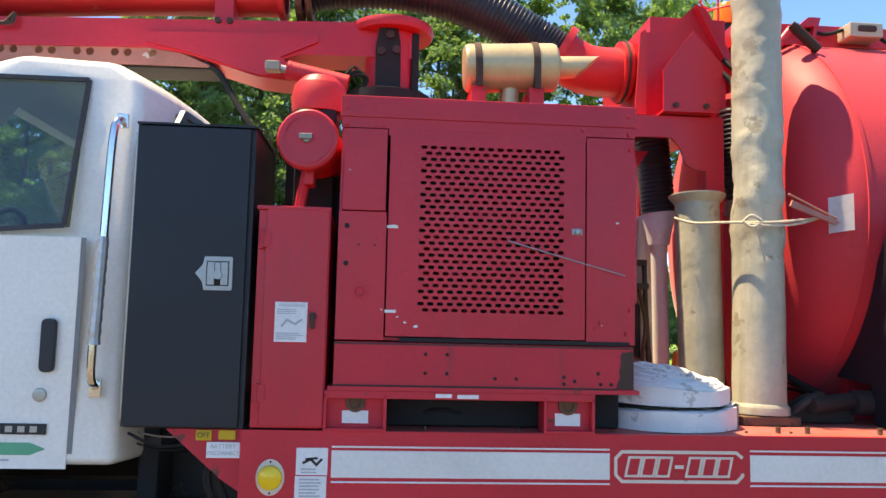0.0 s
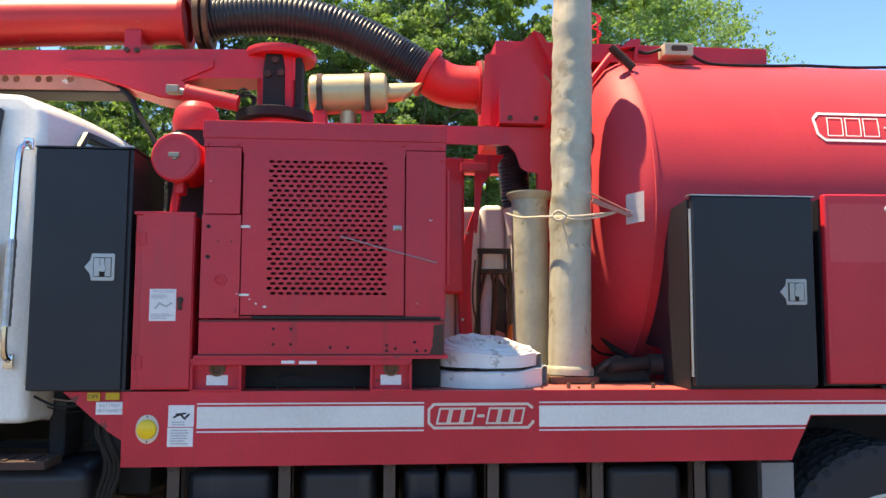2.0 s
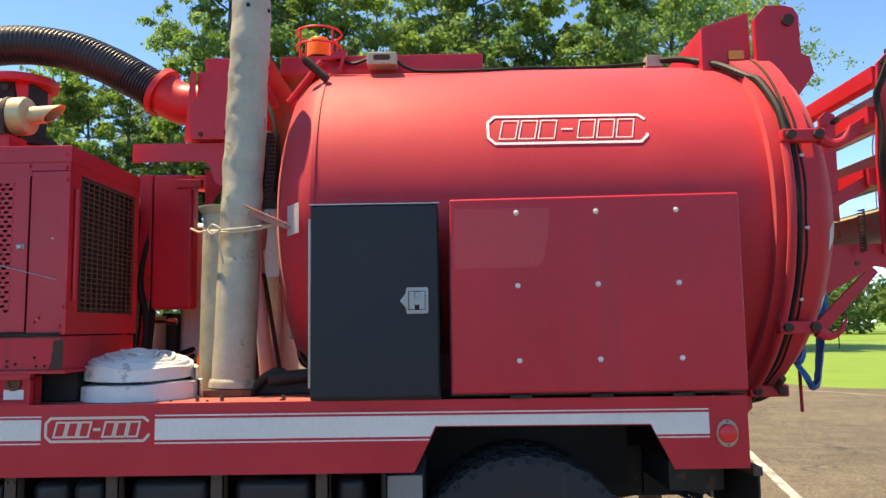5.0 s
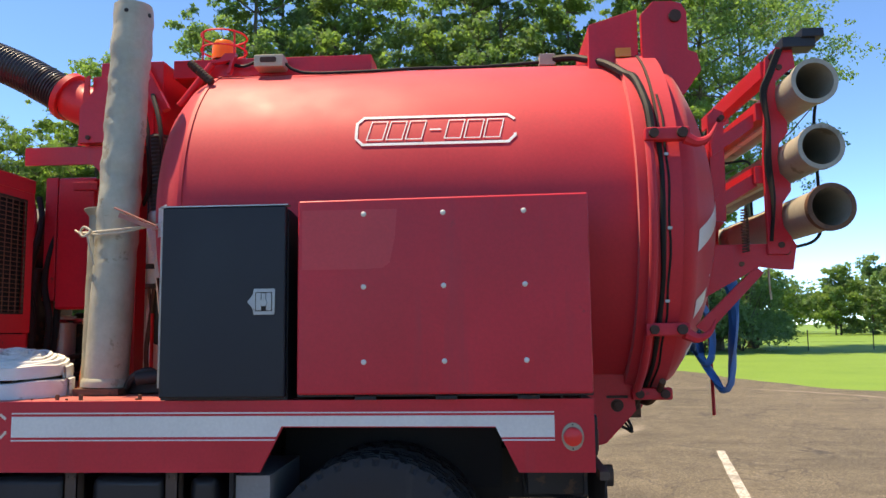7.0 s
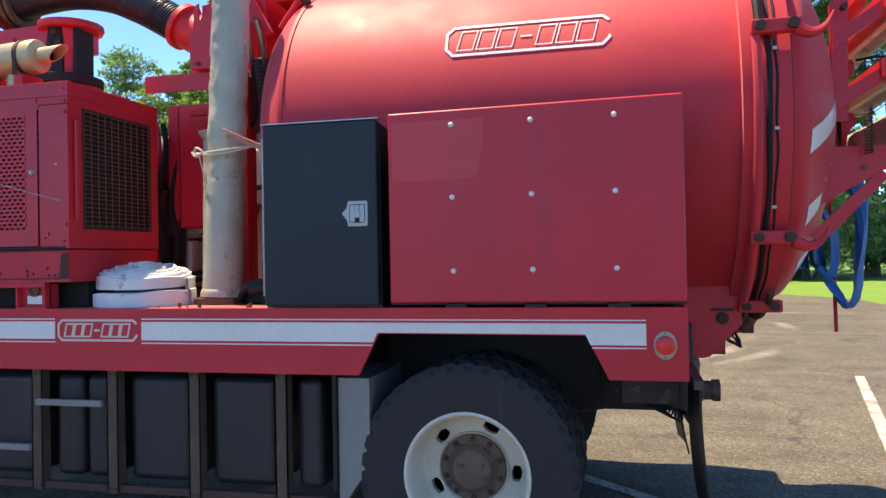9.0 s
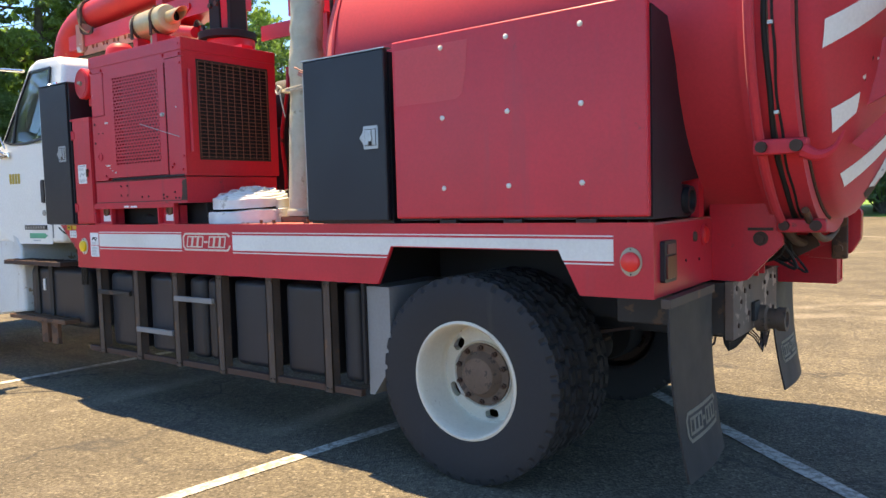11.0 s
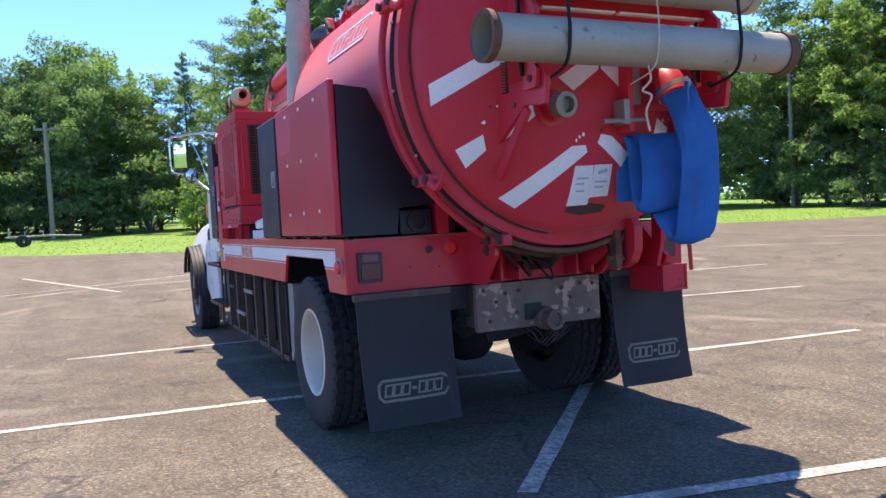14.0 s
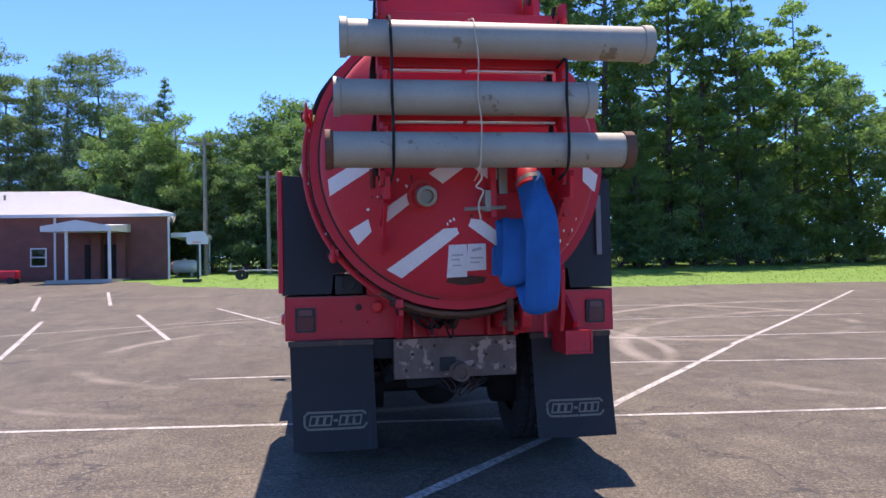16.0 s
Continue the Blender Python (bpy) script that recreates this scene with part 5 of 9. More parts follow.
# drain valve and discharge neck on the door
bm = B()
dx = dome_x(0.97, 1.99) - 0.02
lathe(bm, [(0, 0.115), (0.03, 0.115), (0.03, 0.085), (0.09, 0.080), (0.09, 0.0)], (dx, 0.97, 2.02), (1, 0, -0.12), 24)
valve = part("drain_valve", bm, red_paint, door, "red drain valve with a dull metal cap")
bm = B()
lathe(bm, [(0.09, 0.070), (0.16, 0.068), (0.165, 0.045), (0.12, 0.042), (0.12, 0.0)], (dx, 0.97, 2.02), (1, 0, -0.12), 24)
part("cap", bm, brass, valve)
for y0 in (0.685, 1.865):
    bm = B()
    prism(bm, [(0.66, 1.66), (0.72, 1.62), (1.04, 1.95), (1.0, 1.985)], "y", y0, y0 + 0.022)
    part("door_brace", bm, red_paint, door, "red diagonal brace below the rack")
bm = B()
sweep(bm, curve_pts([(0.78, 1.68, 2.16), (0.92, 1.66, 2.16), (1.0, 1.65, 2.13), (1.06, 1.64, 2.04)], 6), 0.085, 20)
lathe(bm, [(0, 0.15), (0.04, 0.15), (0.04, 0.09)], (0.76, 1.68, 2.16), (1, 0, 0), 28)
box(bm, 0.74, 0.86, 1.46, 1.90, 1.99, 2.04, 0.006)
box(bm, 0.72, 0.95, 1.40, 1.44, 1.86, 2.30, 0.004)
box(bm, 0.72, 0.95, 1.90, 1.94, 1.86, 2.30, 0.004)
outlet = part("discharge_outlet", bm, red_worn, door, "scratched red discharge elbow and knife gate")
bm = B()
box(bm, 0.86, 0.90, 1.47, 1.53, 2.02, 2.30, 0.004)
cyl(bm, (0.95, 1.22, 1.915), (0.95, 1.50, 1.925), 0.013, 8)
box(bm, 0.86, 0.96, 1.36, 1.40, 1.90, 2.04, 0.004)
part("gate_lever", bm, brass, outlet)

# -- side toolboxes that follow the tank's curve
def toolbox(x0, x1, z0, z1, mirrored, door_mat, door_label, label):
    poly = [(0.0, z0), (0.0, z1), (0.20, z1 - 0.02), (0.33, 1.99), (0.565, 1.62), (0.63, 1.53), (0.37, 1.51), (0.35, z0)]
    poly = [(mirror_y(y), z) for y, z in poly] if mirrored else poly
    bm = B()
    prism(bm, poly, "x", x0, x1)
    body = part("toolbox", bm, black_coat, truck, label)
    if not mirrored:
        bm = B()
        box(bm, x0 + 0.006, x1 - 0.004, -0.045, -0.002, z0 + 0.012, z1 + 0.012, 0.011, 3)
        d = part("toolbox_door", bm, door_mat, body, door_label)
        return body, d
    return body, None


def paddle_latch(x, z, y, parent):
    """Recessed folding T-handle on a pointed plate."""
    bm = B()
    prism(bm, [(x - 0.076, z), (x - 0.05, z + 0.032), (x - 0.044, z + 0.062), (x + 0.052, z + 0.062), (x + 0.058, z + 0.056), (x + 0.058, z - 0.056), (x + 0.052, z - 0.062), (x - 0.044, z - 0.062), (x - 0.05, z - 0.032)],
          "y", y - 0.006, y, 0.002)
    plate = part("latch_plate", bm, latch_steel, parent, "chrome paddle latch")
    bm = B()
    box(bm, x - 0.036, x + 0.045, y - 0.007, y - 0.0055, z - 0.045, z + 0.045)
    part("latch_recess", bm, dark_void, plate)
    bm = B()
    box(bm, x - 0.032, x - 0.006, y - 0.012, y - 0.006, z - 0.042, z + 0.042, 0.002)
    box(bm, x + 0.016, x + 0.042, y - 0.010, y - 0.006, z - 0.042, z + 0.042, 0.002)
    cyl(bm, (x + 0.006, y - 0.016, z - 0.005), (x + 0.006, y - 0.006, z - 0.005), 0.017, 14)
    box(bm, x - 0.004, x + 0.016, y - 0.015, y - 0.008, z - 0.006, z + 0.04, 0.002)
    part("latch_handle", bm, latch_steel, plate)


box_big, door_big = toolbox(-1.388, 0.0, 1.352, 2.262, False, red_paint, "wide red door panel with nine button bolts", "long black toolbox with a red front against the tank")
for v in door_big.data.vertices:             # the panel's top edge climbs a little to the rear
    if v.co.z > 2.2:
        v.co.z += 0.014 * (v.co.x + 1.388) / 1.388 + 0.008
bm = B()
patch = [(-1.36, 1.95), (-1.36, 2.235), (-0.905, 2.235), (-0.915, 2.10), (-0.94, 1.98), (-0.975, 1.955), (-1.1, 1.95)]
prism(bm, patch, "y", -0.0458, -0.0448)
part("bleached_patch", bm, red_faded, door_big, "bleached rectangle left by an old sign")
bm = B()
lathe(bm, [(0.0, 0.013), (0.004, 0.013), (0.008, 0.008), (0.009, 0.0)], (0, 0, 0), (0, -1, 0), 12)
bolt_me = finish("button_bolt", bm, white_dirty)
for x in (-1.064, -0.686, -0.306):
    for z in (2.212, 1.866, 1.515):
        same("button_bolt", bolt_me, door_big, pose(x, -0.0455, z + 0.004 * (x + 1))) 
for x in (-1.06, -0.68, -0.30):
    bm = B()
    cyl(bm, (x - 0.05, -0.018, 1.350), (x + 0.05, -0.018, 1.350), 0.010, 10)
    box(bm, x - 0.05, x + 0.05, -0.03, 0.0, 1.339, 1.346)
    part("hinge", bm, black_steel, box_big)
bm = B()
box(bm, -0.20, -0.020, 0.375, 0.60, 1.34, 1.50, 0.02)
lathe(bm, [(-0.03, 0.066), (0.012, 0.066), (0.012, 0.05), (-0.012, 0.048), (-0.012, 0.0)], (0, 0.485, 1.425), (1, 0, 0), 24)
part("port_box", bm, black_plastic, box_big, "small black box with a round port")
bm = B()
box(bm, -0.20, -0.030, 0.625, 0.77, 1.34, 1.485, 0.02)
part("valve_box", bm, black_plastic, box_big)
box_mid, door_mid = toolbox(-2.052, -1.436, 1.340, 2.252, False, black_coat, "smooth black door", "upright black toolbox beside the tank")
paddle_latch(-1.545, 1.803, -0.045, door_mid)
bm = B()
cyl(bm, (-2.050, -0.030, 1.40), (-2.050, -0.030, 2.20), 0.008, 8)
part("piano_hinge", bm, zinc, box_mid)
bm = B()
box(bm, -2.055, -1.43, -0.046, 0.01, 2.2645, 2.2705)
part("drip_edge", bm, zinc, box_mid)
far_box = toolbox(-2.0, 0.0, 1.352, 2.22, True, black_coat, "", "long black toolbox on the truck's other side")[0]
bm = B()
box(bm, 0.002, 0.03, 2.47, 2.515, 1.61, 2.09, 0.006)
part("door_stay", bm, light_grey_paint, far_box, "grey stay bar on the toolbox end")

# -- frame, inlet box and beam above the tank's head
bm = B()
box(bm, -2.40, -1.165, 0.86, 1.72, 3.22, 3.335, 0.006)
box(bm, -2.86, -2.46, 0.86, 1.72, 2.80, 3.335, 0.006)
frame_top = part("inlet_housing", bm, red_paint, truck, "angular red inlet housing ahead of the tank")
bm = B()
prism(bm, [(-2.87, 2.775), (-2.60, 2.775), (-2.57, 3.01), (-2.72, 3.18), (-2.87, 2.98)], "y", 0.645, 0.655)
g = part("gusset", bm, red_paint, frame_top, "red gusset plate with two bolts")
bm = B()
box(bm, -2.87, -2.60, 0.655, 0.86, 2.775, 2.785)
part("gusset_foot", bm, red_paint, frame_top)
bm = B()
prism(bm, [(-2.90, 2.80), (-2.90, 3.24), (-2.78, 3.25), (-2.64, 3.385), (-2.585, 3.36), (-2.51, 3.09), (-2.51, 2.80)], "y", 0.845, 0.858)
part("side_plate", bm, red_paint, frame_top, "peaked red side plate")
bm = B()
prism(bm, [(-2.64, 3.385), (-2.585, 3.36), (-2.40, 3.02), (-2.44, 3.00)], "y", 0.80, 0.845)
part("edge_strip", bm, red_paint, frame_top)
bm = B()
prism(bm, [(-2.96, 2.80), (-2.90, 2.80), (-2.90, 3.24), (-2.93, 3.22)], "y", 0.80, 0.812)
part("corner_plate", bm, red_orange, frame_top)
for x in (-2.81, -2.66):
    bm = B()
    cyl(bm, (x, 0.634, 2.805), (x, 0.645, 2.805), 0.014, 8)
    part("bolt", bm, rust_dark, g)
bm = B()
prism(bm, [(-3.225, 2.66), (-2.81, 2.66), (-2.77, 2.62), (-2.74, 2.53), (-2.70, 2.51), (-2.64, 2.50), (-2.64, 2.30), (-2.55, 2.30), (-2.55, 2.768), (-3.225, 2.765)], "y", 0.70, 0.72)
part("front_plate", bm, red_paint, truck, "red cut-out plate between engine box and tank")
bm = B()
box(bm, -3.225, -2.55, 0.722, 0.80, 2.748, 2.766)
part("plate_lip", bm, red_paint, truck)
bm = B()
box(bm, -3.06, -2.90, 0.935, 0.985, 2.55, 2.60, 0.004)
part("cross_tube", bm, red_worn, truck)
for a in ((-2.62, -2.54, 0.735, 0.86, 1.337, 2.74), (-2.62, -2.54, 1.74, 1.86, 1.337, 2.80), (-3.2, -2.5, 1.70, 1.80, 2.68, 2.78)):
    bm = B()
    box(bm, *a, 0.004)
    part("post", bm, red_worn, truck, "red square post carrying the inlet housing")
bm = B()
for x in (-2.58, -2.50):
    sweep(bm, curve_pts([(x, 0.80, 3.1), (x + 0.10, 0.68, 2.9), (x + 0.14, 0.64, 2.70), (x + 0.10, 0.74, 2.5), (x, 0.84, 2.4)], 5), 0.014, 7)
part("control_hose", bm, wire_mat, truck, "black hoses dropping in front of the tank's head")
bm = B()
for k in range(9):
    c = Vector((-2.205, 0.66, 3.235)).lerp(Vector((-2.085, 0.66, 3.125)), k / 9)
    e = Vector((-2.205, 0.66, 3.235)).lerp(Vector((-2.085, 0.66, 3.125)), (k + 0.75) / 9)
    cyl(bm, c, e, 0.026, 12)
cyl(bm, (-2.215, 0.66, 3.245), (-2.08, 0.66, 3.12), 0.021, 12)
part("latch_spring", bm, rust_dark, truck, "rusty coil spring at the tank's shoulder")
bm = B()
prism(bm, [(-2.14, 3.29), (-2.10, 3.30), (-2.05, 3.345), (-1.985, 3.345), (-2.02, 3.22), (-2.035, 3.22), (-2.02, 3.30), (-2.12, 3.285)], "y", 0.79, 0.83)
part("spring_bracket", bm, red_paint, truck)
bm = B()
cyl(bm, (-2.335, 0.81, 3.03), (-2.135, 0.81, 3.285), 0.022, 12)
part("shoulder_brace", bm, red_paint, truck, "red slanted brace ahead of the tank's shoulder")
bm = B()
box(bm, -1.86, -1.68, 0.74, 0.86, 3.235, 3.315, 0.012)
clearance = part("clearance_light", bm, beige_mat, truck, "beige light housing with a round bulb")
bm = B()
prism(bm, round_rect(-1.82, -1.72, 3.262, 3.295, 0.012), "y", 0.734, 0.742, 0.003)
part("lens", bm, rust_dark, clearance)
bm = B()
sweep(bm, curve_pts([(-1.68, 0.80, 3.27), (-1.62, 0.79, 3.225), (-1.5, 0.80, 3.205), (-1.1, 0.84, 3.222), (-0.9, 0.90, 3.250), (-0.5, 0.98, 3.275), (-0.12, 1.0, 3.300)], 6), 0.010, 7)
sweep(bm, curve_pts([(-1.86, 0.80, 3.29), (-1.95, 0.82, 3.27), (-2.05, 0.83, 3.30), (-2.1, 0.84, 3.32)], 5), 0.010, 7)
part("light_cable", bm, wire_mat, truck)
bm = B()
lathe(bm, [(0.0, 0.082), (0.10, 0.078), (0.13, 0.060), (0.138, 0.0)], (-2.24, 1.30, 3.485), (0, 0, 1), 24)
beacon = part("beacon", bm, orange_lens, truck, "orange warning beacon in a red wire guard")
bm = B()
cyl(bm, (-2.24, 1.30, 3.335), (-2.24, 1.30, 3.488), 0.06, 16)
part("beacon_base", bm, black_plastic, beacon)
bm = B()
for z in (3.55, 3.65):
    sweep(bm, [(-2.24 + 0.15 * math.cos(a * 0.2618), 1.30 + 0.15 * math.sin(a * 0.2618), z) for a in range(25)], 0.007, 5)
for a in range(4):
    t = radians(45 + 90 * a)
    cyl(bm, (-2.24 + 0.15 * math.cos(t), 1.30 + 0.15 * math.sin(t), 3.335), (-2.24 + 0.15 * math.cos(t), 1.30 + 0.15 * math.sin(t), 3.65), 0.007, 6)
part("wire_guard", bm, red_worn, beacon)

# -- boom, pedestal, hose and elbow
bm = B()
prism(bm, [(-6.62, 3.09), (-5.45, 3.125), (-5.24, 3.10), (-4.88, 2.995), (-4.67, 2.975), (-4.62, 3.00), (-4.76, 3.09), (-4.66, 3.125), (-4.31, 3.13), (-4.05, 3.13), (-4.05, 3.30), (-4.37, 3.315), (-6.62, 3.235)], "y", 1.09, 1.33)
boom = part("boom", bm, red_paint, truck, "long red boom resting over the cab")
bm = B()
prism(bm, [(-5.45, 3.15), (-5.45, 3.205), (-4.57, 3.235), (-4.57, 3.19), (-4.76, 3.10), (-4.62, 3.00), (-4.67, 2.985), (-4.88, 3.003), (-5.24, 3.108)], "y", 1.074, 1.09)
part("stiffener", bm, red_paint, boom)
plate_holes = [-5.42 - 0.095 * i - (0.03 if i % 2 else 0) for i in range(10)]
bm = B()
prev = -5.10
for i, x in enumerate(plate_holes):
    zt, zb = 3.135 + 0.017 * (x + 5.45), 3.035 + 0.017 * (x + 5.45)
    zc = (zt + zb) / 2 + 0.012
    x1, x0 = (prev, (x + plate_holes[min(i + 1, 9)]) / 2 if i < 9 else x - 0.05)
    def rise(p):
        return 0.017 * (p - x)
    outer = [(x1, zc + rise(x1)), (x1, zt + rise(x1)), ((x0 + x1) / 2, zt), (x0, zt + rise(x0)), (x0, zc + rise(x0)), (x0, zb + rise(x0)), ((x0 + x1) / 2, zb), (x1, zb + rise(x1))]
    if i == 0:
        outer = [(x1, zb), (-5.36, zt), ((x0 - 5.36) / 2, zt), (x0, zt + rise(x0)), (x0, zc + rise(x0)), (x0, zb + rise(x0)), ((x0 + x1) / 2, zb), (x1 - 0.06, zb)]
    ring = [(x + 0.022 * math.cos(radians(45 * k)), zc + 0.022 * math.sin(radians(45 * k))) for k in range(8)]
    holed(bm, outer, ring, lambda p: (p[0], 1.10, p[1]))
    prev = x0
bmesh.ops.remove_doubles(bm, verts=bm.verts, dist=0.0004)
bmesh.ops.solidify(bm, geom=bm.faces[:], thickness=0.012)
part("lower_plate", bm, rust_pink, boom, "faded pink lower plate with round holes", flat=True)
bm = B()
prism(bm, [(-6.6, 3.005), (-5.10, 3.03), (-5.10, 3.05), (-6.6, 3.025)], "y", 1.12, 1.32)
part("lower_flange", bm, dark_void, boom)
bm = B()
sweep(bm, curve_pts([(-4.80, 1.24, 3.535), (-5.6, 1.24, 3.50), (-6.25, 1.24, 3.45), (-6.58, 1.24, 3.40), (-6.82, 1.24, 3.26), (-6.91, 1.24, 3.06), (-6.92, 1.24, 2.86)], 6), 0.145, 28)
boom_pipe = part("boom_pipe", bm, red_orange, boom, "fat sun-faded red suction pipe along the boom")
for x, mat, w in ((-4.80, red_orange, 0.03), (-4.71, rust, 0.035), (-4.655, rust, 0.03)):
    bm = B()
    z = 3.535 - 0.044 * (-4.80 - x)
    lathe(bm, [(0, 0.13), (0, 0.178), (w, 0.178), (w, 0.13)], (x, 1.24, z), (1, 0, 0.04), 28)
    part("clamp_ring", bm, mat, boom_pipe)
bm = B()
box(bm, -5.12, -5.02, 1.12, 1.36, 3.29, 3.43, 0.004)
part("pipe_bracket", bm, red_paint, boom)
bm = B()
box(bm, -6.44, -6.32, 1.07, 1.40, 3.05, 3.33, 0.004)
part("pipe_bracket", bm, rust_pink, boom, "pale worn bracket at the boom's end")
bm = B()
lathe(bm, [(0, 0.144), (0, 0.172), (0.06, 0.172), (0.06, 0.144)], (-6.40, 1.24, 3.43), (1, 0, 0.12), 28)
part("end_clamp", bm, rust, boom)
bm = B()
for k in range(2):
    sweep(bm, curve_pts([(-6.36 + 0.05 * k, 1.06, 3.38), (-6.28, 1.04, 3.27 - 0.04 * k), (-6.16 + 0.04 * k, 1.05, 3.20), (-6.1, 1.06, 3.26)], 5), 0.010, 6)
part("chain", bm, rust_dark, boom, "slack rusty chain at the boom's end")
bm = B()
for x in (-5.09, -5.03):
    cyl(bm, (x, 1.075, 3.285), (x, 1.09, 3.285), 0.017, 8)
part("bolt", bm, rust_dark, boom)
bm = B()
lathe(bm, [(2.595, 0.20), (2.90, 0.20), (2.90, 0.142), (3.275, 0.142), (3.275, 0.215), (3.30, 0.225), (3.325, 0.22), (3.345, 0.13), (3.35, 0.0)], (-4.18, 1.20, 0), (0, 0, 1), 36)
ped = part("boom_pedestal", bm, red_worn, truck, "worn red slewing pedestal with a round cap")
bm = B()
lathe(bm, [(2.86, 0.20), (2.87, 0.245), (2.925, 0.245), (2.94, 0.20), (2.945, 0.14)], (-4.20, 1.18, 0), (0, 0, 1), 24)
part("slewing_ring", bm, dark_void, ped, "greasy black slewing ring")
bm = B()
prism(bm, [(-4.265, 2.93), (-4.13, 2.93), (-4.135, 3.20), (-4.15, 3.28), (-4.25, 3.28), (-4.265, 3.18)], "y", 1.045, 1.075, 0.008)
gear = part("slewing_motor", bm, dark_void, ped, "greasy black slewing motor bracket")
for x, z in ((-4.235, 3.145), (-4.155, 3.155), (-4.19, 3.235)):
    bm = B()
    cyl(bm, (x, 1.025, z), (x, 1.046, z), 0.022, 10)
    part("bolt", bm, rust_dark, gear)
bm = B()
box(bm, -4.075, -4.035, 1.08, 1.26, 2.93, 3.27, 0.01)
part("grease_plate", bm, dark_void, ped)
bm = B()
cyl(bm, (-4.70, 1.00, 3.005), (-4.40, 1.00, 2.945), 0.048, 18)
lathe(bm, [(0, 0.03), (0, 0.05), (0.02, 0.05), (0.02, 0.03)], (-4.71, 1.00, 3.007), (1, 0, -0.2), 18)
bcyl = part("boom_cylinder", bm, red_worn, ped, "small red hydraulic cylinder")
bm = B()
cyl(bm, (-4.76, 1.00, 3.017), (-4.70, 1.00, 3.005), 0.020, 12)
part("rod", bm, zinc, bcyl)
bm = B()
box(bm, -4.82, -4.745, 0.965, 1.035, 2.995, 3.045, 0.008)
part("rod_eye", bm, dull_alu, bcyl)
bm = B()
for k in range(3):
    sweep(bm, curve_pts([(-4.42 + 0.02 * k, 1.0, 2.99), (-4.37 + 0.02 * k, 1.0, 3.04 - 0.02 * k), (-4.32 + 0.01 * k, 1.02, 2.98), (-4.33, 1.03, 2.92)], 4), 0.008, 6)
part("cylinder_hose", bm, wire_mat, bcyl)
bm = B()
sweep(bm, curve_pts([(-5.15, 1.12, 3.06), (-5.07, 1.1, 3.0), (-4.97, 1.05, 2.84), (-4.86, 1.0, 2.66), (-4.82, 1.0, 2.5)], 6), 0.016, 7)
part("boom_hose", bm, wire_mat, ped)
bm = B()
hp = curve_pts([(-4.70, 1.24, 3.54), (-4.45, 1.23, 3.575), (-4.15, 1.22, 3.58), (-3.85, 1.21, 3.525), (-3.60, 1.20, 3.42), (-3.40, 1.20, 3.31), (-3.22, 1.20, 3.20)], 40)
sweep(bm, hp, 0.128, 26, ribs=lambda i: 1.0 if i % 4 in (0, 1) else 0.925)
part("corrugated_hose", bm, hose_black, truck, "thick black corrugated suction hose arching to the inlet", angle=60)
bm = B()
sweep(bm, curve_pts([(-3.27, 1.20, 3.245), (-3.14, 1.20, 3.165), (-3.02, 1.19, 3.14), (-2.86, 1.18, 3.14)], 8), 0.135, 28)
lathe(bm, [(0, 0.13), (0, 0.165), (0.05, 0.165), (0.05, 0.13)], (-2.935, 1.18, 3.14), (1, 0, 0), 28)
lathe(bm, [(0, 0.13), (0, 0.165), (0.04, 0.165), (0.04, 0.13)], (-3.27, 1.20, 3.245), (0.85, 0, -0.5), 28)
elbow = part("inlet_elbow", bm, red_orange, truck, "bright red pipe elbow with clamp rings")
bm = B()
lathe(bm, [(0, 0.166), (0, 0.172), (0.015, 0.172), (0.015, 0.166)], (-2.918, 1.18, 3.14), (1, 0, 0), 28, closed=True)
part("clamp_ring", bm, rust_dark, elbow)

# -- engine enclosure
EX0, EX1, EZ0, EZ1, EY1 = -4.357, -3.228, 1.668, 2.590, 0.82
bm = B()
box(bm, EX0 - 0.006, EX1 + 0.006, -0.006, EY1, 2.505, EZ1, 0.006)
engine = part("engine_enclosure", bm, red_paint, truck, "red sheet-metal engine enclosure with a perforated door")
for a in ((EX0, EX0 + 0.01, 0.02, EY1, EZ0, 2.505), (EX0 + 0.01, EX1 - 0.01, EY1 - 0.01, EY1, EZ0, 2.505), (EX0 + 0.01, EX1 - 0.01, 0.02, EY1 - 0.01, EZ0, EZ0 + 0.01),
          (EX1 - 0.01, EX1, 0.02, 0.118, EZ0, 2.505), (EX1 - 0.01, EX1, 0.735, EY1, EZ0, 2.505), (EX1 - 0.01, EX1, 0.118, 0.735, 2.452, 2.505), (EX1 - 0.01, EX1, 0.118, 0.735, EZ0, 1.782)):
    bm = B()
    box(bm, *a)
    part("side_panel", bm, red_paint, engine)
bm = B()
prism(bm, round_rect(EX0 + 0.012, -4.184, 2.150, 2.462, 0.004), "y", -0.006, 0.02, 0.002)
part("access_panel", bm, red_paint, engine)
bm = B()
box(bm, EX0, -4.178, -0.001, 0.02, EZ0, 2.146, 0.002)
box(bm, EX0, EX1, -0.001, 0.02, 2.466, 2.505)
box(bm, -4.180, -3.418, 0.0, 0.02, 2.440, 2.470)
part("front_panel", bm, red_paint, engine)
bm = B()
box(bm, -3.416, EX1, -0.001, 0.02, EZ0, 2.462, 0.002)
part("front_panel", bm, red_paint, engine)
# the door: a plate with staggered slot holes
HX0, HX1, HZ0, HZ1 = -4.062, -3.498, 1.772, 2.410
rows_n, cols_n = 28, 15
px_, pz_ = (HX1 - HX0) / (cols_n + 0.5), (HZ1 - HZ0) / rows_n
bm = B()
YD = -0.006


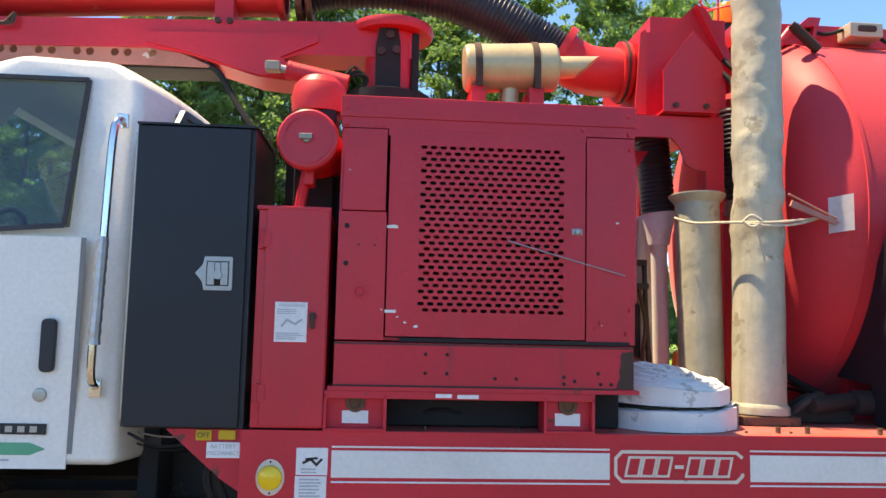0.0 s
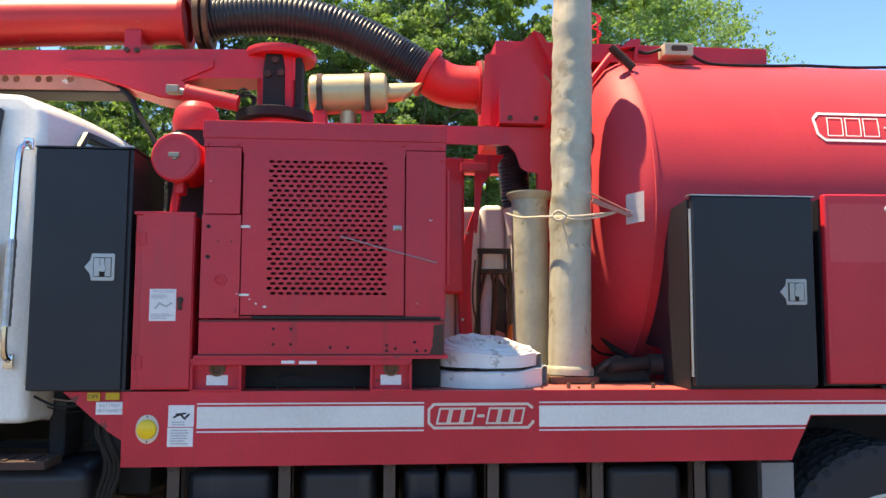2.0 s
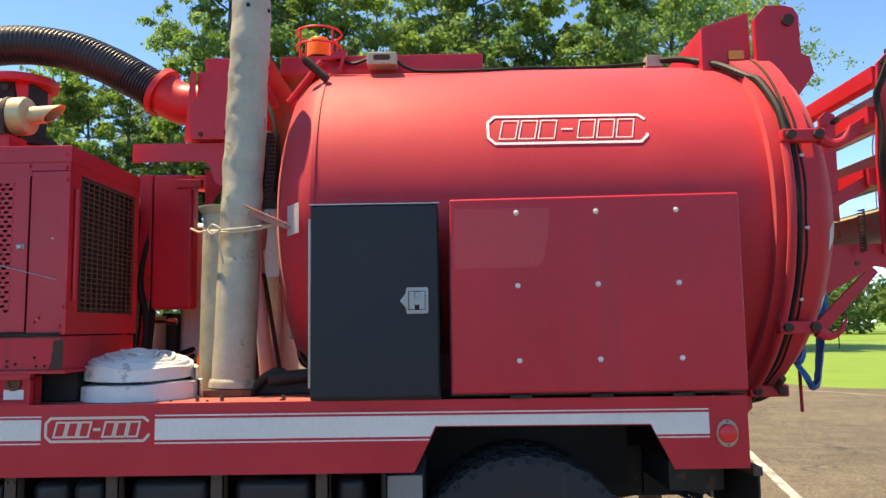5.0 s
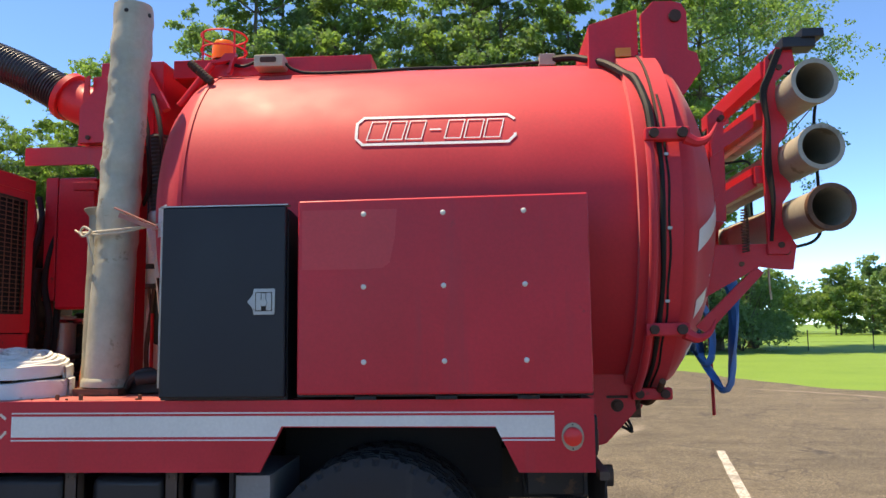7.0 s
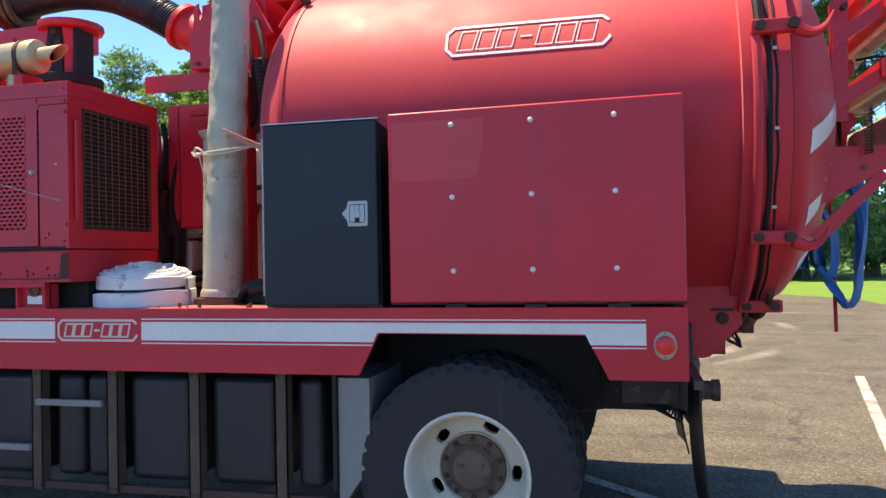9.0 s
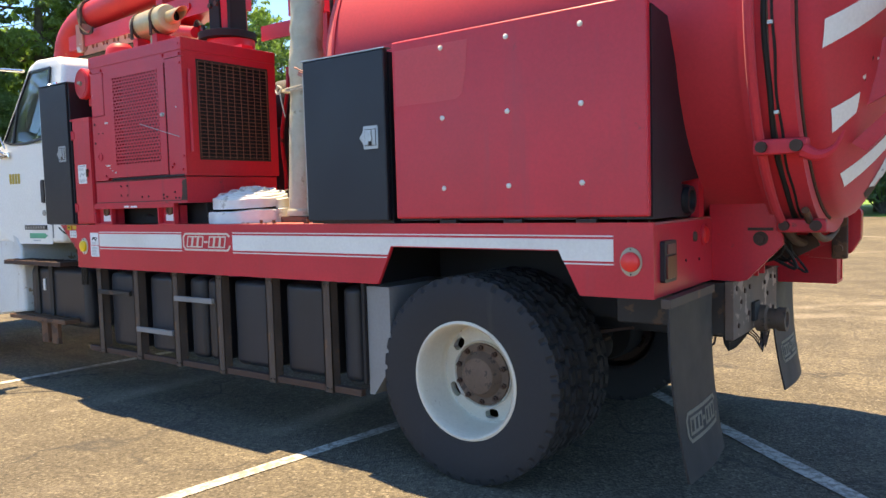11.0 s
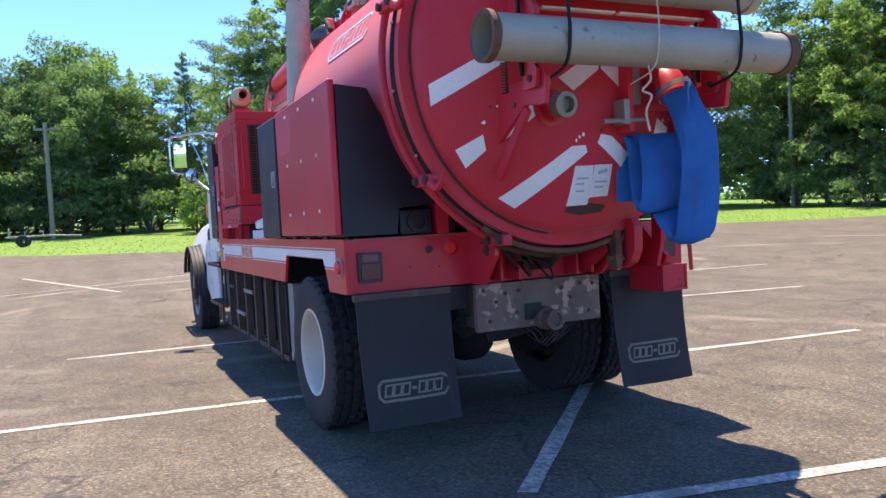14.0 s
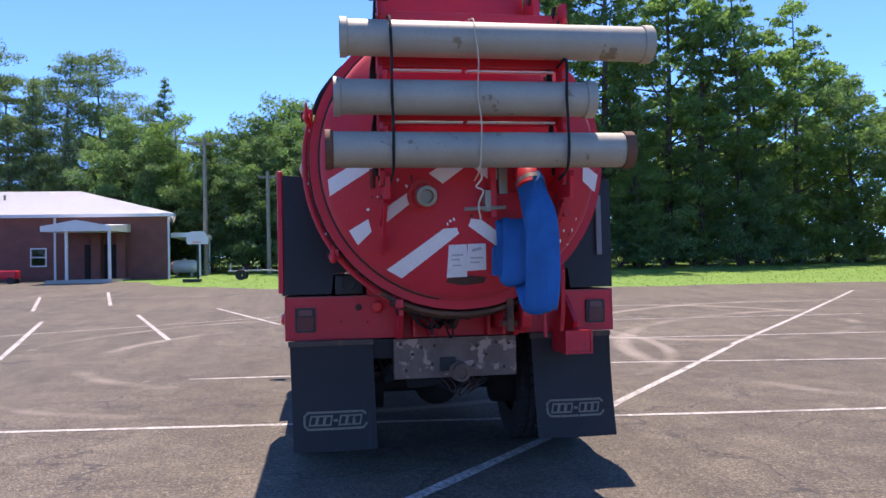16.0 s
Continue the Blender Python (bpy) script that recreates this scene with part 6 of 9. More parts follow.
def slot(cx, cz, w, h, n=4):
    out = []
    for s, a0 in ((1, -90), (-1, 90)):
        for k in range(n + 1):
            t = radians(a0 + 180 * k / n)
            out.append((cx + s * (w - h) / 2 + h / 2 * math.cos(t), cz + h / 2 * math.sin(t)))
    return out


for r in range(rows_n):
    z0 = HZ0 + r * pz_
    off = 0.0 if r % 2 else px_ / 2
    for c in range(cols_n):
        x0 = HX0 + off + c * px_
        x1, z1, cx, cz = x0 + px_, z0 + pz_, x0 + px_ / 2, z0 + pz_ / 2
        outer = [(x1 - px_ * 0.3, z0), (x1, z0), (x1, cz), (x1, z1), (x1 - px_ * 0.3, z1), (x0 + px_ * 0.3, z1), (x0, z1), (x0, cz), (x0, z0), (x0 + px_ * 0.3, z0)]
        holed(bm, outer, slot(cx, cz, 0.0255, 0.0135), lambda p: (p[0], YD, p[1]))
    e0, e1 = (HX0, HX0 + off) if off else (HX1 - px_ / 2, HX1)
    bm.faces.new([bm.verts.new((x, YD, z)) for x, z in ((e0, z0), (e1, z0), (e1, z0 + pz_), (e0, z0 + pz_))])
for x0, x1, z0, z1 in ((-4.172, HX0, 1.684, 2.440), (HX1, -3.423, 1.684, 2.440), (HX0, HX1, 1.684, HZ0), (HX0, HX1, HZ1, 2.440)):
    bm.faces.new([bm.verts.new((x, YD, z)) for x, z in ((x0, z0), (x1, z0), (x1, z1), (x0, z1))])
bmesh.ops.recalc_face_normals(bm, faces=bm.faces[:])
bmesh.ops.solidify(bm, geom=bm.faces[:], thickness=0.003)
edoor = part("perforated_door", bm, red_paint, engine, "red door with rows of small slot holes", flat=True)
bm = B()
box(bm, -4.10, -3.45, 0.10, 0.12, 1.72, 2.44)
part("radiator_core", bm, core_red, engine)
studs("cooling_pipe", core_black, engine, [(-4.08, 0.07, 1.76 + 0.047 * i) for i in range(14)], (1, 0, 0), 0.012, 0.61, 6)
bm = B()
lathe(bm, [(0, 0.0), (0, 0.014), (0.012, 0.014), (0.018, 0.008), (0.018, 0)], (-3.455, -0.006, 2.092), (0, -1, 0), 12)
box(bm, -3.475, -3.435, -0.012, -0.006, 2.080, 2.104, 0.002)
part("door_latch", bm, zinc, edoor)
bm = B()
for z in (1.775, 2.09):
    box(bm, -4.178, -4.135, -0.009, -0.006, z - 0.005, z + 0.006)
part("chipped_hinge", bm, stripe_white, edoor, "hinge with paint chipped to white")
# Near-black strip painted in as the shade of the door's lower gap.
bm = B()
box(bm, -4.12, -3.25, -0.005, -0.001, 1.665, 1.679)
part("rubber_strip", bm, dark_void, engine, "near-black strip for the shaded gap under the door")
chips = random.Random(8)
for x, z, s in ((-4.15, 2.095, 0.016), (-4.10, 1.735, 0.013), (-4.06, 1.722, 0.017), (-4.13, 1.755, 0.009), (-4.19, 1.78, 0.010), (-3.30, 2.13, 0.014), (-3.36, 1.74, 0.008), (-4.32, 2.30, 0.008)):
    bm = B()
    prism(bm, [(x + 0.62 * s * chips.uniform(0.5, 1.3) * math.cos(a * 0.9), z + 0.30 * s * chips.uniform(0.4, 1.3) * math.sin(a * 0.9)) for a in range(7)], "y", -0.0125, -0.0085)
    part("paint_chip", bm, stripe_white, engine, "pale chip in the paint")
bm = B()
sweep(bm, curve_pts([(-3.72, -0.014, 2.05), (-3.5, -0.013, 1.99), (-3.27, -0.012, 1.93)], 5), 0.0028, 5)
part("loose_wire", bm, zinc, engine, "thin loose wire across the door")
studs("rivet", red_worn, engine, [(x, -0.012, z) for x, z in ((-4.34, 2.54), (-4.34, 2.48), (-3.25, 2.55), (-3.25, 2.48), (-3.245, 2.42), (-3.245, 1.80), (-4.20, 2.48), (-3.43, 2.49), (-4.20, 1.70), (-3.26, 1.71), (-3.38, 1.73), (-3.36, 1.75))], (0, 1, 0), 0.009, 0.012)
bm = B()
lathe(bm, [(0, 0.033), (0.006, 0.033), (0.007, 0.018), (0.002, 0.016), (0.002, 0)], (-4.27, -0.001, 1.845), (0, -1, 0), 20)
part("plug", bm, red_worn, engine)
studs("hole", dark_void, engine, [(-4.325, -0.004, 2.09), (-4.325, -0.004, 1.95)], (0, 1, 0), 0.010, 0.004)
studs("hole", dark_void, engine, [(-4.28, -0.004, 2.02), (-4.22, -0.004, 2.02)], (0, 1, 0), 0.004, 0.004)
bm = B()
box(bm, EX1 - 0.05, EX1 - 0.03, 0.10, 0.76, 1.76, 2.47)
part("radiator", bm, core_black, engine, "black radiator behind a wire guard")
bm = B()
for y0, y1, z0, z1 in ((0.112, 0.122, 1.776, 2.458), (0.732, 0.742, 1.776, 2.458), (0.112, 0.742, 1.776, 1.786), (0.112, 0.742, 2.448, 2.458)):
    box(bm, EX1 + 0.0005, EX1 + 0.006, y0, y1, z0, z1)
guard = part("wire_guard", bm, rust_dark, engine, "rusty wire mesh guard")
bm = B()
cyl(bm, (0, 0, -0.333), (0, 0, 0.333), 0.0034, 5)
up_me = finish("guard_wire", bm, guard_rust)
bm = B()
cyl(bm, (0, -0.308, 0), (0, 0.308, 0), 0.0030, 5)
across_me = finish("guard_wire", bm, guard_rust)
for k in range(11):
    same("guard_wire", up_me, guard, pose(EX1 + 0.002, 0.127 + 0.0602 * k, 2.118))
for k in range(26):
    same("guard_wire", across_me, guard, pose(EX1 + 0.0085, 0.428, 1.798 + 0.0257 * k))
bm = B()
cyl(bm, (EX1 + 0.012, 0.05, 1.83), (EX1 + 0.012, 0.05, 2.38), 0.012, 8)
part("hinge_rod", bm, red_paint, engine)
# skid under the enclosure
bm = B()
box(bm, -4.358, -3.232, 0.0, 0.80, 1.497, 1.662, 0.006)
box(bm, -4.375, -3.215, -0.012, 0.82, 1.484, 1.499)
skid = part("engine_skid", bm, red_worn, truck, "scuffed red skid beam under the engine box")
bm = B()
prism(bm, [(-3.300, 1.503), (-3.234, 1.503), (-3.234, 1.640), (-3.243, 1.648), (-3.258, 1.640), (-3.276, 1.642), (-3.284, 1.622), (-3.281, 1.596), (-3.288, 1.570), (-3.285, 1.545), (-3.296, 1.524)], "y", -0.0022, 0.0)
for x0, x1, z0, z1 in ((-4.36, -3.30, 1.4995, 1.5055), (-4.36, -3.236, 1.652, 1.658)):
    box(bm, x0, x1, -0.0018, 0.0, z0, z1)
part("rust_patch", bm, rust_dark, skid)
studs("bolt_hole", dark_void, skid, [(x, -0.004, z) for x, z in ((-4.02, 1.62), (-3.94, 1.62), (-4.02, 1.55), (-3.94, 1.55), (-3.76, 1.535), (-3.68, 1.535), (-3.5, 1.545), (-3.5, 1.52), (-3.46, 1.53), (-3.37, 1.56), (-3.36, 1.52), (-3.32, 1.52))], (0, 1, 0), 0.007, 0.004)
for x0, x1 in ((-4.388, -4.158), (-3.575, -3.382)):
    bm = B()
    for a, b, c, d in ((x0, x1, 1.337, 1.347), (x0, x0 + 0.012, 1.347, 1.47), (x1 - 0.012, x1, 1.347, 1.47)):
        box(bm, a, b, -0.008, 0.10, c, d, 0.003)
    box(bm, x0, x1, 0.03, 0.04, 1.347, 1.47)
    foot = part("skid_foot", bm, red_worn, skid, "red bracket foot with an isolator mount")
    bm = B()
    xc = (x0 + x1) / 2 + 0.0
    lathe(bm, [(0, 0.036), (0.012, 0.036), (0.014, 0.022), (0.006, 0.020), (0.006, 0.0)], (xc, 0.03, 1.438), (0, -1, 0), 20)
    part("isolator", bm, rust, foot)
    bm = B()
    box(bm, xc - 0.048, xc + 0.048, 0.0265, 0.03, 1.362, 1.408)
    part("label", bm, paper, foot, "blank white label")
bm = B()
box(bm, -4.388, -3.382, -0.008, 0.03, 1.455, 1.484, 0.003)
part("skid_rail", bm, red_worn, skid)
bm = B()
box(bm, -3.98, -3.92, -0.0105, -0.008, 1.462, 1.476)
box(bm, -3.90, -3.82, -0.0105, -0.008, 1.460, 1.474)
part("small_tag", bm, paper, skid)
for k in range(6):
    bm = B()
    sweep(bm, curve_pts([(-4.1 + 0.06 * k, 0.2, 1.36), (-3.95, 0.16 + 0.04 * k, 1.40 + 0.01 * k), (-3.75 + 0.03 * k, 0.2, 1.37), (-3.6, 0.25, 1.42)], 5), 0.012, 6)
    part("cable", bm, wire_mat, skid)
# Near-black block added as the shade beneath the engine skid.
bm = B()
box(bm, -4.39, -3.24, 0.16, 0.80, 1.337, 1.482, 0.01)
part("under_tray", bm, dark_void, skid)

# muffler on top of the enclosure
M0, MD = Vector((-3.888, 0.14, 2.762)), Vector((1, -0.03, 0.045)).normalized()
bm = B()
lathe(bm, [(0, 0.0), (0, 0.078), (0.008, 0.092), (0.02, 0.097), (0.36, 0.097), (0.372, 0.092), (0.38, 0.078), (0.38, 0.0)], M0, MD, 32)
cyl(bm, (-3.70, 0.14, 2.59), (-3.70, 0.14, 2.69), 0.04, 18)
muffler = part("muffler", bm, muffler_mat, truck, "tan cylindrical muffler with dark straps on the engine box")
for h in (0.055, 0.285):
    c = M0 + MD * h
    bm = B()
    lathe(bm, [(-0.013, 0.098), (-0.013, 0.1025), (0.013, 0.1025), (0.013, 0.098)], c, MD, 32, closed=True)
    box(bm, c.x - 0.012, c.x + 0.012, 0.030, 0.040, 2.66, c.z)
    part("strap", bm, rust_dark, muffler)
    bm = B()
    box(bm, c.x - 0.03, c.x + 0.03, 0.06, 0.22, 2.59, 2.672, 0.004)
    part("strap_foot", bm, red_worn, muffler)
bm = B()
T0, TD = M0 + MD * 0.375, Vector((1, -0.05, 0.07)).normalized()
lathe(bm, [(0, 0.046), (0.10, 0.046), (0.10, 0.041), (0.0, 0.041)], T0, TD, 22, closed=True)
for v in bm.verts:                           # slash-cut mouth
    if (v.co - T0).dot(TD) > 0.05:
        v.co.x += 0.055 * (v.co.z - T0.z) / 0.046 + 0.02
part("tail_pipe", bm, muffler_mat, muffler)
# Near-black disc set inside the pipe's mouth.
bm = B()
lathe(bm, [(0.06, 0.040), (0.03, 0.040), (0.03, 0.0)], T0, TD, 20)
part("soot", bm, dark_void, muffler)
bm = B()
box(bm, -3.57, -3.45, 0.70, 0.81, 2.592, 2.672, 0.004)
part("bracket_box", bm, red_paint, engine)

# air cleaner
bm = B()
lathe(bm, [(-0.02, 0.0), (-0.02, 0.108), (-0.012, 0.116), (0.02, 0.118), (0.02, 0.108), (0.30, 0.108), (0.30, 0.0)], (-4.485, 0.02, 2.415), (0.10, 1, 0), 36)
lathe(bm, [(-0.024, 0.085), (-0.024, 0.095), (-0.016, 0.095)], (-4.485, 0.02, 2.415), (0.10, 1, 0), 36)
cleaner = part("air_cleaner", bm, red_paint, truck, "round red air cleaner with a wing nut")
bm = B()
lathe(bm, [(-0.03, 0.0), (-0.03, 0.014), (-0.018, 0.018)], (-4.485, 0.02, 2.415), (0.10, 1, 0), 14)
box(bm, -4.515, -4.465, -0.018, -0.008, 2.410, 2.432, 0.004)
part("wing_nut", bm, brass, cleaner)
bm = B()
lathe(bm, [(2.50, 0.085), (2.60, 0.085), (2.60, 0.112), (2.66, 0.118), (2.72, 0.105), (2.755, 0.07), (2.765, 0.0)], (-4.478, 0.34, 0), (0, 0, 1), 30)
part("precleaner_dome", bm, red_orange, cleaner, "domed sun-bleached intake cap")
bm = B()
sweep(bm, curve_pts([(-4.49, 0.10, 2.32), (-4.51, 0.12, 2.22), (-4.52, 0.13, 2.10), (-4.50, 0.16, 1.95)], 5), 0.022, 8)
box(bm, -4.50, -4.46, 0.06, 0.14, 2.25, 2.31, 0.008)
part("intake_pipe", bm, red_worn, cleaner)
# Near-black filler, so the gap beside the cabinet stays dark.
bm = B()
box(bm, -4.60, -4.36, 0.30, 0.9, 1.36, 2.50)
part("engine_block", bm, dark_void, engine)
# Coloured near-black along with the filler.
bm = B()
box(bm, -4.56, -4.40, 0.24, 0.32, 1.9, 2.6, 0.01)
sweep(bm, curve_pts([(-4.63, 0.7, 2.5), (-4.57, 0.6, 2.46), (-4.55, 0.5, 2.3), (-4.58, 0.4, 2.0)], 5), 0.04, 10)
part("engine_bracket", bm, dark_void, engine)

# narrow red cabinet and the black box behind the cab
bm = B()
box(bm, -4.650, -4.386, 0.0, 0.42, 1.345, 2.140, 0.004)
cab2 = part("control_cabinet", bm, red_paint, truck, "narrow red control cabinet with a warning sheet")
bm = B()
box(bm, -4.618, -4.390, -0.012, 0.0, 1.352, 2.146, 0.004)
box(bm, -4.656, -4.384, -0.014, 0.02, 2.140, 2.155, 0.003)
cdoor = part("cabinet_door", bm, red_paint, cab2)
for z in (1.47, 2.03):
    bm = B()
    cyl(bm, (-4.634, -0.012, z - 0.035), (-4.634, -0.012, z + 0.035), 0.010, 10)
    box(bm, -4.645, -4.60, -0.017, -0.008, z - 0.03, z + 0.03)
    part("hinge", bm, red_worn, cdoor)
bm = B()
box(bm, -4.575, -4.458, -0.0145, -0.012, 1.655, 1.800)
sheet = part("warning_sheet", bm, paper, cdoor, "white printed warning sheet")
words("warning_heading", "WARNING", 0.020, pose(-4.514, -0.0150, 1.788) @ SIDE, print_grey, sheet)
plain_bars("print", sheet, print_grey, -4.568, -4.466, 1.662, 1.690, -0.0145, 4)
plain_bars("print", sheet, print_grey, -4.568, -4.466, 1.755, 1.776, -0.0145, 3)
bm = B()
strip(bm, [(-4.55, 1.71), (-4.53, 1.735), (-4.50, 1.72), (-4.475, 1.738)], 0.008, "y", -0.0157, -0.0145)
part("pictogram", bm, print_grey, sheet)
bm = B()
box(bm, -4.448, -4.430, -0.026, -0.012, 1.705, 1.765, 0.004)
cyl(bm, (-4.438, -0.02, 1.75), (-4.438, -0.012, 1.75), 0.014, 12)
part("door_handle", bm, rust_dark, cdoor)
bm = B()
box(bm, -5.095, -4.672, 0.0, 0.50, 1.340, 2.442, 0.004)
bb1 = part("battery_box", bm, black_coat, truck, "tall black steel box behind the cab")
bm = B()
box(bm, -5.100, -4.690, -0.016, 0.0, 1.345, 2.438, 0.004)
bdoor = part("box_door", bm, black_coat, bb1)
bm = B()
box(bm, -5.104, -4.664, -0.018, 0.50, 2.4425, 2.450)
part("drip_edge", bm, black_coat, bb1)
bm = B()
cyl(bm, (-5.100, -0.010, 1.37), (-5.100, -0.010, 2.41), 0.006, 8)
part("piano_hinge", bm, zinc, bb1)
paddle_latch(-4.790, 1.897, -0.016, bdoor)
bm = B()
prism(bm, [(-4.95, 1.335), (-4.66, 1.335), (-4.66, 1.10), (-4.75, 1.16)], "y", 0.02, 0.05)
tri_plate = part("switch_bracket", bm, red_worn, truck, "red bracket plate with battery switch labels")
bm = B()
box(bm, -4.84, -4.785, 0.012, 0.0195, 1.296, 1.332)
lab = part("off_label", bm, print_yellow, tri_plate, "yellow OFF label")
words("off_text", "OFF", 0.026, pose(-4.813, 0.0112, 1.314) @ SIDE, print_black, lab)
bm = B()
box(bm, -4.76, -4.70, 0.012, 0.0195, 1.300, 1.332)
part("yellow_label", bm, print_yellow, tri_plate)
bm = B()
box(bm, -4.80, -4.682, 0.010, 0.0195, 1.235, 1.290)
lab = part("battery_label", bm, paper, tri_plate, "white BATTERY DISCONNECT label")
words("battery_text", "BATTERY", 0.022, pose(-4.741, 0.0092, 1.275) @ SIDE, print_grey, lab)
words("disconnect_text", "DISCONNECT", 0.018, pose(-4.741, 0.0092, 1.251) @ SIDE, print_grey, lab)
bm = B()
for k, (x, c) in enumerate(((-4.78, 0), (-4.74, 1), (-4.72, 1), (-4.76, 0))):
    sweep(bm, curve_pts([(x, 0.05, 1.24), (x - 0.02 - 0.01 * k, 0.06, 1.15), (x + 0.01, 0.08, 1.0), (x - 0.03, 0.10, 0.85)], 5), 0.011, 7)
sweep(bm, curve_pts([(-5.10, 0.08, 1.31), (-5.0, 0.08, 1.265), (-4.9, 0.08, 1.27), (-4.82, 0.05, 1.30)], 5), 0.006, 5)
part("battery_cable", bm, wire_mat, tri_plate)

# hydraulic tank, water tank and clutter between engine and debris tank
bm = B()
box(bm, -3.275, -3.017, 1.14, 1.26, 1.815, 2.675, 0.02, 3)
part("hydraulic_tank", bm, red_paint, truck, "upright red hydraulic tank")
bm = B()
box(bm, -3.37, -3.285, 1.16, 1.70, 1.87, 2.68, 0.01)
part("cooler_duct", bm, red_worn, truck, "narrow red duct beside the hydraulic tank")
bm = B()
cyl(bm, (-3.36, 1.30, 1.74), (-3.20, 1.30, 1.74), 0.012, 10)
cyl(bm, (-3.22, 1.30, 1.74), (-3.16, 1.30, 1.74), 0.020, 10)
part("hose_fitting", bm, chrome, truck)
bm = B()
prism(bm, [(-2.95, 2.70), (-2.76, 2.70), (-2.90, 2.50), (-2.935, 2.2), (-2.95, 2.2)], "y", 1.17, 1.185)
part("tank_stay", bm, red_worn, truck)
# Black block added to stop far light showing between engine and tank.
bm = B()
box(bm, -3.18, -2.72, 1.66, 2.20, 1.337, 1.80, 0.03, 3)
clutter_body = part("hydraulic_pump", bm, black_steel, truck, "black clutter block added to block far light across the deck")
for y, z in ((1.72, 1.88), (1.98, 1.86)):
    bm = B()
    cyl(bm, (-3.12, y, z), (-2.78, y, z), 0.085, 18)
    part("pump_housing", bm, rust_dark, clutter_body)
for k in range(3):
    bm = B()
    a, b = random.uniform(-0.06, 0.06), random.uniform(-0.05, 0.05)
    sweep(bm, curve_pts([(-3.235, 0.72 + 0.03 * k, 1.40 + 0.03 * k), (-3.19 + a * 0.5, 0.80 + 0.04 * k, 1.44 + 0.04 * k + b), (-3.17, 0.95 + 0.04 * k, 1.44 + 0.03 * k), (-3.18 + a, 1.20, 1.40 + 0.05 * k), (-3.10, 1.70, 1.50 + 0.04 * k)], 6), 0.012 + 0.003 * (k % 3), 7)
    part("pump_hose", bm, wire_mat, clutter_body, "black hydraulic hose between engine and clutter block")
# Block, drum and hoses added as dark backing for the see-through gap.
bm = B()
box(bm, -3.95, -3.46, 1.25, 1.72, 1.337, 2.10, 0.03, 3)
lathe(bm, [(0, 0.0), (0, 0.20), (0.03, 0.23), (0.38, 0.23), (0.42, 0.19), (0.42, 0.0)], (-3.88, 1.50, 2.30), (1, 0, 0), 28)
blower = part("blower", bm, black_steel, truck, "black block and drum added as filler behind the engine box")
bm = B()
lathe(bm, [(0, 0.10), (0, 0.13), (0.04, 0.13), (0.04, 0.06), (0.10, 0.06), (0.10, 0.0)], (-3.46, 1.50, 2.30), (1, 0, 0), 22)
part("drive_pulley", bm, rust_dark, blower)
for k in range(7):
    bm = B()
    x, y = -3.42 + 0.05 * (k % 3), 1.02 + 0.09 * (k // 2)
    sweep(bm, curve_pts([(x, y, 1.36), (x + 0.03, y + 0.02, 1.62 + 0.05 * k), (x - 0.03, y + 0.05, 2.0), (x + 0.02, y + 0.08, 2.35), (x - 0.05, y + 0.16, 2.55)], 5), 0.016 + 0.003 * (k % 3), 8)
    part("blower_hose", bm, wire_mat if k % 4 else red_worn, blower, "hose rising beside the added block")
for x0, x1, zt in ((-3.235, -3.034, 2.42), (-3.03, -2.864, 2.42), (-2.86, -2.694, 2.435), (-2.69, -2.53, 2.41)):
    bm = B()
    box(bm, x0, x1, 1.54, 2.15, 1.34, zt, 0.045, 4)
    part("water_tank", bm, white_plastic, truck, "white plastic water tank with rounded ribs")
bm = B()
box(bm, -3.345, -3.24, 1.50, 1.62, 1.337, 1.80, 0.02, 2)
part("filter_housing", bm, black_steel, truck, "black filter housing beside the white tank")
bm = B()                                     # curved red rim before the white tank
outer = [(-3.032 + 0.105 * ((z - 1.86) / 0.52) ** 2 * (1.0 if z > 1.86 else 0.35), z) for z in (1.345, 1.50, 1.65, 1.80, 1.95, 2.10, 2.22, 2.30, 2.37)]
inner = [(x + 0.082 - 0.055 * max(0.0, (z - 2.0) / 0.37), z) for x, z in outer]
prism(bm, outer + inner[::-1], "y", 1.37, 1.41, 0.004)
rim = part("reel_rim", bm, red_worn, truck, "curved red steel rim standing before the white tank")
studs("bolt", zinc, rim, [(-3.005, 1.37, 1.655), (-3.01, 1.37, 1.955), (-2.975, 1.37, 2.22)], (0, -1, 0), 0.010, 0.010)
bm = B()
prism(bm, [(-2.466, 1.985), (-2.392, 1.985), (-2.388, 2.27), (-2.462, 2.275)], "y", 0.812, 0.822, 0.002)
part("pale_panel", bm, white_plastic, truck, "pale plastic panel behind the tall pipe")
bm = B()
box(bm, -2.40, -2.33, 0.84, 0.90, 1.945, 2.005, 0.012)
part("faded_knob", bm, red_faded, truck, "small faded red cover")
bm = B()
cyl(bm, (-2.525, 1.0, 2.02), (-2.405, 1.0, 1.337), 0.013, 10)
part("slanted_stay", bm, rust_dark, truck, "dark slanted stay")
bm = B()
cyl(bm, (-2.60, 1.10, 1.337), (-2.60, 1.10, 1.78), 0.011, 10)
part("red_rod", bm, red_orange, truck)
bm = B()
box(bm, -2.342, -2.286, 0.90, 0.912, 1.62, 1.85, 0.002)
slotted = part("slotted_bracket", bm, zinc, truck, "grey bracket with square holes")
for z in (1.665, 1.735, 1.805):
    bm = B()
    box(bm, -2.328, -2.300, 0.8985, 0.9005, z - 0.016, z + 0.016)
    part("square_hole", bm, dark_void, slotted)
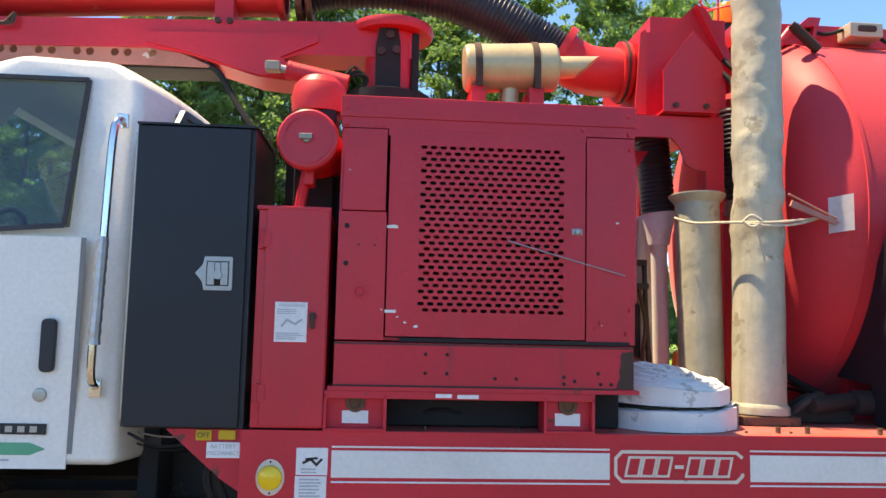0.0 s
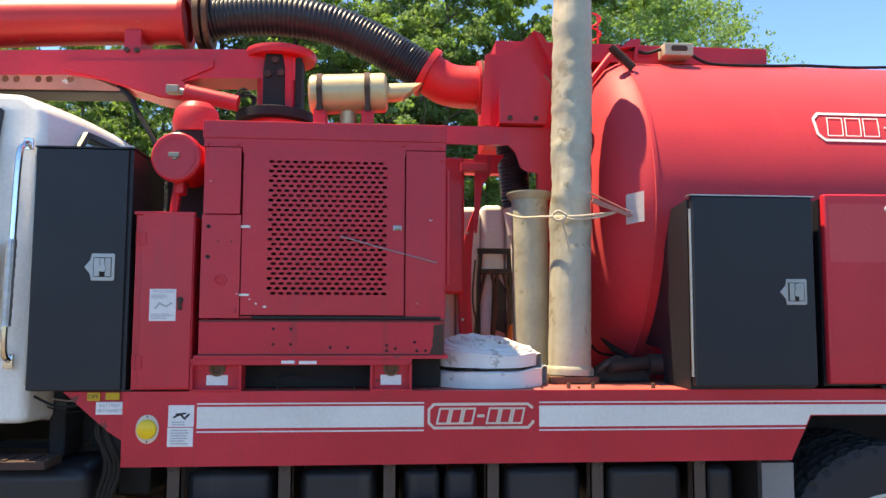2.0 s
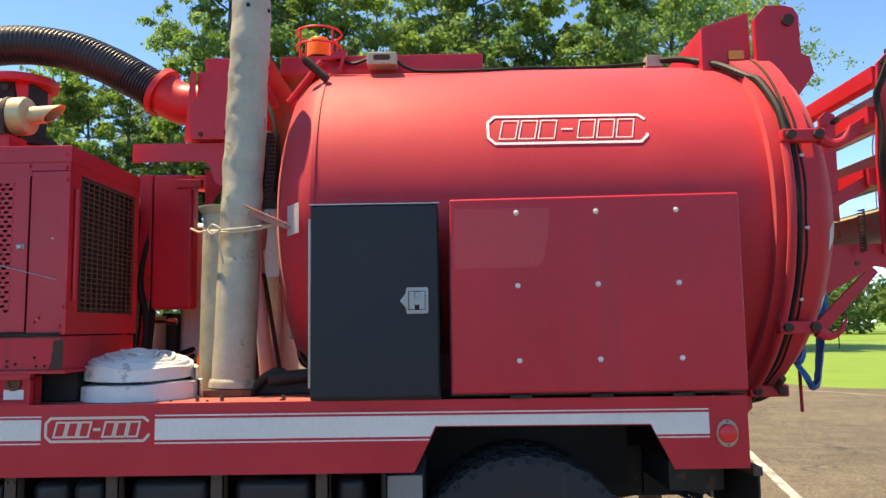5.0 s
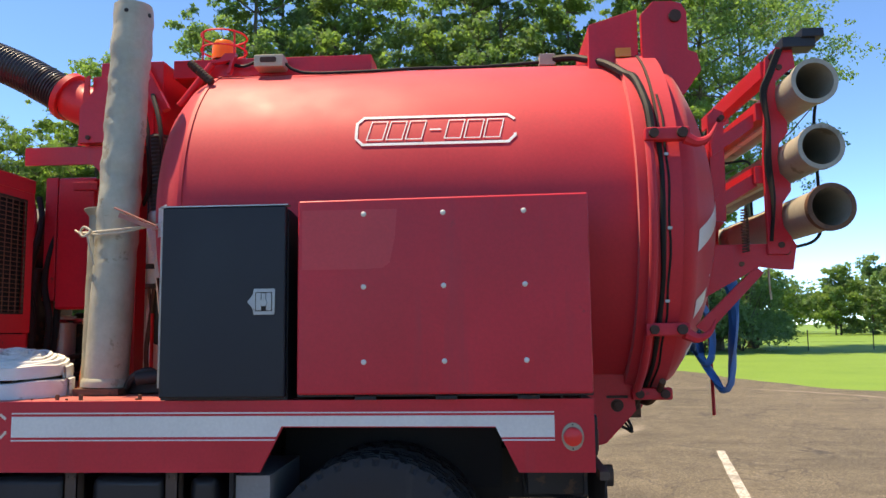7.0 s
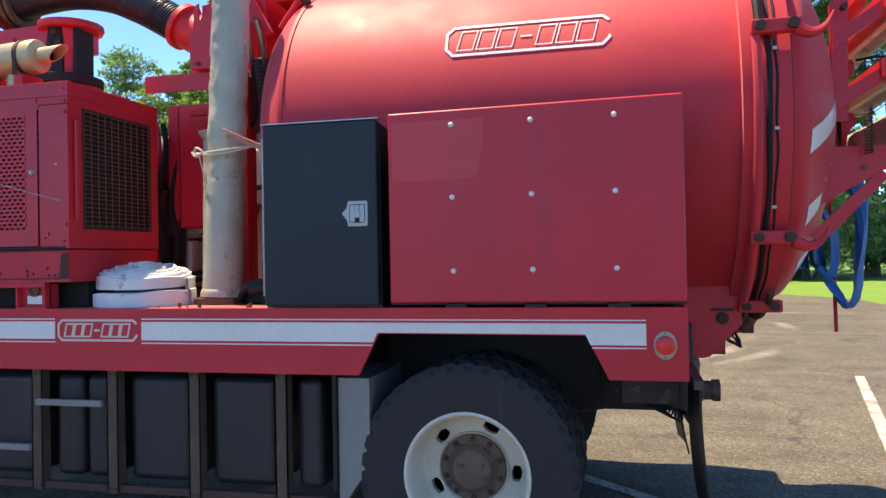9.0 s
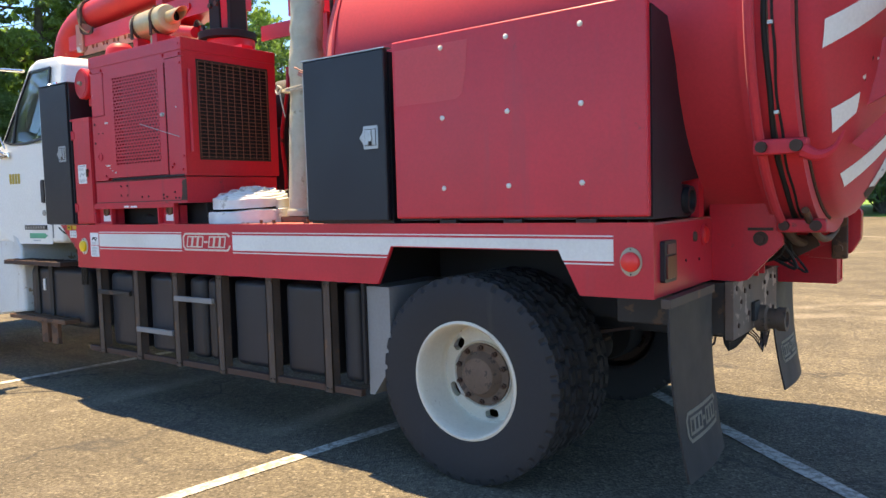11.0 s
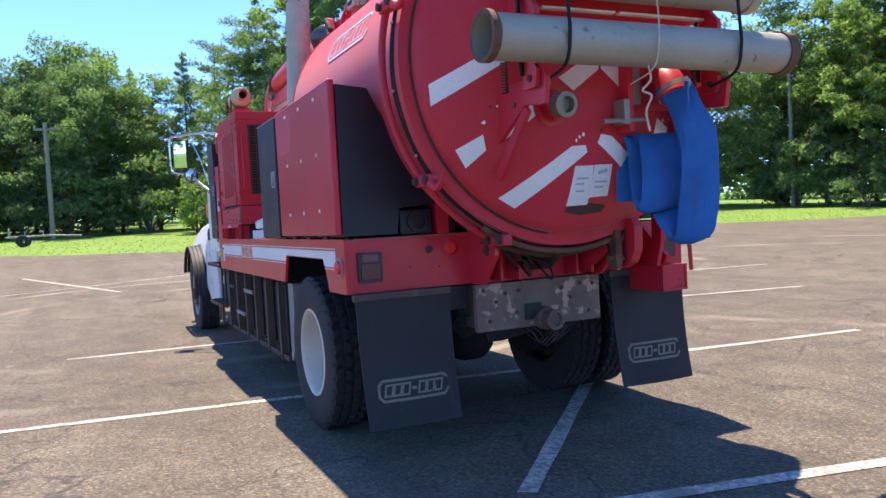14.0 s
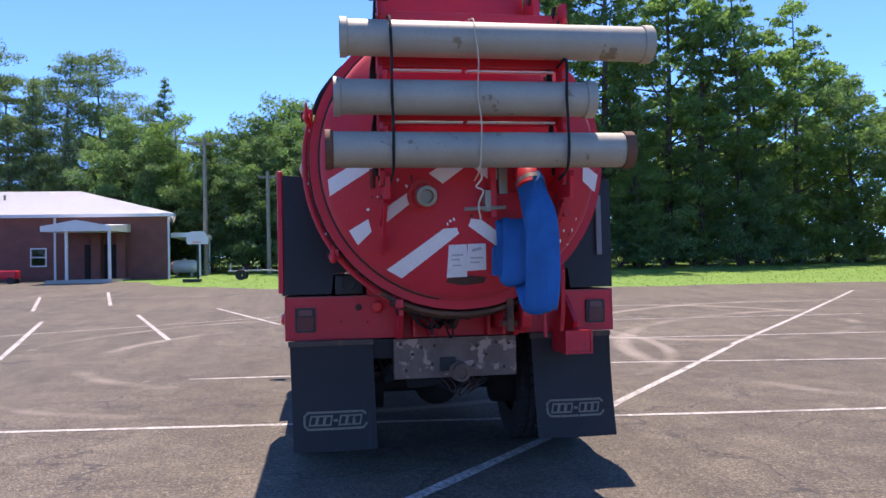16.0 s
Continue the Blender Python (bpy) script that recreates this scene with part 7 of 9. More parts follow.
for k, (x, y) in enumerate(((-2.27, 0.86), (-2.25, 0.90), (-2.30, 0.97))):
    bm = B()
    sweep(bm, curve_pts([(x + 0.03, y, 2.05), (x - 0.01, y - 0.03, 1.78), (x + 0.02, y - 0.08, 1.56 - 0.03 * k), (x + 0.13, y - 0.22, 1.45), (x + 0.20, y - 0.30, 1.42)], 6), 0.016 - 0.004 * k, 8)
    part("head_hose", bm, wire_mat, truck, "black hose hanging down along the tank head")
bm = B()
sweep(bm, [(-2.455 + 0.0008 * i, 0.80, 2.84 - 0.012 * i) for i in range(40)], 0.070, 18, ribs=lambda i: 1.0 if i % 2 else 0.92)
part("drop_duct", bm, hose_black, truck, "black corrugated duct dropping behind the tall pipe")
bm = B()
lathe(bm, [(0.0, 0.0), (0.0, 0.072), (0.012, 0.078), (0.06, 0.078), (0.075, 0.070)], (-2.423, 0.80, 2.30), (0, 0, 1), 22)
part("duct_collar", bm, zinc, truck, "grey collar on the duct's end")
for x, lean in ((-2.885, 0.0), (-2.69, 0.05)):
    bm = B()
    sweep(bm, [(x + 0.01, 1.48, 2.10), (x - 0.005 + lean * 0.4, 1.47, 1.85), (x - 0.02 + lean, 1.43, 1.34)], 0.015, 6)
    part("frame_tube", bm, black_steel, truck, "black folding steel frame before the white tank")
for z, x0, x1 in ((2.112, -2.895, -2.67), (1.975, -2.87, -2.66)):
    bm = B()
    box(bm, x0, x1, 1.455, 1.50, z - 0.017, z + 0.017, 0.004)
    part("frame_bar", bm, black_steel, truck)
for x, lean in ((-2.84, -0.05), (-2.80, 0.03), (-2.76, -0.02), (-2.72, 0.04)):
    bm = B()
    sweep(bm, curve_pts([(x, 1.47, 1.98), (x + lean, 1.46, 1.76), (x - 0.02 + lean, 1.45, 1.55), (x + lean, 1.43, 1.34)], 4), 0.012, 6)
    part("frame_strut", bm, rust_dark, truck)
bm = B()
prism(bm, [(-2.80, 1.60), (-2.70, 1.56), (-2.70, 1.86), (-2.76, 1.95), (-2.79, 1.90)], "y", 1.49, 1.51)
part("frame_plate", bm, black_steel, truck)
bm = B()
sweep(bm, curve_pts([(-2.91, 1.47, 2.05), (-2.93, 1.45, 1.8), (-2.90, 1.44, 1.6), (-2.86, 1.42, 1.36)], 5), 0.006, 5)
part("frame_cable", bm, wire_mat, truck)
bm = B()
sweep(bm, [(-2.70 + 0.0012 * i, 1.30, 2.80 - 0.012 * i) for i in range(36)], 0.098, 18, ribs=lambda i: 1.0 if i % 2 else 0.93)
part("black_duct", bm, hose_black, truck, "black corrugated duct dropping to a pale cone")
bm = B()
lathe(bm, [(2.20, 0.0), (2.20, 0.058), (2.28, 0.072), (2.37, 0.094), (2.40, 0.094)], (-2.655, 1.31, 0), (0, 0, 1), 22)
cyl(bm, (-2.655, 1.31, 2.21), (-2.60, 1.42, 1.337), 0.045, 14)
part("duct_cone", bm, white_plastic, truck)
bm = B()
box(bm, -2.45, -2.1, 0.42, 0.62, 1.337, 1.40, 0.01)
cyl(bm, (-2.34, 0.35, 1.42), (-2.10, 0.42, 1.44), 0.035, 12)
cyl(bm, (-2.12, 0.40, 1.43), (-2.02, 0.40, 1.43), 0.055, 16)
sweep(bm, curve_pts([(-2.42, 0.40, 1.36), (-2.36, 0.36, 1.43), (-2.28, 0.38, 1.46), (-2.22, 0.42, 1.40)], 5), 0.02, 8)
sweep(bm, curve_pts([(-2.40, 0.5, 1.38), (-2.30, 0.45, 1.45), (-2.2, 0.5, 1.42), (-2.15, 0.55, 1.40)], 5), 0.014, 7)
part("deck_valve", bm, black_steel, truck, "greasy valve and lever on the deck")
bm = B()
box(bm, -2.66, -2.41, 0.30, 0.53, 1.337, 1.375, 0.006)
part("pipe_base", bm, rust, truck, "rusty base plate under the tall pipe")

# -- cab: a hollow shell with window openings
def shell(name, outer, cutters, mat):
    a = new(name, outer)
    for me in cutters:
        c = new("cutter", me)
        mod = a.modifiers.new("cut", "BOOLEAN")
        mod.operation, mod.solver, mod.object = "DIFFERENCE", "EXACT", c
    bpy.context.view_layer.update()
    me = bpy.data.meshes.new_from_object(a.evaluated_get(bpy.context.evaluated_depsgraph_get()))
    for ob in [m.object for m in a.modifiers] + [a]:
        bpy.data.objects.remove(ob)
    me.materials.clear()
    me.materials.append(mat)
    me.shade_smooth()
    me.set_sharp_from_angle(angle=radians(34))
    return me


def leaned(bm):
    for v in bm.verts:                       # sides lean in above the waist
        if v.co.z > 2.0:
            k = (v.co.z - 2.0) * 0.14
            v.co.y += k if v.co.y < 1.3 else -k


CAB = [(-5.175, 1.175), (-5.175, 2.58), (-5.205, 2.70), (-5.30, 2.765), (-5.66, 2.78), (-5.78, 2.74), (-6.20, 2.06), (-6.50, 1.98), (-6.50, 1.175)]
bm = B()
prism(bm, CAB, "y", 0.15, 2.45, 0.035, 4)
for y in (0.26, 0.38, 0.54, 0.72, 0.95, 1.3, 1.65, 1.88, 2.06, 2.22, 2.34):
    bmesh.ops.bisect_plane(bm, geom=bm.verts[:] + bm.edges[:] + bm.faces[:], plane_co=(0, y, 0), plane_no=(0, 1, 0))


def bulge(y):
    """The rear wall bows out between the corners."""
    return 0.15 * max(0.0, 1 - abs((y - 1.3) / 1.15) ** 2.6)


for v in bm.verts:
    if v.co.x > -5.5:
        v.co.x += bulge(v.co.y) * min(1.0, (v.co.x + 5.5) / 0.2)
leaned(bm)
cab_outer = finish("cab", bm, white_paint)
bm = B()
prism(bm, [(-5.235, 1.25), (-5.235, 2.58), (-5.27, 2.66), (-5.33, 2.70), (-5.64, 2.715), (-5.74, 2.68), (-6.14, 2.02), (-6.40, 1.92), (-6.40, 1.25)], "y", 0.21, 2.39)
leaned(bm)
cab_inner = finish("cutter", bm, grille_black)
WIN = [(-5.41, 2.075), (-5.385, 2.675), (-5.735, 2.675), (-6.105, 2.085), (-5.98, 2.055), (-5.70, 2.05)]
bm = B()
prism(bm, WIN, "y", -0.2, 2.8)
cab_side = finish("cutter", bm, grille_black)
bm = B()
prism(bm, [(0.36, 2.42), (0.95, 2.42), (0.93, 2.62), (0.50, 2.62)], "x", -5.3, -4.9)
prism(bm, [(2.24, 2.42), (1.65, 2.42), (1.67, 2.62), (2.10, 2.62)], "x", -5.3, -4.9)
cab_back = finish("cutter", bm, grille_black)
bm = B()
prism(bm, [(0.42, 2.12), (2.18, 2.12), (2.10, 2.62), (0.50, 2.62)], "x", -6.3, -5.55)
cab_front = finish("cutter", bm, grille_black)
cab = new("cab", shell("cab", cab_outer, (cab_inner, cab_side, cab_back, cab_front), white_paint))
cab.parent = truck
cab.matrix_parent_inverse = truck.matrix_world.inverted()
cab["label"] = "white truck cab"
bm = B()
box(bm, -6.10, -5.26, 0.24, 2.36, 1.26, 1.50, 0.03)
part("cab_floor", bm, grille_black, cab)
for y in (0.45, 1.62):
    bm = B()
    box(bm, -5.75, -5.28, y, y + 0.52, 1.50, 1.68, 0.05, 3)
    box(bm, -5.42, -5.28, y + 0.01, y + 0.51, 1.64, 2.36, 0.05, 3)
    part("cab_seat", bm, grille_black, cab, "dark cab seat")
bm = B()
box(bm, -6.36, -6.02, 0.24, 2.36, 1.60, 2.0, 0.05, 3)
dash = part("dashboard", bm, grille_black, cab)
bm = B()
sweep(bm, [(-5.93 + 0.08 * math.cos(radians(20 * k)), 0.70 + 0.22 * math.sin(radians(20 * k)), 2.0 + 0.20 * math.cos(radians(20 * k))) for k in range(19)], 0.014, 8)
part("steering_wheel", bm, black_plastic, dash)
bm = B()
prism(bm, [(-5.340, 1.165), (-5.340, 2.03), (-6.20, 2.03), (-6.44, 1.95), (-6.46, 1.60), (-6.36, 1.34), (-6.18, 1.22), (-6.0, 1.165)], "y", 0.1455, 0.15)
for v in bm.verts:
    if v.co.z > 1.9 and v.co.y < 0.148:
        v.co.y = 0.1494
cdoor2 = part("cab_door", bm, white_paint, cab, "white cab door")
bm = B()
box(bm, -5.3395, -5.321, 0.1475, 0.1505, 1.22, 2.03)
part("door_seal", bm, light_grey_paint, cdoor2, "dark rubber seal at the door's rear edge")
bm = B()
edge = WIN + WIN[:1]
for a, b in zip(edge, edge[1:]):
    strip(bm, [a, b], 0.018, "y", 0.136, 0.150)
for v in bm.verts:
    v.co.y += max(0.0, v.co.z - 2.0) * 0.14
win = part("side_window", bm, black_plastic, cab, "door window in a thin black rubber frame")
bm = B()
prism(bm, WIN, "y", 0.150, 0.156)
for v in bm.verts:
    v.co.y += max(0.0, v.co.z - 2.0) * 0.14
part("pane", bm, window_glass, win, "clear greenish glass")
bm = B()
prism(bm, WIN, "y", 2.444, 2.450)
for v in bm.verts:
    v.co.y -= max(0.0, v.co.z - 2.0) * 0.14
part("pane", bm, window_glass, win, "clear greenish glass")
bm = B()
strip(bm, [(-5.93, 2.06), (-5.90, 2.40)], 0.022, "y", 0.132, 0.150)
for v in bm.verts:
    v.co.y += max(0.0, v.co.z - 2.0) * 0.14
part("divider", bm, black_plastic, win)
for s in (1, -1):
    ring = [(0.36, 2.42), (0.95, 2.42), (0.93, 2.62), (0.50, 2.62)]
    ring = [(y if s > 0 else 2.60 - y, z) for y, z in ring]
    bm = B()
    strip(bm, ring + ring[:1], 0.03, "x", -5.182, -5.160)
    for v in bm.verts:
        v.co.x += bulge(v.co.y)
    rw = part("rear_window", bm, black_plastic, cab, "small rear window in a black frame")
    bm = B()
    ends = [(y, z) for y, z in ring]
    prism(bm, ends, "x", -5.205, -5.199)
    for v in bm.verts:
        v.co.x += bulge(v.co.y)
    part("pane", bm, window_glass, rw)
bm = B()
prism(bm, [(-6.19, 2.09), (-6.175, 2.09), (-5.80, 2.70), (-5.815, 2.70)], "y", 0.42, 2.18)
part("windscreen", bm, window_glass, cab, "sloping windscreen glass")
bm = B()
hpts = curve_pts([(-5.225, 0.20, 2.50), (-5.225, 0.13, 2.485), (-5.232, 0.105, 2.39), (-5.24, 0.10, 1.95)], 5)
sweep(bm, hpts + curve_pts([(-5.243, 0.095, 1.9), (-5.25, 0.09, 1.60), (-5.25, 0.10, 1.50), (-5.245, 0.145, 1.465)], 5), 0.016, 10)
box(bm, -5.25, -5.205, 0.18, 0.20, 2.47, 2.53, 0.005)
box(bm, -5.27, -5.225, 0.13, 0.145, 1.43, 1.50, 0.005)
grab = part("grab_handle", bm, chrome, cab, "long chrome grab handle wrapped in silver tape")
bm = B()
sweep(bm, [(-5.2410 - 0.00025 * i, 0.0985 - 0.0002 * i, 2.03 - 0.0155 * i) for i in range(27)], 0.021, 10, ribs=lambda i: 1.0 + 0.08 * (i % 3))
part("tape_wrap", bm, tape, grab)
bm = B()
prism(bm, round_rect(-5.455, -5.40, 1.52, 1.72, 0.02), "y", 0.122, 0.146, 0.006)
part("door_handle", bm, black_plastic, cdoor2, "black recessed door handle")
bm = B()
lathe(bm, [(0, 0.026), (0.008, 0.024), (0.010, 0.012), (0.006, 0.0)], (-5.45, 0.1455, 1.435), (0, -1, 0), 18)
part("door_lock", bm, zinc, cdoor2)
bm = B()
box(bm, -5.80, -5.415, 0.137, 0.1455, 1.290, 1.330, 0.003)
badge = part("maker_badge", bm, black_plastic, cdoor2, "black badge with raised bars")
bm = B()
for i in range(8):
    box(bm, -5.78 + 0.044 * i, -5.755 + 0.044 * i, 0.134, 0.137, 1.299, 1.321)
part("badge_bars", bm, zinc, badge)
bm = B()
prism(bm, [(-5.73, 1.215), (-5.47, 1.215), (-5.415, 1.237), (-5.47, 1.26), (-5.73, 1.26)], "y", 0.1435, 0.1455)
part("green_decal", bm, logo_green, cdoor2, "green arrow-shaped decal")
plain_bars("print", cdoor2, print_grey, -5.67, -5.49, 1.188, 1.205, 0.1455, 1)
bm = B()
for i in range(4):
    box(bm, -6.04 + 0.052 * i, -6.002 + 0.052 * i, 0.1437, 0.1455, 1.70, 1.79)
part("unit_bars", bm, gold_print, cdoor2, "four plain gold bars")
bm = B()
for y in (0.5, 0.9, 1.3, 1.7, 2.1):
    lathe(bm, [(0, 0.06), (0.03, 0.05), (0.045, 0.0)], (-5.62, y, 2.775), (0, 0, 1), 14)
part("roof_lamp", bm, pale_lens, cab)
bm = B()
box(bm, -5.09, -5.04, 0.30, 2.30, 1.22, 1.26)
box(bm, -5.10, -4.70, 0.55, 2.1, 0.75, 1.18, 0.03)
part("cab_mount", bm, black_steel, cab)
# hood and front fenders
bm = B()
rows = []
for x, hw, top in ((-6.51, 1.135, 2.02), (-6.72, 1.125, 1.99), (-6.95, 1.09, 1.94), (-7.30, 0.97, 1.85), (-7.65, 0.88, 1.74), (-7.95, 0.82, 1.65), (-8.2, 0.76, 1.56), (-8.38, 0.70, 1.42), (-8.46, 0.66, 1.20), (-8.46, 0.64, 0.85)):
    ring = []
    for k in range(17):
        t = math.pi * k / 16
        cx, cz = math.cos(t), math.sin(t)
        ring.append(bm.verts.new((x, 1.30 - hw * math.copysign(abs(cx) ** 0.25, cx), 0.80 + (top - 0.80) * abs(cz) ** 0.25)))
    rows.append(ring)
for a, b in zip(rows, rows[1:]):
    for k in range(16):
        bm.faces.new((a[k], a[k + 1], b[k + 1], b[k]))
bm.faces.new(rows[-1])
bmesh.ops.solidify(bm, geom=bm.faces[:], thickness=0.02)
hood = part("hood", bm, white_paint, truck, "white sloping hood", angle=40)
WX = -7.55
for s in (1, -1):
    arc = [(WX - 0.68 * math.cos(radians(a)), 0.50 + 0.70 * math.sin(radians(a))) for a in range(38, 181, 12)]
    front = [(-6.62, 1.54), (-7.0, 1.575), (-7.5, 1.57), (-7.9, 1.52), (-8.2, 1.40), (-8.38, 1.22), (-8.42, 1.0), (-8.30, 0.93)]
    cut = [p for p in arc if p[0] < -6.98]
    back = [p for p in arc if p[0] >= -6.98]
    polys = ((front + cut + [(-6.875, 1.235), (-6.69, 1.315), (-6.615, 1.41)], "fender", "white bulging front fender on the hood", 0.07),
             ([(-6.545, 1.53)] + [(-6.40, 1.50), (-6.20, 1.36), (-5.95, 1.22), (-5.87, 1.10), (-5.86, 0.55)] + [(-6.55, 0.47)] + back[::-1] + [(-6.85, 1.205), (-6.67, 1.29), (-6.59, 1.395)], "cab_fairing", "white fairing behind the wheel with brown chipped patches", 0.03))
    for poly, nm, lab, bev in polys:
        bm = B()
        y0, y1 = (0.13, 0.66) if s > 0 else (1.94, 2.47)
        prism(bm, poly, "y", y0, y1, bev, 4)
        for v in bm.verts:                   # the shoulder rounds in towards the hood
            if v.co.z > 1.10:
                k = (v.co.z - 1.10) ** 2 * 0.7
                if s > 0 and v.co.y < 0.4:
                    v.co.y += k
                if s < 0 and v.co.y > 2.2:
                    v.co.y -= k
        fender = part(nm, bm, white_paint if nm == "fender" else white_dirty, hood if nm == "fender" else cab, lab)
    bm = B()
    ys = 0.188 if s > 0 else 2.412
    prism(bm, round_rect(-6.86, -6.74, 1.63, 1.82, 0.02), "y", ys - 0.016, ys + 0.016, 0.005)
    sig = part("turn_signal", bm, orange_lens, hood, "amber turn signal with a pale end")
    bm = B()
    prism(bm, round_rect(-6.92, -6.865, 1.63, 1.82, 0.012), "y", ys - 0.004, ys + 0.028, 0.004)
    part("side_lens", bm, pale_lens, sig)
    for k in range(4):
        bm = B()
        arcp = [(WX - 0.685 * math.cos(radians(a)), 0.50 + (0.715 + 0.004 * k) * math.sin(radians(a))) for a in range(26, 182, 8)]
        ya = (-0.037 + 0.052 * k) if s > 0 else (2.587 - 0.052 * k)
        strip(bm, arcp, 0.022, "y", ya, ya + 0.046)
        part("fender_flare", bm, flap_rubber, fender, "ribbed black rubber wheel flare")
bm = B()
sweep(bm, curve_pts([(-6.60, 0.20, 1.50), (-6.56, 0.16, 1.44), (-6.54, 0.15, 1.38), (-6.50, 0.145, 1.32)], 4), 0.022, 8)
part("hood_latch", bm, black_plastic, hood, "black rubber hood latch")
reel = part("hose_reel", (lambda b: (lathe(b, [(-0.55, 0.0), (-0.55, 0.52), (-0.53, 0.52), (-0.53, 0.22), (0.53, 0.22), (0.53, 0.52), (0.55, 0.52), (0.55, 0.0)], (-9.12, 1.30, 1.22), (0, 1, 0), 36), b)[1])(B()), red_paint, truck, "red hose reel ahead of the bumper")
bm = B()
lathe(bm, [(-0.52, 0.22), (-0.52, 0.40), (0.52, 0.40), (0.52, 0.22)], (-9.12, 1.30, 1.22), (0, 1, 0), 36)
part("wound_hose", bm, hose_black, reel)
bm = B()
box(bm, -9.30, -8.48, 0.86, 0.96, 0.66, 0.76, 0.006)
box(bm, -9.30, -8.48, 1.64, 1.74, 0.66, 0.76, 0.006)
part("reel_stand", bm, black_steel, reel)
bm = B()
box(bm, -8.62, -8.46, 0.10, 2.50, 0.52, 0.84, 0.02)
part("front_bumper", bm, black_steel, truck, "dark steel front bumper")
# black block added for shadow and dark parts between cab wall and bed
bm = B()
box(bm, -5.14, -5.055, 0.34, 1.20, 0.985, 1.335, 0.02, 2)
part("cab_crossmember", bm, dark_void, truck, "black block for shadow and dark parts below the cab's back")
for k, (sag, z) in enumerate(((0.02, 1.275), (0.05, 1.235))):
    bm = B()
    sweep(bm, curve_pts([(-5.16, 0.30, z + 0.01), (-5.04, 0.29, z - sag * 0.4), (-4.93, 0.30, z - sag * 0.3), (-4.82, 0.31, z + 0.012)], 5), 0.004, 6)
    part("loose_wire", bm, zinc if k == 0 else wire_mat, truck, "thin loose wire behind the cab")
# steps and small fuel tank under the cab
for z, x0, x1 in ((1.015, -6.0, -5.02), (0.535, -5.95, -5.0)):
    bm = B()
    box(bm, x0, x1, 0.03, 0.22, z - 0.025, z + 0.012, 0.004)
    for i in range(9):
        box(bm, x0 + 0.05 + 0.105 * i, x0 + 0.07 + 0.105 * i, 0.04, 0.21, z + 0.012, z + 0.018)
    part("cab_step", bm, rust_dark if z > 0.8 else rust, truck, "rusty ribbed metal cab step")
bm = B()
box(bm, -5.82, -4.86, 0.16, 0.72, 0.46, 0.98, 0.07, 4)
ft = part("fuel_tank", bm, black_plastic, truck, "dusty black fuel tank below the cab steps")
for x in (-5.66, -5.42):
    bm = B()
    box(bm, x - 0.03, x + 0.03, 0.145, 0.16, 0.46, 0.98, 0.004)
    part("tank_strap", bm, black_steel, ft)
bm = B()
box(bm, -5.56, -5.53, 0.150, 0.158, 0.76, 0.86)
part("tag", bm, paper, ft)
for x in (-5.45, -5.28):
    bm = B()
    box(bm, x, x + 0.10, 0.06, 0.09, 0.33, 0.50)
    part("step_bracket", bm, rust, truck)
# mirror on its tube frame
bm = B()
box(bm, -6.40, -6.33, -0.27, -0.08, 2.28, 2.68, 0.025, 3)
mir = part("wing_mirror", bm, black_plastic, cab, "tall mirror on a chrome tube frame with a round one below")
bm = B()
box(bm, -6.3295, -6.326, -0.255, -0.095, 2.30, 2.66)
part("mirror_face", bm, mirror_glass, mir)
bm = B()
lathe(bm, [(0, 0.0), (0.0, 0.085), (0.03, 0.095), (0.05, 0.06), (0.055, 0.0)], (-6.27, -0.06, 2.19), (-1, 0, 0), 24)
rm = part("round_mirror", bm, black_plastic, mir)
bm = B()
lathe(bm, [(-0.012, 0.0), (-0.009, 0.04), (-0.002, 0.078)], (-6.27, -0.06, 2.19), (-1, 0, 0), 24)
part("mirror_face", bm, mirror_glass, rm)
for pts, r in (([(-5.85, 0.24, 2.70), (-6.10, 0.10, 2.73), (-6.30, -0.10, 2.73), (-6.37, -0.26, 2.71), (-6.38, -0.30, 2.66), (-6.38, -0.30, 2.30), (-6.37, -0.27, 2.24), (-6.34, -0.16, 2.22), (-6.30, -0.02, 2.20)], 0.014),
               ([(-6.32, -0.05, 2.66), (-6.20, 0.05, 2.40), (-6.08, 0.14, 2.02)], 0.009),
               ([(-6.30, -0.03, 2.16), (-6.22, 0.03, 2.08), (-6.12, 0.10, 2.00), (-6.06, 0.14, 1.96)], 0.018)):
    bm = B()
    sweep(bm, curve_pts(pts, 6), r, 8)
    part("mirror_tube", bm, chrome, mir)
bm = B()
box(bm, -6.14, -5.98, 0.115, 0.14, 1.93, 1.985, 0.01)
part("mirror_foot", bm, chrome, mir)
turn = Matrix.Translation((-6.36, -0.17, 2.48)) @ pose(0, 0, 0, 0, 3.0, -20) @ Matrix.Translation((6.36, 0.17, -2.48))
for ob in [mir] + [o for o in mir.children if o.name.startswith("mirror_face")]:
    ob.data.transform(turn)                  # turned outwards and tipped so the camera meets woods in the glass

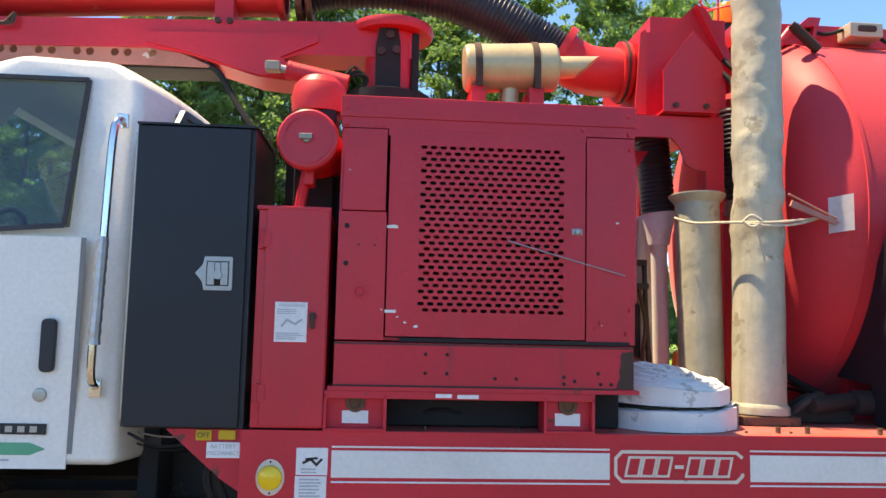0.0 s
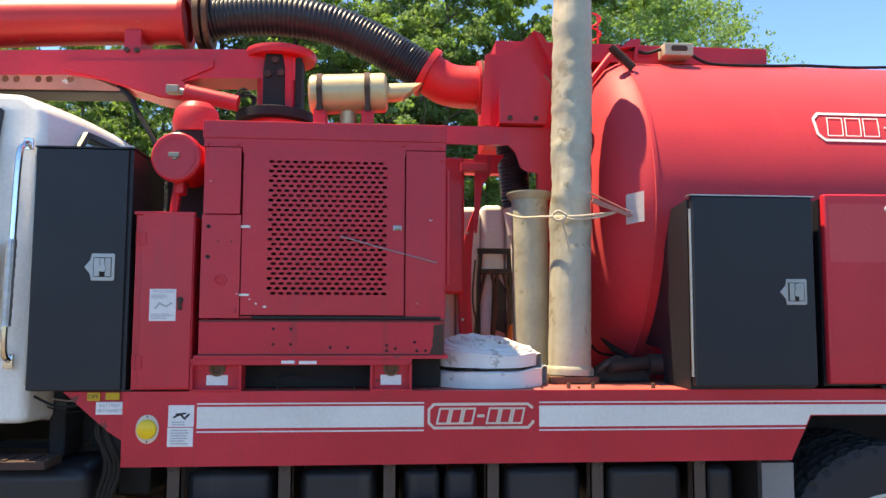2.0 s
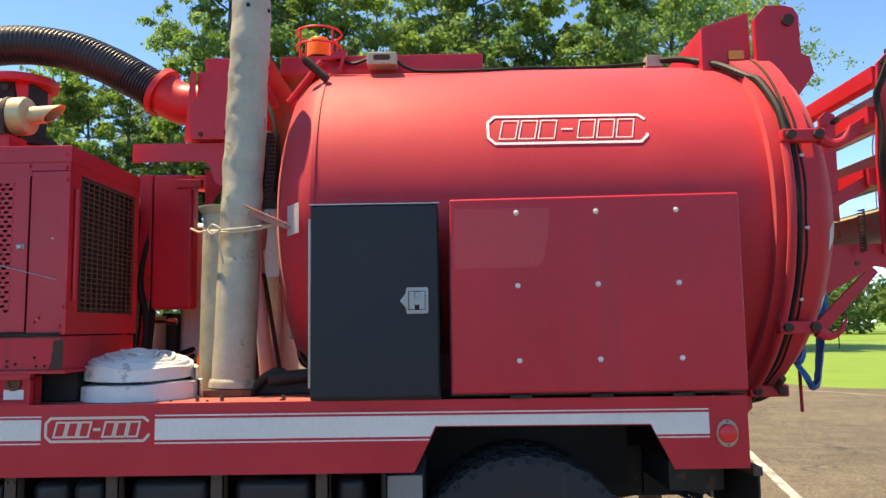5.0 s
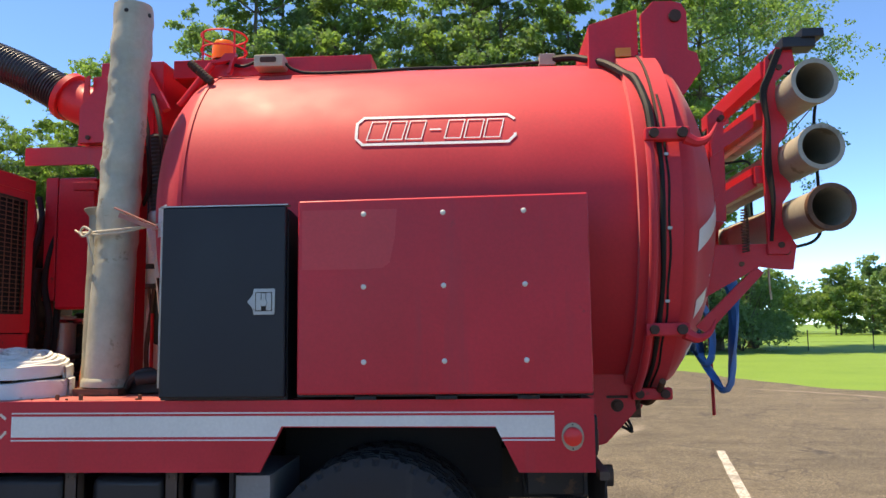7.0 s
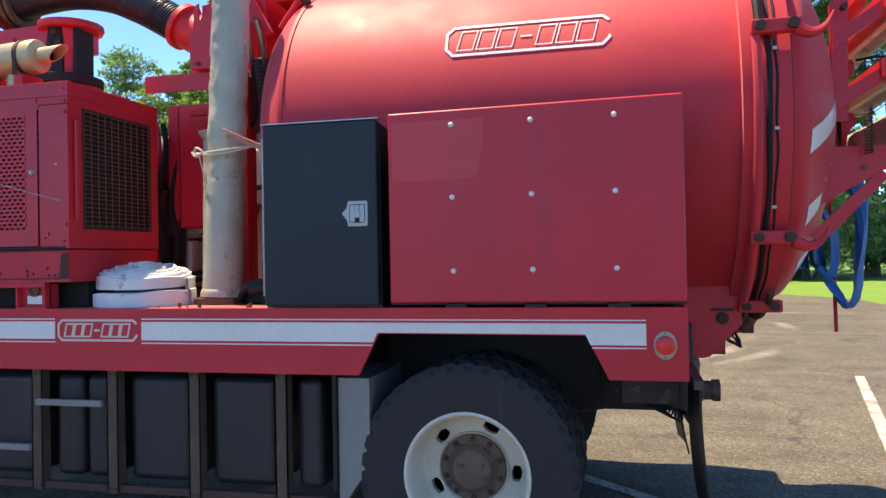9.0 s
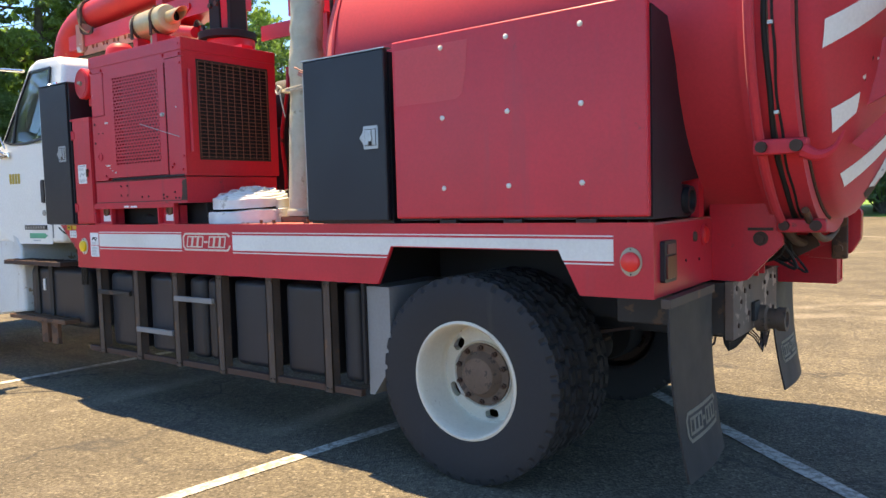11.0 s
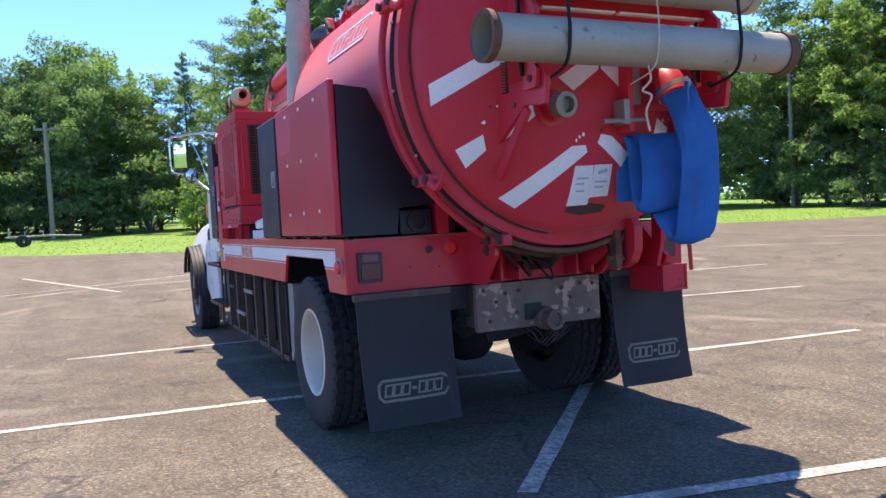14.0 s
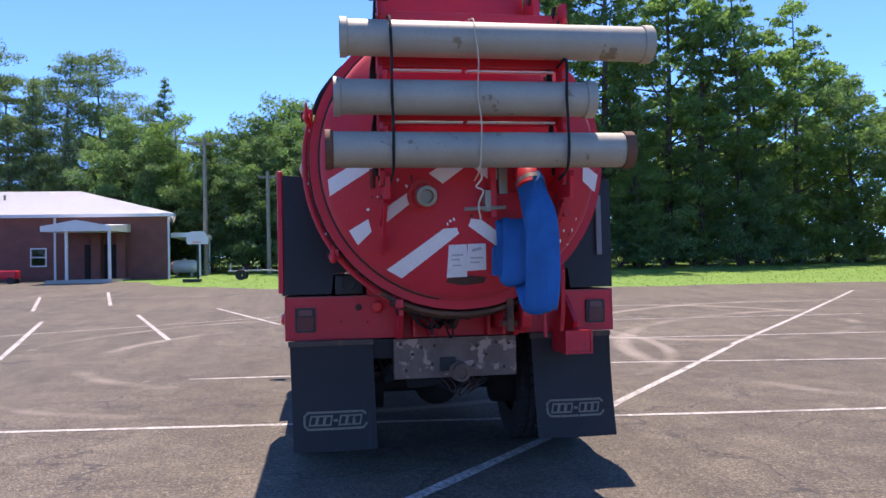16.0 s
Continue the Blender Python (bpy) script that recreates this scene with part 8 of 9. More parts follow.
# ---- things that lie on or hang from the truck ----
# tall and short pipes tied together on the deck
def upright_pipe(name, label, base, top, r, collar, narrow=0.0):
    t = thing(name, label, "pipe", base)
    b, p = Vector(base), Vector(top)
    bm = B()
    n = 90
    line = [b.lerp(p, i / n) for i in range(n + 1)]
    sweep(bm, line, 1.0, 40, caps=False, ribs=lambda i: r - narrow * i / n)
    sweep(bm, line, 1.0, 40, caps=False, ribs=lambda i: r - 0.008 - narrow * i / n)
    for v in bm.verts:
        k = (noise.noise(Vector((v.co.x * 7, v.co.y * 7, v.co.z * 9))) * 0.012 + noise.noise(Vector((v.co.x * 17, v.co.y * 17, v.co.z * 23))) * 0.006 + noise.noise(Vector((v.co.x * 34, v.co.y * 34, v.co.z * 40))) * 0.0035) * (1.0 if collar == "dents" and v.co.z > 2.05 else 0.16)
        d = Vector((v.co.x - b.x, v.co.y - b.y, 0)).normalized()
        v.co += d * k
    part("pipe_wall", bm, pale_pipe, t)
    bm = B()
    d = (p - b).normalized()
    if collar == "dents":
        lathe(bm, [(0.0, r - 0.01), (0.0, r + 0.014), (0.03, r + 0.014), (0.045, r + 0.004), (0.045, r - 0.01)], b, d, 32)
        part("foot_ring", bm, pale_pipe, t)
        for k in range(3):
            bm = B()
            a = radians(200 + 75 * k)
            c = p - d * 0.06 + Vector((math.cos(a), math.sin(a), 0)) * (r - narrow)
            cyl(bm, c - Vector((math.cos(a), math.sin(a), 0)) * 0.004, c + Vector((math.cos(a), math.sin(a), 0)) * 0.002, 0.012, 10)
            part("bolt_hole", bm, dark_void, t)
    else:
        lathe(bm, [(-0.05, r - 0.006), (-0.03, r + 0.012), (-0.006, r + 0.030), (0.0, r + 0.030), (0.0, r + 0.016), (-0.03, r - 0.008)], p, d, 32)
        part("flared_lip", bm, pale_pipe, t)
    return t


upright_pipe("tall_pipe", "tall dented pale metal pipe standing on the deck", (-2.537, 0.415, 1.375), (-2.480, 0.49, 3.52), 0.112, "dents", 0.006)
upright_pipe("short_pipe", "short pale pipe with a flared top standing behind the tall one", (-2.692, 0.65, 1.337), (-2.692, 0.69, 2.375), 0.103, "flare")
rope = thing("tie_rope", "pale rope tying the two pipes to the tank", "rope", (-2.55, 0.23, 2.2))
bm = B()
sweep(bm, curve_pts([(-2.84, 0.60, 2.25), (-2.77, 0.53, 2.22), (-2.68, 0.37, 2.205), (-2.53, 0.292, 2.20), (-2.40, 0.31, 2.215), (-2.28, 0.36, 2.235), (-2.20, 0.40, 2.25)], 6), 0.006, 7)
sweep(bm, curve_pts([(-2.64, 0.318, 2.195), (-2.52, 0.292, 2.185), (-2.38, 0.32, 2.205), (-2.22, 0.39, 2.255)], 6), 0.006, 7)
sweep(bm, curve_pts([(-2.65, 0.305, 2.20), (-2.62, 0.29, 2.225), (-2.58, 0.282, 2.20), (-2.62, 0.285, 2.175), (-2.65, 0.30, 2.20)], 6), 0.007, 7)
sweep(bm, curve_pts([(-2.60, 0.285, 2.18), (-2.58, 0.285, 2.10), (-2.56, 0.290, 2.02)], 5), 0.0045, 6)
part("rope_strand", bm, rope_mat, rope)
bm = B()
prism(bm, [(-2.44, 2.275), (-2.24, 2.20), (-2.215, 2.208), (-2.25, 2.225), (-2.43, 2.30)], "y", 0.295, 0.310)
cyl(bm, (-2.455, 0.285, 2.325), (-2.23, 0.30, 2.225), 0.005, 8)
part("tie_bar", bm, rust_pink, rope, "rusty red hook bar")

# flat white hose, rolled up in two coils
def hose_coil(name, cx, cy, z0, z1, r, squash, seed, turns=9, cone=0.0):
    t = thing(name, "rolled flat white canvas hose lying on the deck", "hose", (cx, cy, z0), "hose coils on the deck")
    rnd = random.Random(seed)
    bm = B()
    n = 56
    rings = []
    thick = r * 0.86 / turns
    for i in range(turns * n + 1):
        a = 2 * math.pi * i / n
        rr = r - thick * i / n
        w = 0.006 * math.sin(3 * a + seed) + 0.006 * math.sin(i * 0.013 + seed) + 0.003 * math.sin(11 * a + 0.4 * i / n)
        f = i / (turns * n)
        up = cone * f ** 0.7                 # inner windings pushed up out of the roll
        top = z1 + up + (0.007 * (i // n % 3) if cone else 0.0) + 0.009 * math.sin(i * 0.11 + seed) + 0.004 * math.sin(i * 0.53) - 0.010 * f
        col = []
        for dr, z in ((0, z0 + up), (0.0, z0 + up + 0.004), (0.0, top - 0.004), (-thick * 0.42, top), (-thick * 0.86, top - 0.005), (-thick * 0.86, z0 + up)):
            q = rr + dr + w
            tilt = up * 0.8 * q * math.sin(a) / r
            col.append(bm.verts.new((cx - up * 0.5 + q * math.cos(a), cy + up * 0.6 + q * squash * math.sin(a), z + tilt)))
        rings.append(col)
    for a, b in zip(rings, rings[1:]):
        for j in range(5):
            bm.faces.new((a[j], a[j + 1], b[j + 1], b[j]))
    part("hose_roll", bm, canvas, t, angle=50)
    return t


hose_coil("hose_coil", -2.985, 0.31, 1.337, 1.422, 0.296, 0.88, 1)
hose_coil("hose_coil", -2.985, 0.325, 1.428, 1.500, 0.290, 0.90, 5, 11, 0.085)

# suction tubes on the rack
def suction_tube(y0, y1, x, z, r, band):
    t = thing("suction_tube", "dull aluminium suction tube strapped to the rear rack", "tube", (x, y0, z), "suction tubes on the rear rack")
    bm = B()
    lathe(bm, [(0, r), (0.01, r + 0.004), (0.03, r), (y1 - y0, r), (y1 - y0, r - 0.010), (0.0, r - 0.010)], (x, y0, z), (0, 1, 0), 40, closed=True)
    part("tube_wall", bm, tube_alu, t)
    bm = B()
    lathe(bm, [(-0.004, r - 0.012), (-0.004, r + 0.012), (0.035, r + 0.012), (0.045, r)], (x, y0, z), (0, 1, 0), 40)
    part("rim_band", bm, rust if band else tube_alu, t)
    bm = B()
    e = y1 - 0.06
    lathe(bm, [(0, r + 0.001), (0.0, r + 0.010), (0.064, r + 0.010), (0.064, r - 0.012)], (x, e, z), (0, 1, 0), 40)
    part("end_band", bm, rust if band else tube_alu, t)
    return t


suction_tube(0.42, 2.40, 1.262, 2.945, 0.110, False)
suction_tube(0.375, 2.01, 1.255, 2.583, 0.108, False)
suction_tube(0.32, 2.25, 1.265, 2.258, 0.110, True)
for y, mat, nm, lab in ((0.715, wire_mat, "rubber_strap", "black rubber strap holding the tubes"), (1.80, wire_mat, "rubber_strap", "black rubber strap holding the tubes"), (1.23, rope_mat, "cord", "thin pale cord round the tubes")):
    t = thing(nm, lab, "strap", (1.42, y, 2.2), "straps round the tubes")
    bm = B()
    r = 0.009 if mat is wire_mat else 0.0042
    jig = 0.004 if mat is wire_mat else 0.02
    pts = [(1.18, y, 3.10), (1.31, y + jig * 0.3, 3.06), (1.383, y, 2.945), (1.374, y + jig, 2.80), (1.374, y + jig * 0.5, 2.583), (1.378, y + jig * 1.4, 2.42), (1.388, y + jig, 2.258), (1.34, y + jig, 2.13), (1.16, y + jig, 2.08)]
    if nm == "rubber_strap" and y > 1.5:
        pts = [(1.2, y, 2.80)] + pts[3:]
    sweep(bm, curve_pts(pts, 6), r, 7)
    part("strand", bm, mat, t)
t = thing("hanging_cord", "pale cord with a hook hanging under the tubes", "cord", (1.3, 1.3, 1.9))
bm = B()
sweep(bm, curve_pts([(1.30, 1.25, 2.15), (1.29, 1.27, 2.08), (1.26, 1.24, 2.03), (1.28, 1.28, 2.0), (1.27, 1.25, 1.92), (1.28, 1.26, 1.82)], 5), 0.006, 6)
part("strand", bm, rope_mat, t)

# blue lay-flat hose hanging from the outlet
blue = thing("lay_flat_hose", "bright blue lay-flat hose hanging in folds from the outlet", "hose", (1.05, 1.65, 1.2))


def ribbon(bm, line, width, thick, twist=0.0, puff=0.0, yshift=0.0):
    """A flat hose along a line in x and z, wide along y."""
    pts = curve_pts(line, 8)
    ring = []
    n = len(pts)
    for i, p in enumerate(pts):
        d = (pts[min(i + 1, n - 1)] - pts[max(i - 1, 0)]).normalized()
        nrm = Vector((d.z, 0, -d.x)).normalized() if abs(d.x) + abs(d.z) > 1e-6 else Vector((1, 0, 0))
        wv = width(i / (n - 1)) if callable(width) else width
        th = thick(i / (n - 1)) if callable(thick) else thick
        a = []
        for k in range(12):
            t = 2 * math.pi * k / 12
            a.append(bm.verts.new(p + Vector((0.38, 1.0, 0)) * (wv / 2 * math.cos(t)) + nrm * th / 2 * math.sin(t) + nrm * (0.010 * math.sin(2 * t + i * 0.16) + 0.007 * math.sin(3 * t + i * 0.31))))
        ring.append(a)
    for a, b in zip(ring, ring[1:]):
        for j in range(12):
            k = (j + 1) % 12
            bm.faces.new((a[j], a[k], b[k], b[j]))
    bm.faces.new(ring[0])
    bm.faces.new(ring[-1][::-1])


bm = B()
ribbon(bm, [(1.03, 1.64, 2.09), (1.10, 1.65, 2.01), (1.165, 1.66, 1.90), (1.185, 1.675, 1.75), (1.165, 1.68, 1.50), (1.14, 1.68, 1.33), (1.115, 1.68, 1.255), (1.08, 1.675, 1.243), (1.04, 1.67, 1.30), (0.95, 1.66, 1.42), (0.885, 1.65, 1.50)],
       lambda f: 0.165 + 0.040 * min(1, f * 4.0), lambda f: 0.15 * (1 - f) ** 4 + 0.026)
part("hanging_length", bm, blue_tarp, blue)
bm = B()
ribbon(bm, [(0.885, 1.64, 1.49), (0.87, 1.63, 1.62), (0.87, 1.62, 1.77), (0.905, 1.61, 1.845), (0.955, 1.60, 1.80), (0.99, 1.59, 1.65), (0.985, 1.58, 1.48), (0.955, 1.575, 1.42), (0.915, 1.57, 1.48)], 0.225, 0.028)
part("folded_length", bm, blue_tarp, blue)
bm = B()
ribbon(bm, [(0.912, 1.57, 1.48), (0.89, 1.565, 1.65), (0.87, 1.56, 1.80), (0.83, 1.555, 1.825), (0.805, 1.55, 1.70), (0.80, 1.545, 1.47)], 0.215, 0.024)
part("folded_length", bm, blue_tarp, blue)
bm = B()
lathe(bm, [(0.0, 0.094), (0.0, 0.099), (0.03, 0.099), (0.03, 0.094)], (1.035, 1.645, 2.085), (0.55, 0.05, -0.85), 20, closed=True)
part("hose_band", bm, zinc, blue)
bm = B()
sweep(bm, [(1.00, 1.70, 1.98), (1.02, 1.715, 1.5), (1.03, 1.73, 1.06)], 0.012, 7)
part("hanging_rod", bm, red_worn, blue, "thin red rod hanging beside the hose")

# orange cone stowed behind the pipes
cone = thing("traffic_cone", "small orange cone stowed behind the short pipe", "cone", (-2.79, 0.70, 1.337))
bm = B()
lathe(bm, [(0.0, 0.07), (0.02, 0.07), (0.02, 0.055), (0.29, 0.018), (0.30, 0.0)], (-2.79, 0.70, 1.337), (0, 0, 1), 20)
part("cone_body", bm, orange_mat, cone)

# bare metal can behind the engine box
can = thing("metal_can", "dented bare metal can standing behind the engine box", "can", (-3.36, 1.40, 1.337))
bm = B()
lathe(bm, [(0.0, 0.0), (0.0, 0.086), (0.40, 0.088), (0.43, 0.080), (0.433, 0.088), (0.44, 0.088), (0.44, 0.078), (0.425, 0.0)], (-3.36, 1.40, 1.337), (0, 0, 1), 28)
part("can_body", bm, zinc, can)

# ---- trees ----
def leaf_mesh(name, clumps, size, n, mat, rng, slim=0.62, flat=0.9, loose=0.85):
    """Many small leaves on the uneven outsides of the clumps (x, y, z, radius), joined into one crown."""
    c = np.array(clumps)
    share = c[:, 3] ** 2
    pick = rng.choice(len(c), n, p=share / share.sum())
    d = rng.normal(0, 1, (n, 3))
    d[:, 2] = np.where(d[:, 2] < -0.35, -0.6 * d[:, 2], d[:, 2])
    d /= np.linalg.norm(d, axis=1)[:, None] + 1e-9
    lump = 1 + 0.24 * np.sin(5 * d[:, :1] + 3 * pick[:, None]) * np.sin(4 * d[:, 1:2] + 7 * pick[:, None]) + 0.15 * np.sin(9 * d[:, 2:] + pick[:, None])
    depth = rng.uniform(0, 1, (n, 1)) ** 0.28
    pos = c[pick, :3] + d * c[pick, 3:4] * lump * depth * np.array([1, 1, flat]) + rng.normal(0, 0.045, (n, 3)) * c[pick, 3:4]
    face = d * 0.8 + np.array([0, 0, 0.30]) + rng.normal(0, loose, (n, 3))
    face /= np.linalg.norm(face, axis=1)[:, None] + 1e-9
    a = np.cross(face, rng.normal(0, 1, (n, 3)))
    a /= np.linalg.norm(a, axis=1)[:, None] + 1e-9
    b = np.cross(face, a)
    s = size * rng.uniform(0.5, 1.35, (n, 1))
    tip = pos + a * s
    left, right = pos - a * s * 0.7 + b * s * slim, pos - a * s * 0.7 - b * s * slim
    verts = np.stack([left, tip, right], 1).reshape(-1, 3)
    tris = (np.arange(n)[:, None] * 3 + np.array([0, 1, 2]))
    me = bpy.data.meshes.new(name)
    me.from_pydata(verts.tolist(), [], tris.tolist())
    me.materials.append(mat)
    return me


def limb(bm, pts, r0, r1, seg=7):
    n = len(pts) - 1
    sweep(bm, pts, 1.0, seg, caps=True, ribs=lambda i: r0 + (r1 - r0) * i / n)


def broadleaf(height, width, seed, mat, leaves, name="tree", label="tall broad-leaved tree at the edge of the lawn", low=0.28, leaf_size=0.122, boughs=34, puff=1.0):
    rnd, rng = random.Random(seed), np.random.default_rng(seed)
    t = thing(name, label, "tree", (0, 0, 0), "trees round the lot")
    bm = B()
    lean = Vector((rnd.uniform(-0.6, 0.6), rnd.uniform(-0.6, 0.6), 0))
    trunk = curve_pts([(0, 0, -0.3), lean * 0.3 + Vector((0, 0, height * 0.25)), lean * 0.7 + Vector((rnd.uniform(-.3, .3), rnd.uniform(-.3, .3), height * 0.55)), lean + Vector((0, 0, height * 0.92))], 6)
    limb(bm, trunk, height * 0.015, 0.03, 9)
    clumps = []
    for k in range(boughs):
        g = (k + rnd.uniform(0, 1)) / boughs
        f = low + (0.97 - low) * g
        p = trunk[min(len(trunk) - 1, int(f * (len(trunk) - 1)))]
        a = k * 2.4 + rnd.uniform(-0.5, 0.5)
        reach = width * (0.30 + 0.70 * math.sin(math.pi * min(1.0, 0.22 + 0.76 * g))) * rnd.uniform(0.72, 1.08)
        e = p + Vector((math.cos(a) * reach, math.sin(a) * reach, reach * rnd.uniform(0.15, 0.85)))
        mid = p.lerp(e, 0.5) + Vector((0, 0, -0.08 * reach))
        limb(bm, curve_pts([p, mid, e], 2), 0.045 + height * 0.003 * (1 - f), 0.012, 5)
        for h, q in ((0.42, 0.9), (0.72, 1.0), (0.98, 0.82)):
            c = p.lerp(e, h) + Vector((rnd.gauss(0, 0.32), rnd.gauss(0, 0.32), rnd.gauss(0.1, 0.3)))
            clumps.append((*c, q * width * puff * rnd.uniform(0.12, 0.235)))
            for j in range(2):
                o = Vector((rnd.gauss(0, 1), rnd.gauss(0, 1), rnd.gauss(0, 0.7))) * width * 0.15
                clumps.append((*(c + o), width * puff * rnd.uniform(0.05, 0.11)))
    clumps.append((*trunk[-1], width * 0.22))
    part("trunk", bm, bark, t)
    crown = new("crown", leaf_mesh("crown", clumps, leaf_size, leaves, mat, rng))
    crown.parent = t
    return t


def pine(height, seed, leaves, bare=0.5):
    """A bare trunk with flat plates of needles at the top."""
    rnd, rng = random.Random(seed), np.random.default_rng(seed)
    t = thing("pine_tree", "tall thin pine with a high ragged crown", "tree", (0, 0, 0), "trees round the lot")
    bm = B()
    trunk = curve_pts([(0, 0, -0.3), (rnd.uniform(-.3, .3), rnd.uniform(-.3, .3), height * 0.5), (rnd.uniform(-.4, .4), rnd.uniform(-.4, .4), height)], 10)
    limb(bm, trunk, height * 0.0115, 0.04, 8)
    clumps = []
    for k in range(26):
        g = (k + rnd.random()) / 26
        f = bare + (0.99 - bare) * g
        p = trunk[min(len(trunk) - 1, int(f * (len(trunk) - 1)))]
        a = k * 2.4 + rnd.uniform(-0.6, 0.6)
        reach = height * 0.175 * (0.45 + 0.75 * math.sin(math.pi * min(1, 0.25 + 0.72 * g))) * rnd.uniform(0.55, 1.15)
        e = p + Vector((math.cos(a) * reach, math.sin(a) * reach, reach * rnd.uniform(0.05, 0.45)))
        limb(bm, [p, p.lerp(e, 0.5) + Vector((0, 0, -0.10)), e], 0.055, 0.012, 5)
        for h in (0.3, 0.55, 0.8, 1.0):
            q = p.lerp(e, h) + Vector((rnd.gauss(0, 0.25), rnd.gauss(0, 0.25), 0.1))
            clumps.append((*q, height * rnd.uniform(0.028, 0.058)))
    part("trunk", bm, bark, t)
    crown = new("crown", leaf_mesh("crown", clumps, 0.15, leaves, leaf_pine, rng, 0.36, 0.66, 1.0))
    crown.parent = t
    return t


def young_pine(height, seed, leaves):
    """A narrow cone of short boughs from near the ground."""
    rnd, rng = random.Random(seed), np.random.default_rng(seed)
    t = thing("conifer", "narrow dark green conifer with ragged boughs", "tree", (0, 0, 0), "trees round the lot")
    bm = B()
    trunk = [(0, 0, -0.3), (rnd.uniform(-.2, .2), rnd.uniform(-.2, .2), height * 0.5), (0, 0, height)]
    limb(bm, curve_pts(trunk, 4), height * 0.010, 0.02, 7)
    clumps = []
    for k in range(70):
        g = (k + rnd.random()) / 70
        a = k * 2.4 + rnd.uniform(-0.5, 0.5)
        reach = (height * 0.17 * (1 - g) ** 0.8 + 0.12) * rnd.uniform(0.6, 1.15)
        p = Vector((0, 0, height * (0.08 + 0.9 * g)))
        e = p + Vector((math.cos(a) * reach, math.sin(a) * reach, reach * 0.35))
        limb(bm, [p, e], 0.03, 0.008, 4)
        for h in (0.5, 0.95):
            clumps.append((*p.lerp(e, h), 0.25 + height * 0.035 * (1 - g) * rnd.uniform(0.7, 1.2)))
    part("trunk", bm, bark, t)
    crown = new("crown", leaf_mesh("crown", clumps, 0.16, leaves, leaf_pine, rng, 0.30, 0.8, 0.9))
    crown.parent = t
    return t


def shrub(seed, mat, w, h, leaves, label):
    rnd, rng = random.Random(seed), np.random.default_rng(seed)
    t = thing("shrub", label, "shrub", (0, 0, 0), "undergrowth below the trees")
    bm = B()
    clumps = []
    for k in range(13):
        a = rnd.uniform(0, 2 * math.pi)
        e = Vector((math.cos(a) * w * rnd.uniform(0.2, 0.85), math.sin(a) * w * rnd.uniform(0.2, 0.85), h * rnd.uniform(0.25, 0.95)))
        limb(bm, [(0, 0, -0.1), e * 0.5 + Vector((0, 0, 0.15)), e], 0.035, 0.01, 4)
        clumps.append((*e, w * rnd.uniform(0.18, 0.36)))
        clumps.append((*(e * Vector((1.1, 1.1, 0.45))), w * rnd.uniform(0.18, 0.36)))
    part("stem", bm, bark, t)
    crown = new("crown", leaf_mesh("crown", clumps, 0.11, leaves, mat, rng))
    crown.parent = t
    return t


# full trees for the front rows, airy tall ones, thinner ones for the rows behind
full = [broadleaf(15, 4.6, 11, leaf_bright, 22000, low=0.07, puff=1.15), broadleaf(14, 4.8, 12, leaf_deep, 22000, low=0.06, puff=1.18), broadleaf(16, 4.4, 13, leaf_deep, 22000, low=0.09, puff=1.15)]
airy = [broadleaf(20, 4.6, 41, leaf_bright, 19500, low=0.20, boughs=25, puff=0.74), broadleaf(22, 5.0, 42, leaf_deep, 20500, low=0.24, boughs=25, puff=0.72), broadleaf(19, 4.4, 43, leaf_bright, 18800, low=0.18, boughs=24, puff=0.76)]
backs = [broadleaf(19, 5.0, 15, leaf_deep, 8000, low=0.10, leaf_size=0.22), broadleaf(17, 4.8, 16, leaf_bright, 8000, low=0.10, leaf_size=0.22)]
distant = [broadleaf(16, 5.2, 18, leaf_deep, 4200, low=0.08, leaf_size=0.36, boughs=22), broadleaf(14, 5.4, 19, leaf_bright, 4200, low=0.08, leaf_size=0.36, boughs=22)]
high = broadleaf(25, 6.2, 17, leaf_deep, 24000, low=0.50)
pines = [pine(21, 21, 12000), pine(19, 22, 11000, 0.45)]
cones = [young_pine(15, 24, 11000), young_pine(13, 25, 10000)]
# Shade below the trees is put into the first shrub's leaf colour.
bushes = [shrub(31, leaf_deep, 2.4, 3.4, 3100, "undergrowth at the wood's edge, darker leaves for its shade"), shrub(32, leaf_bright, 2.0, 2.8, 3000, "light green undergrowth at the wood's edge")]
sources = full + airy + backs + distant + pines + cones + bushes + [high]
placed = []
rnd = random.Random(5)


def plant(source, x, y, s):
    m = pose(x, y, ground_z(x, y) - 0.03, 0, 0, rnd.uniform(0, 360)) @ Matrix.Diagonal((s, s, s * rnd.uniform(0.92, 1.1), 1))
    placed.append((source, m))


# wood behind the truck, along its far side
for i in range(21):
    x = -37 + 2.35 * i + rnd.uniform(-0.8, 0.8)
    near = x < -31
    plant((full if near else airy)[rnd.randrange(3)], x, 47 + rnd.uniform(-2.5, 2.5), rnd.uniform(0.95, 1.1) if near else rnd.uniform(0.98, 1.12) if x < -17 else rnd.uniform(1.15, 1.42))
    if i % 4:
        plant((backs + pines)[rnd.randrange(4)], x + 1.5, 55 + rnd.uniform(-2, 3), rnd.uniform(0.75, 0.85) if near else rnd.uniform(0.8, 0.95) if x < -17 else rnd.uniform(0.9, 1.2))
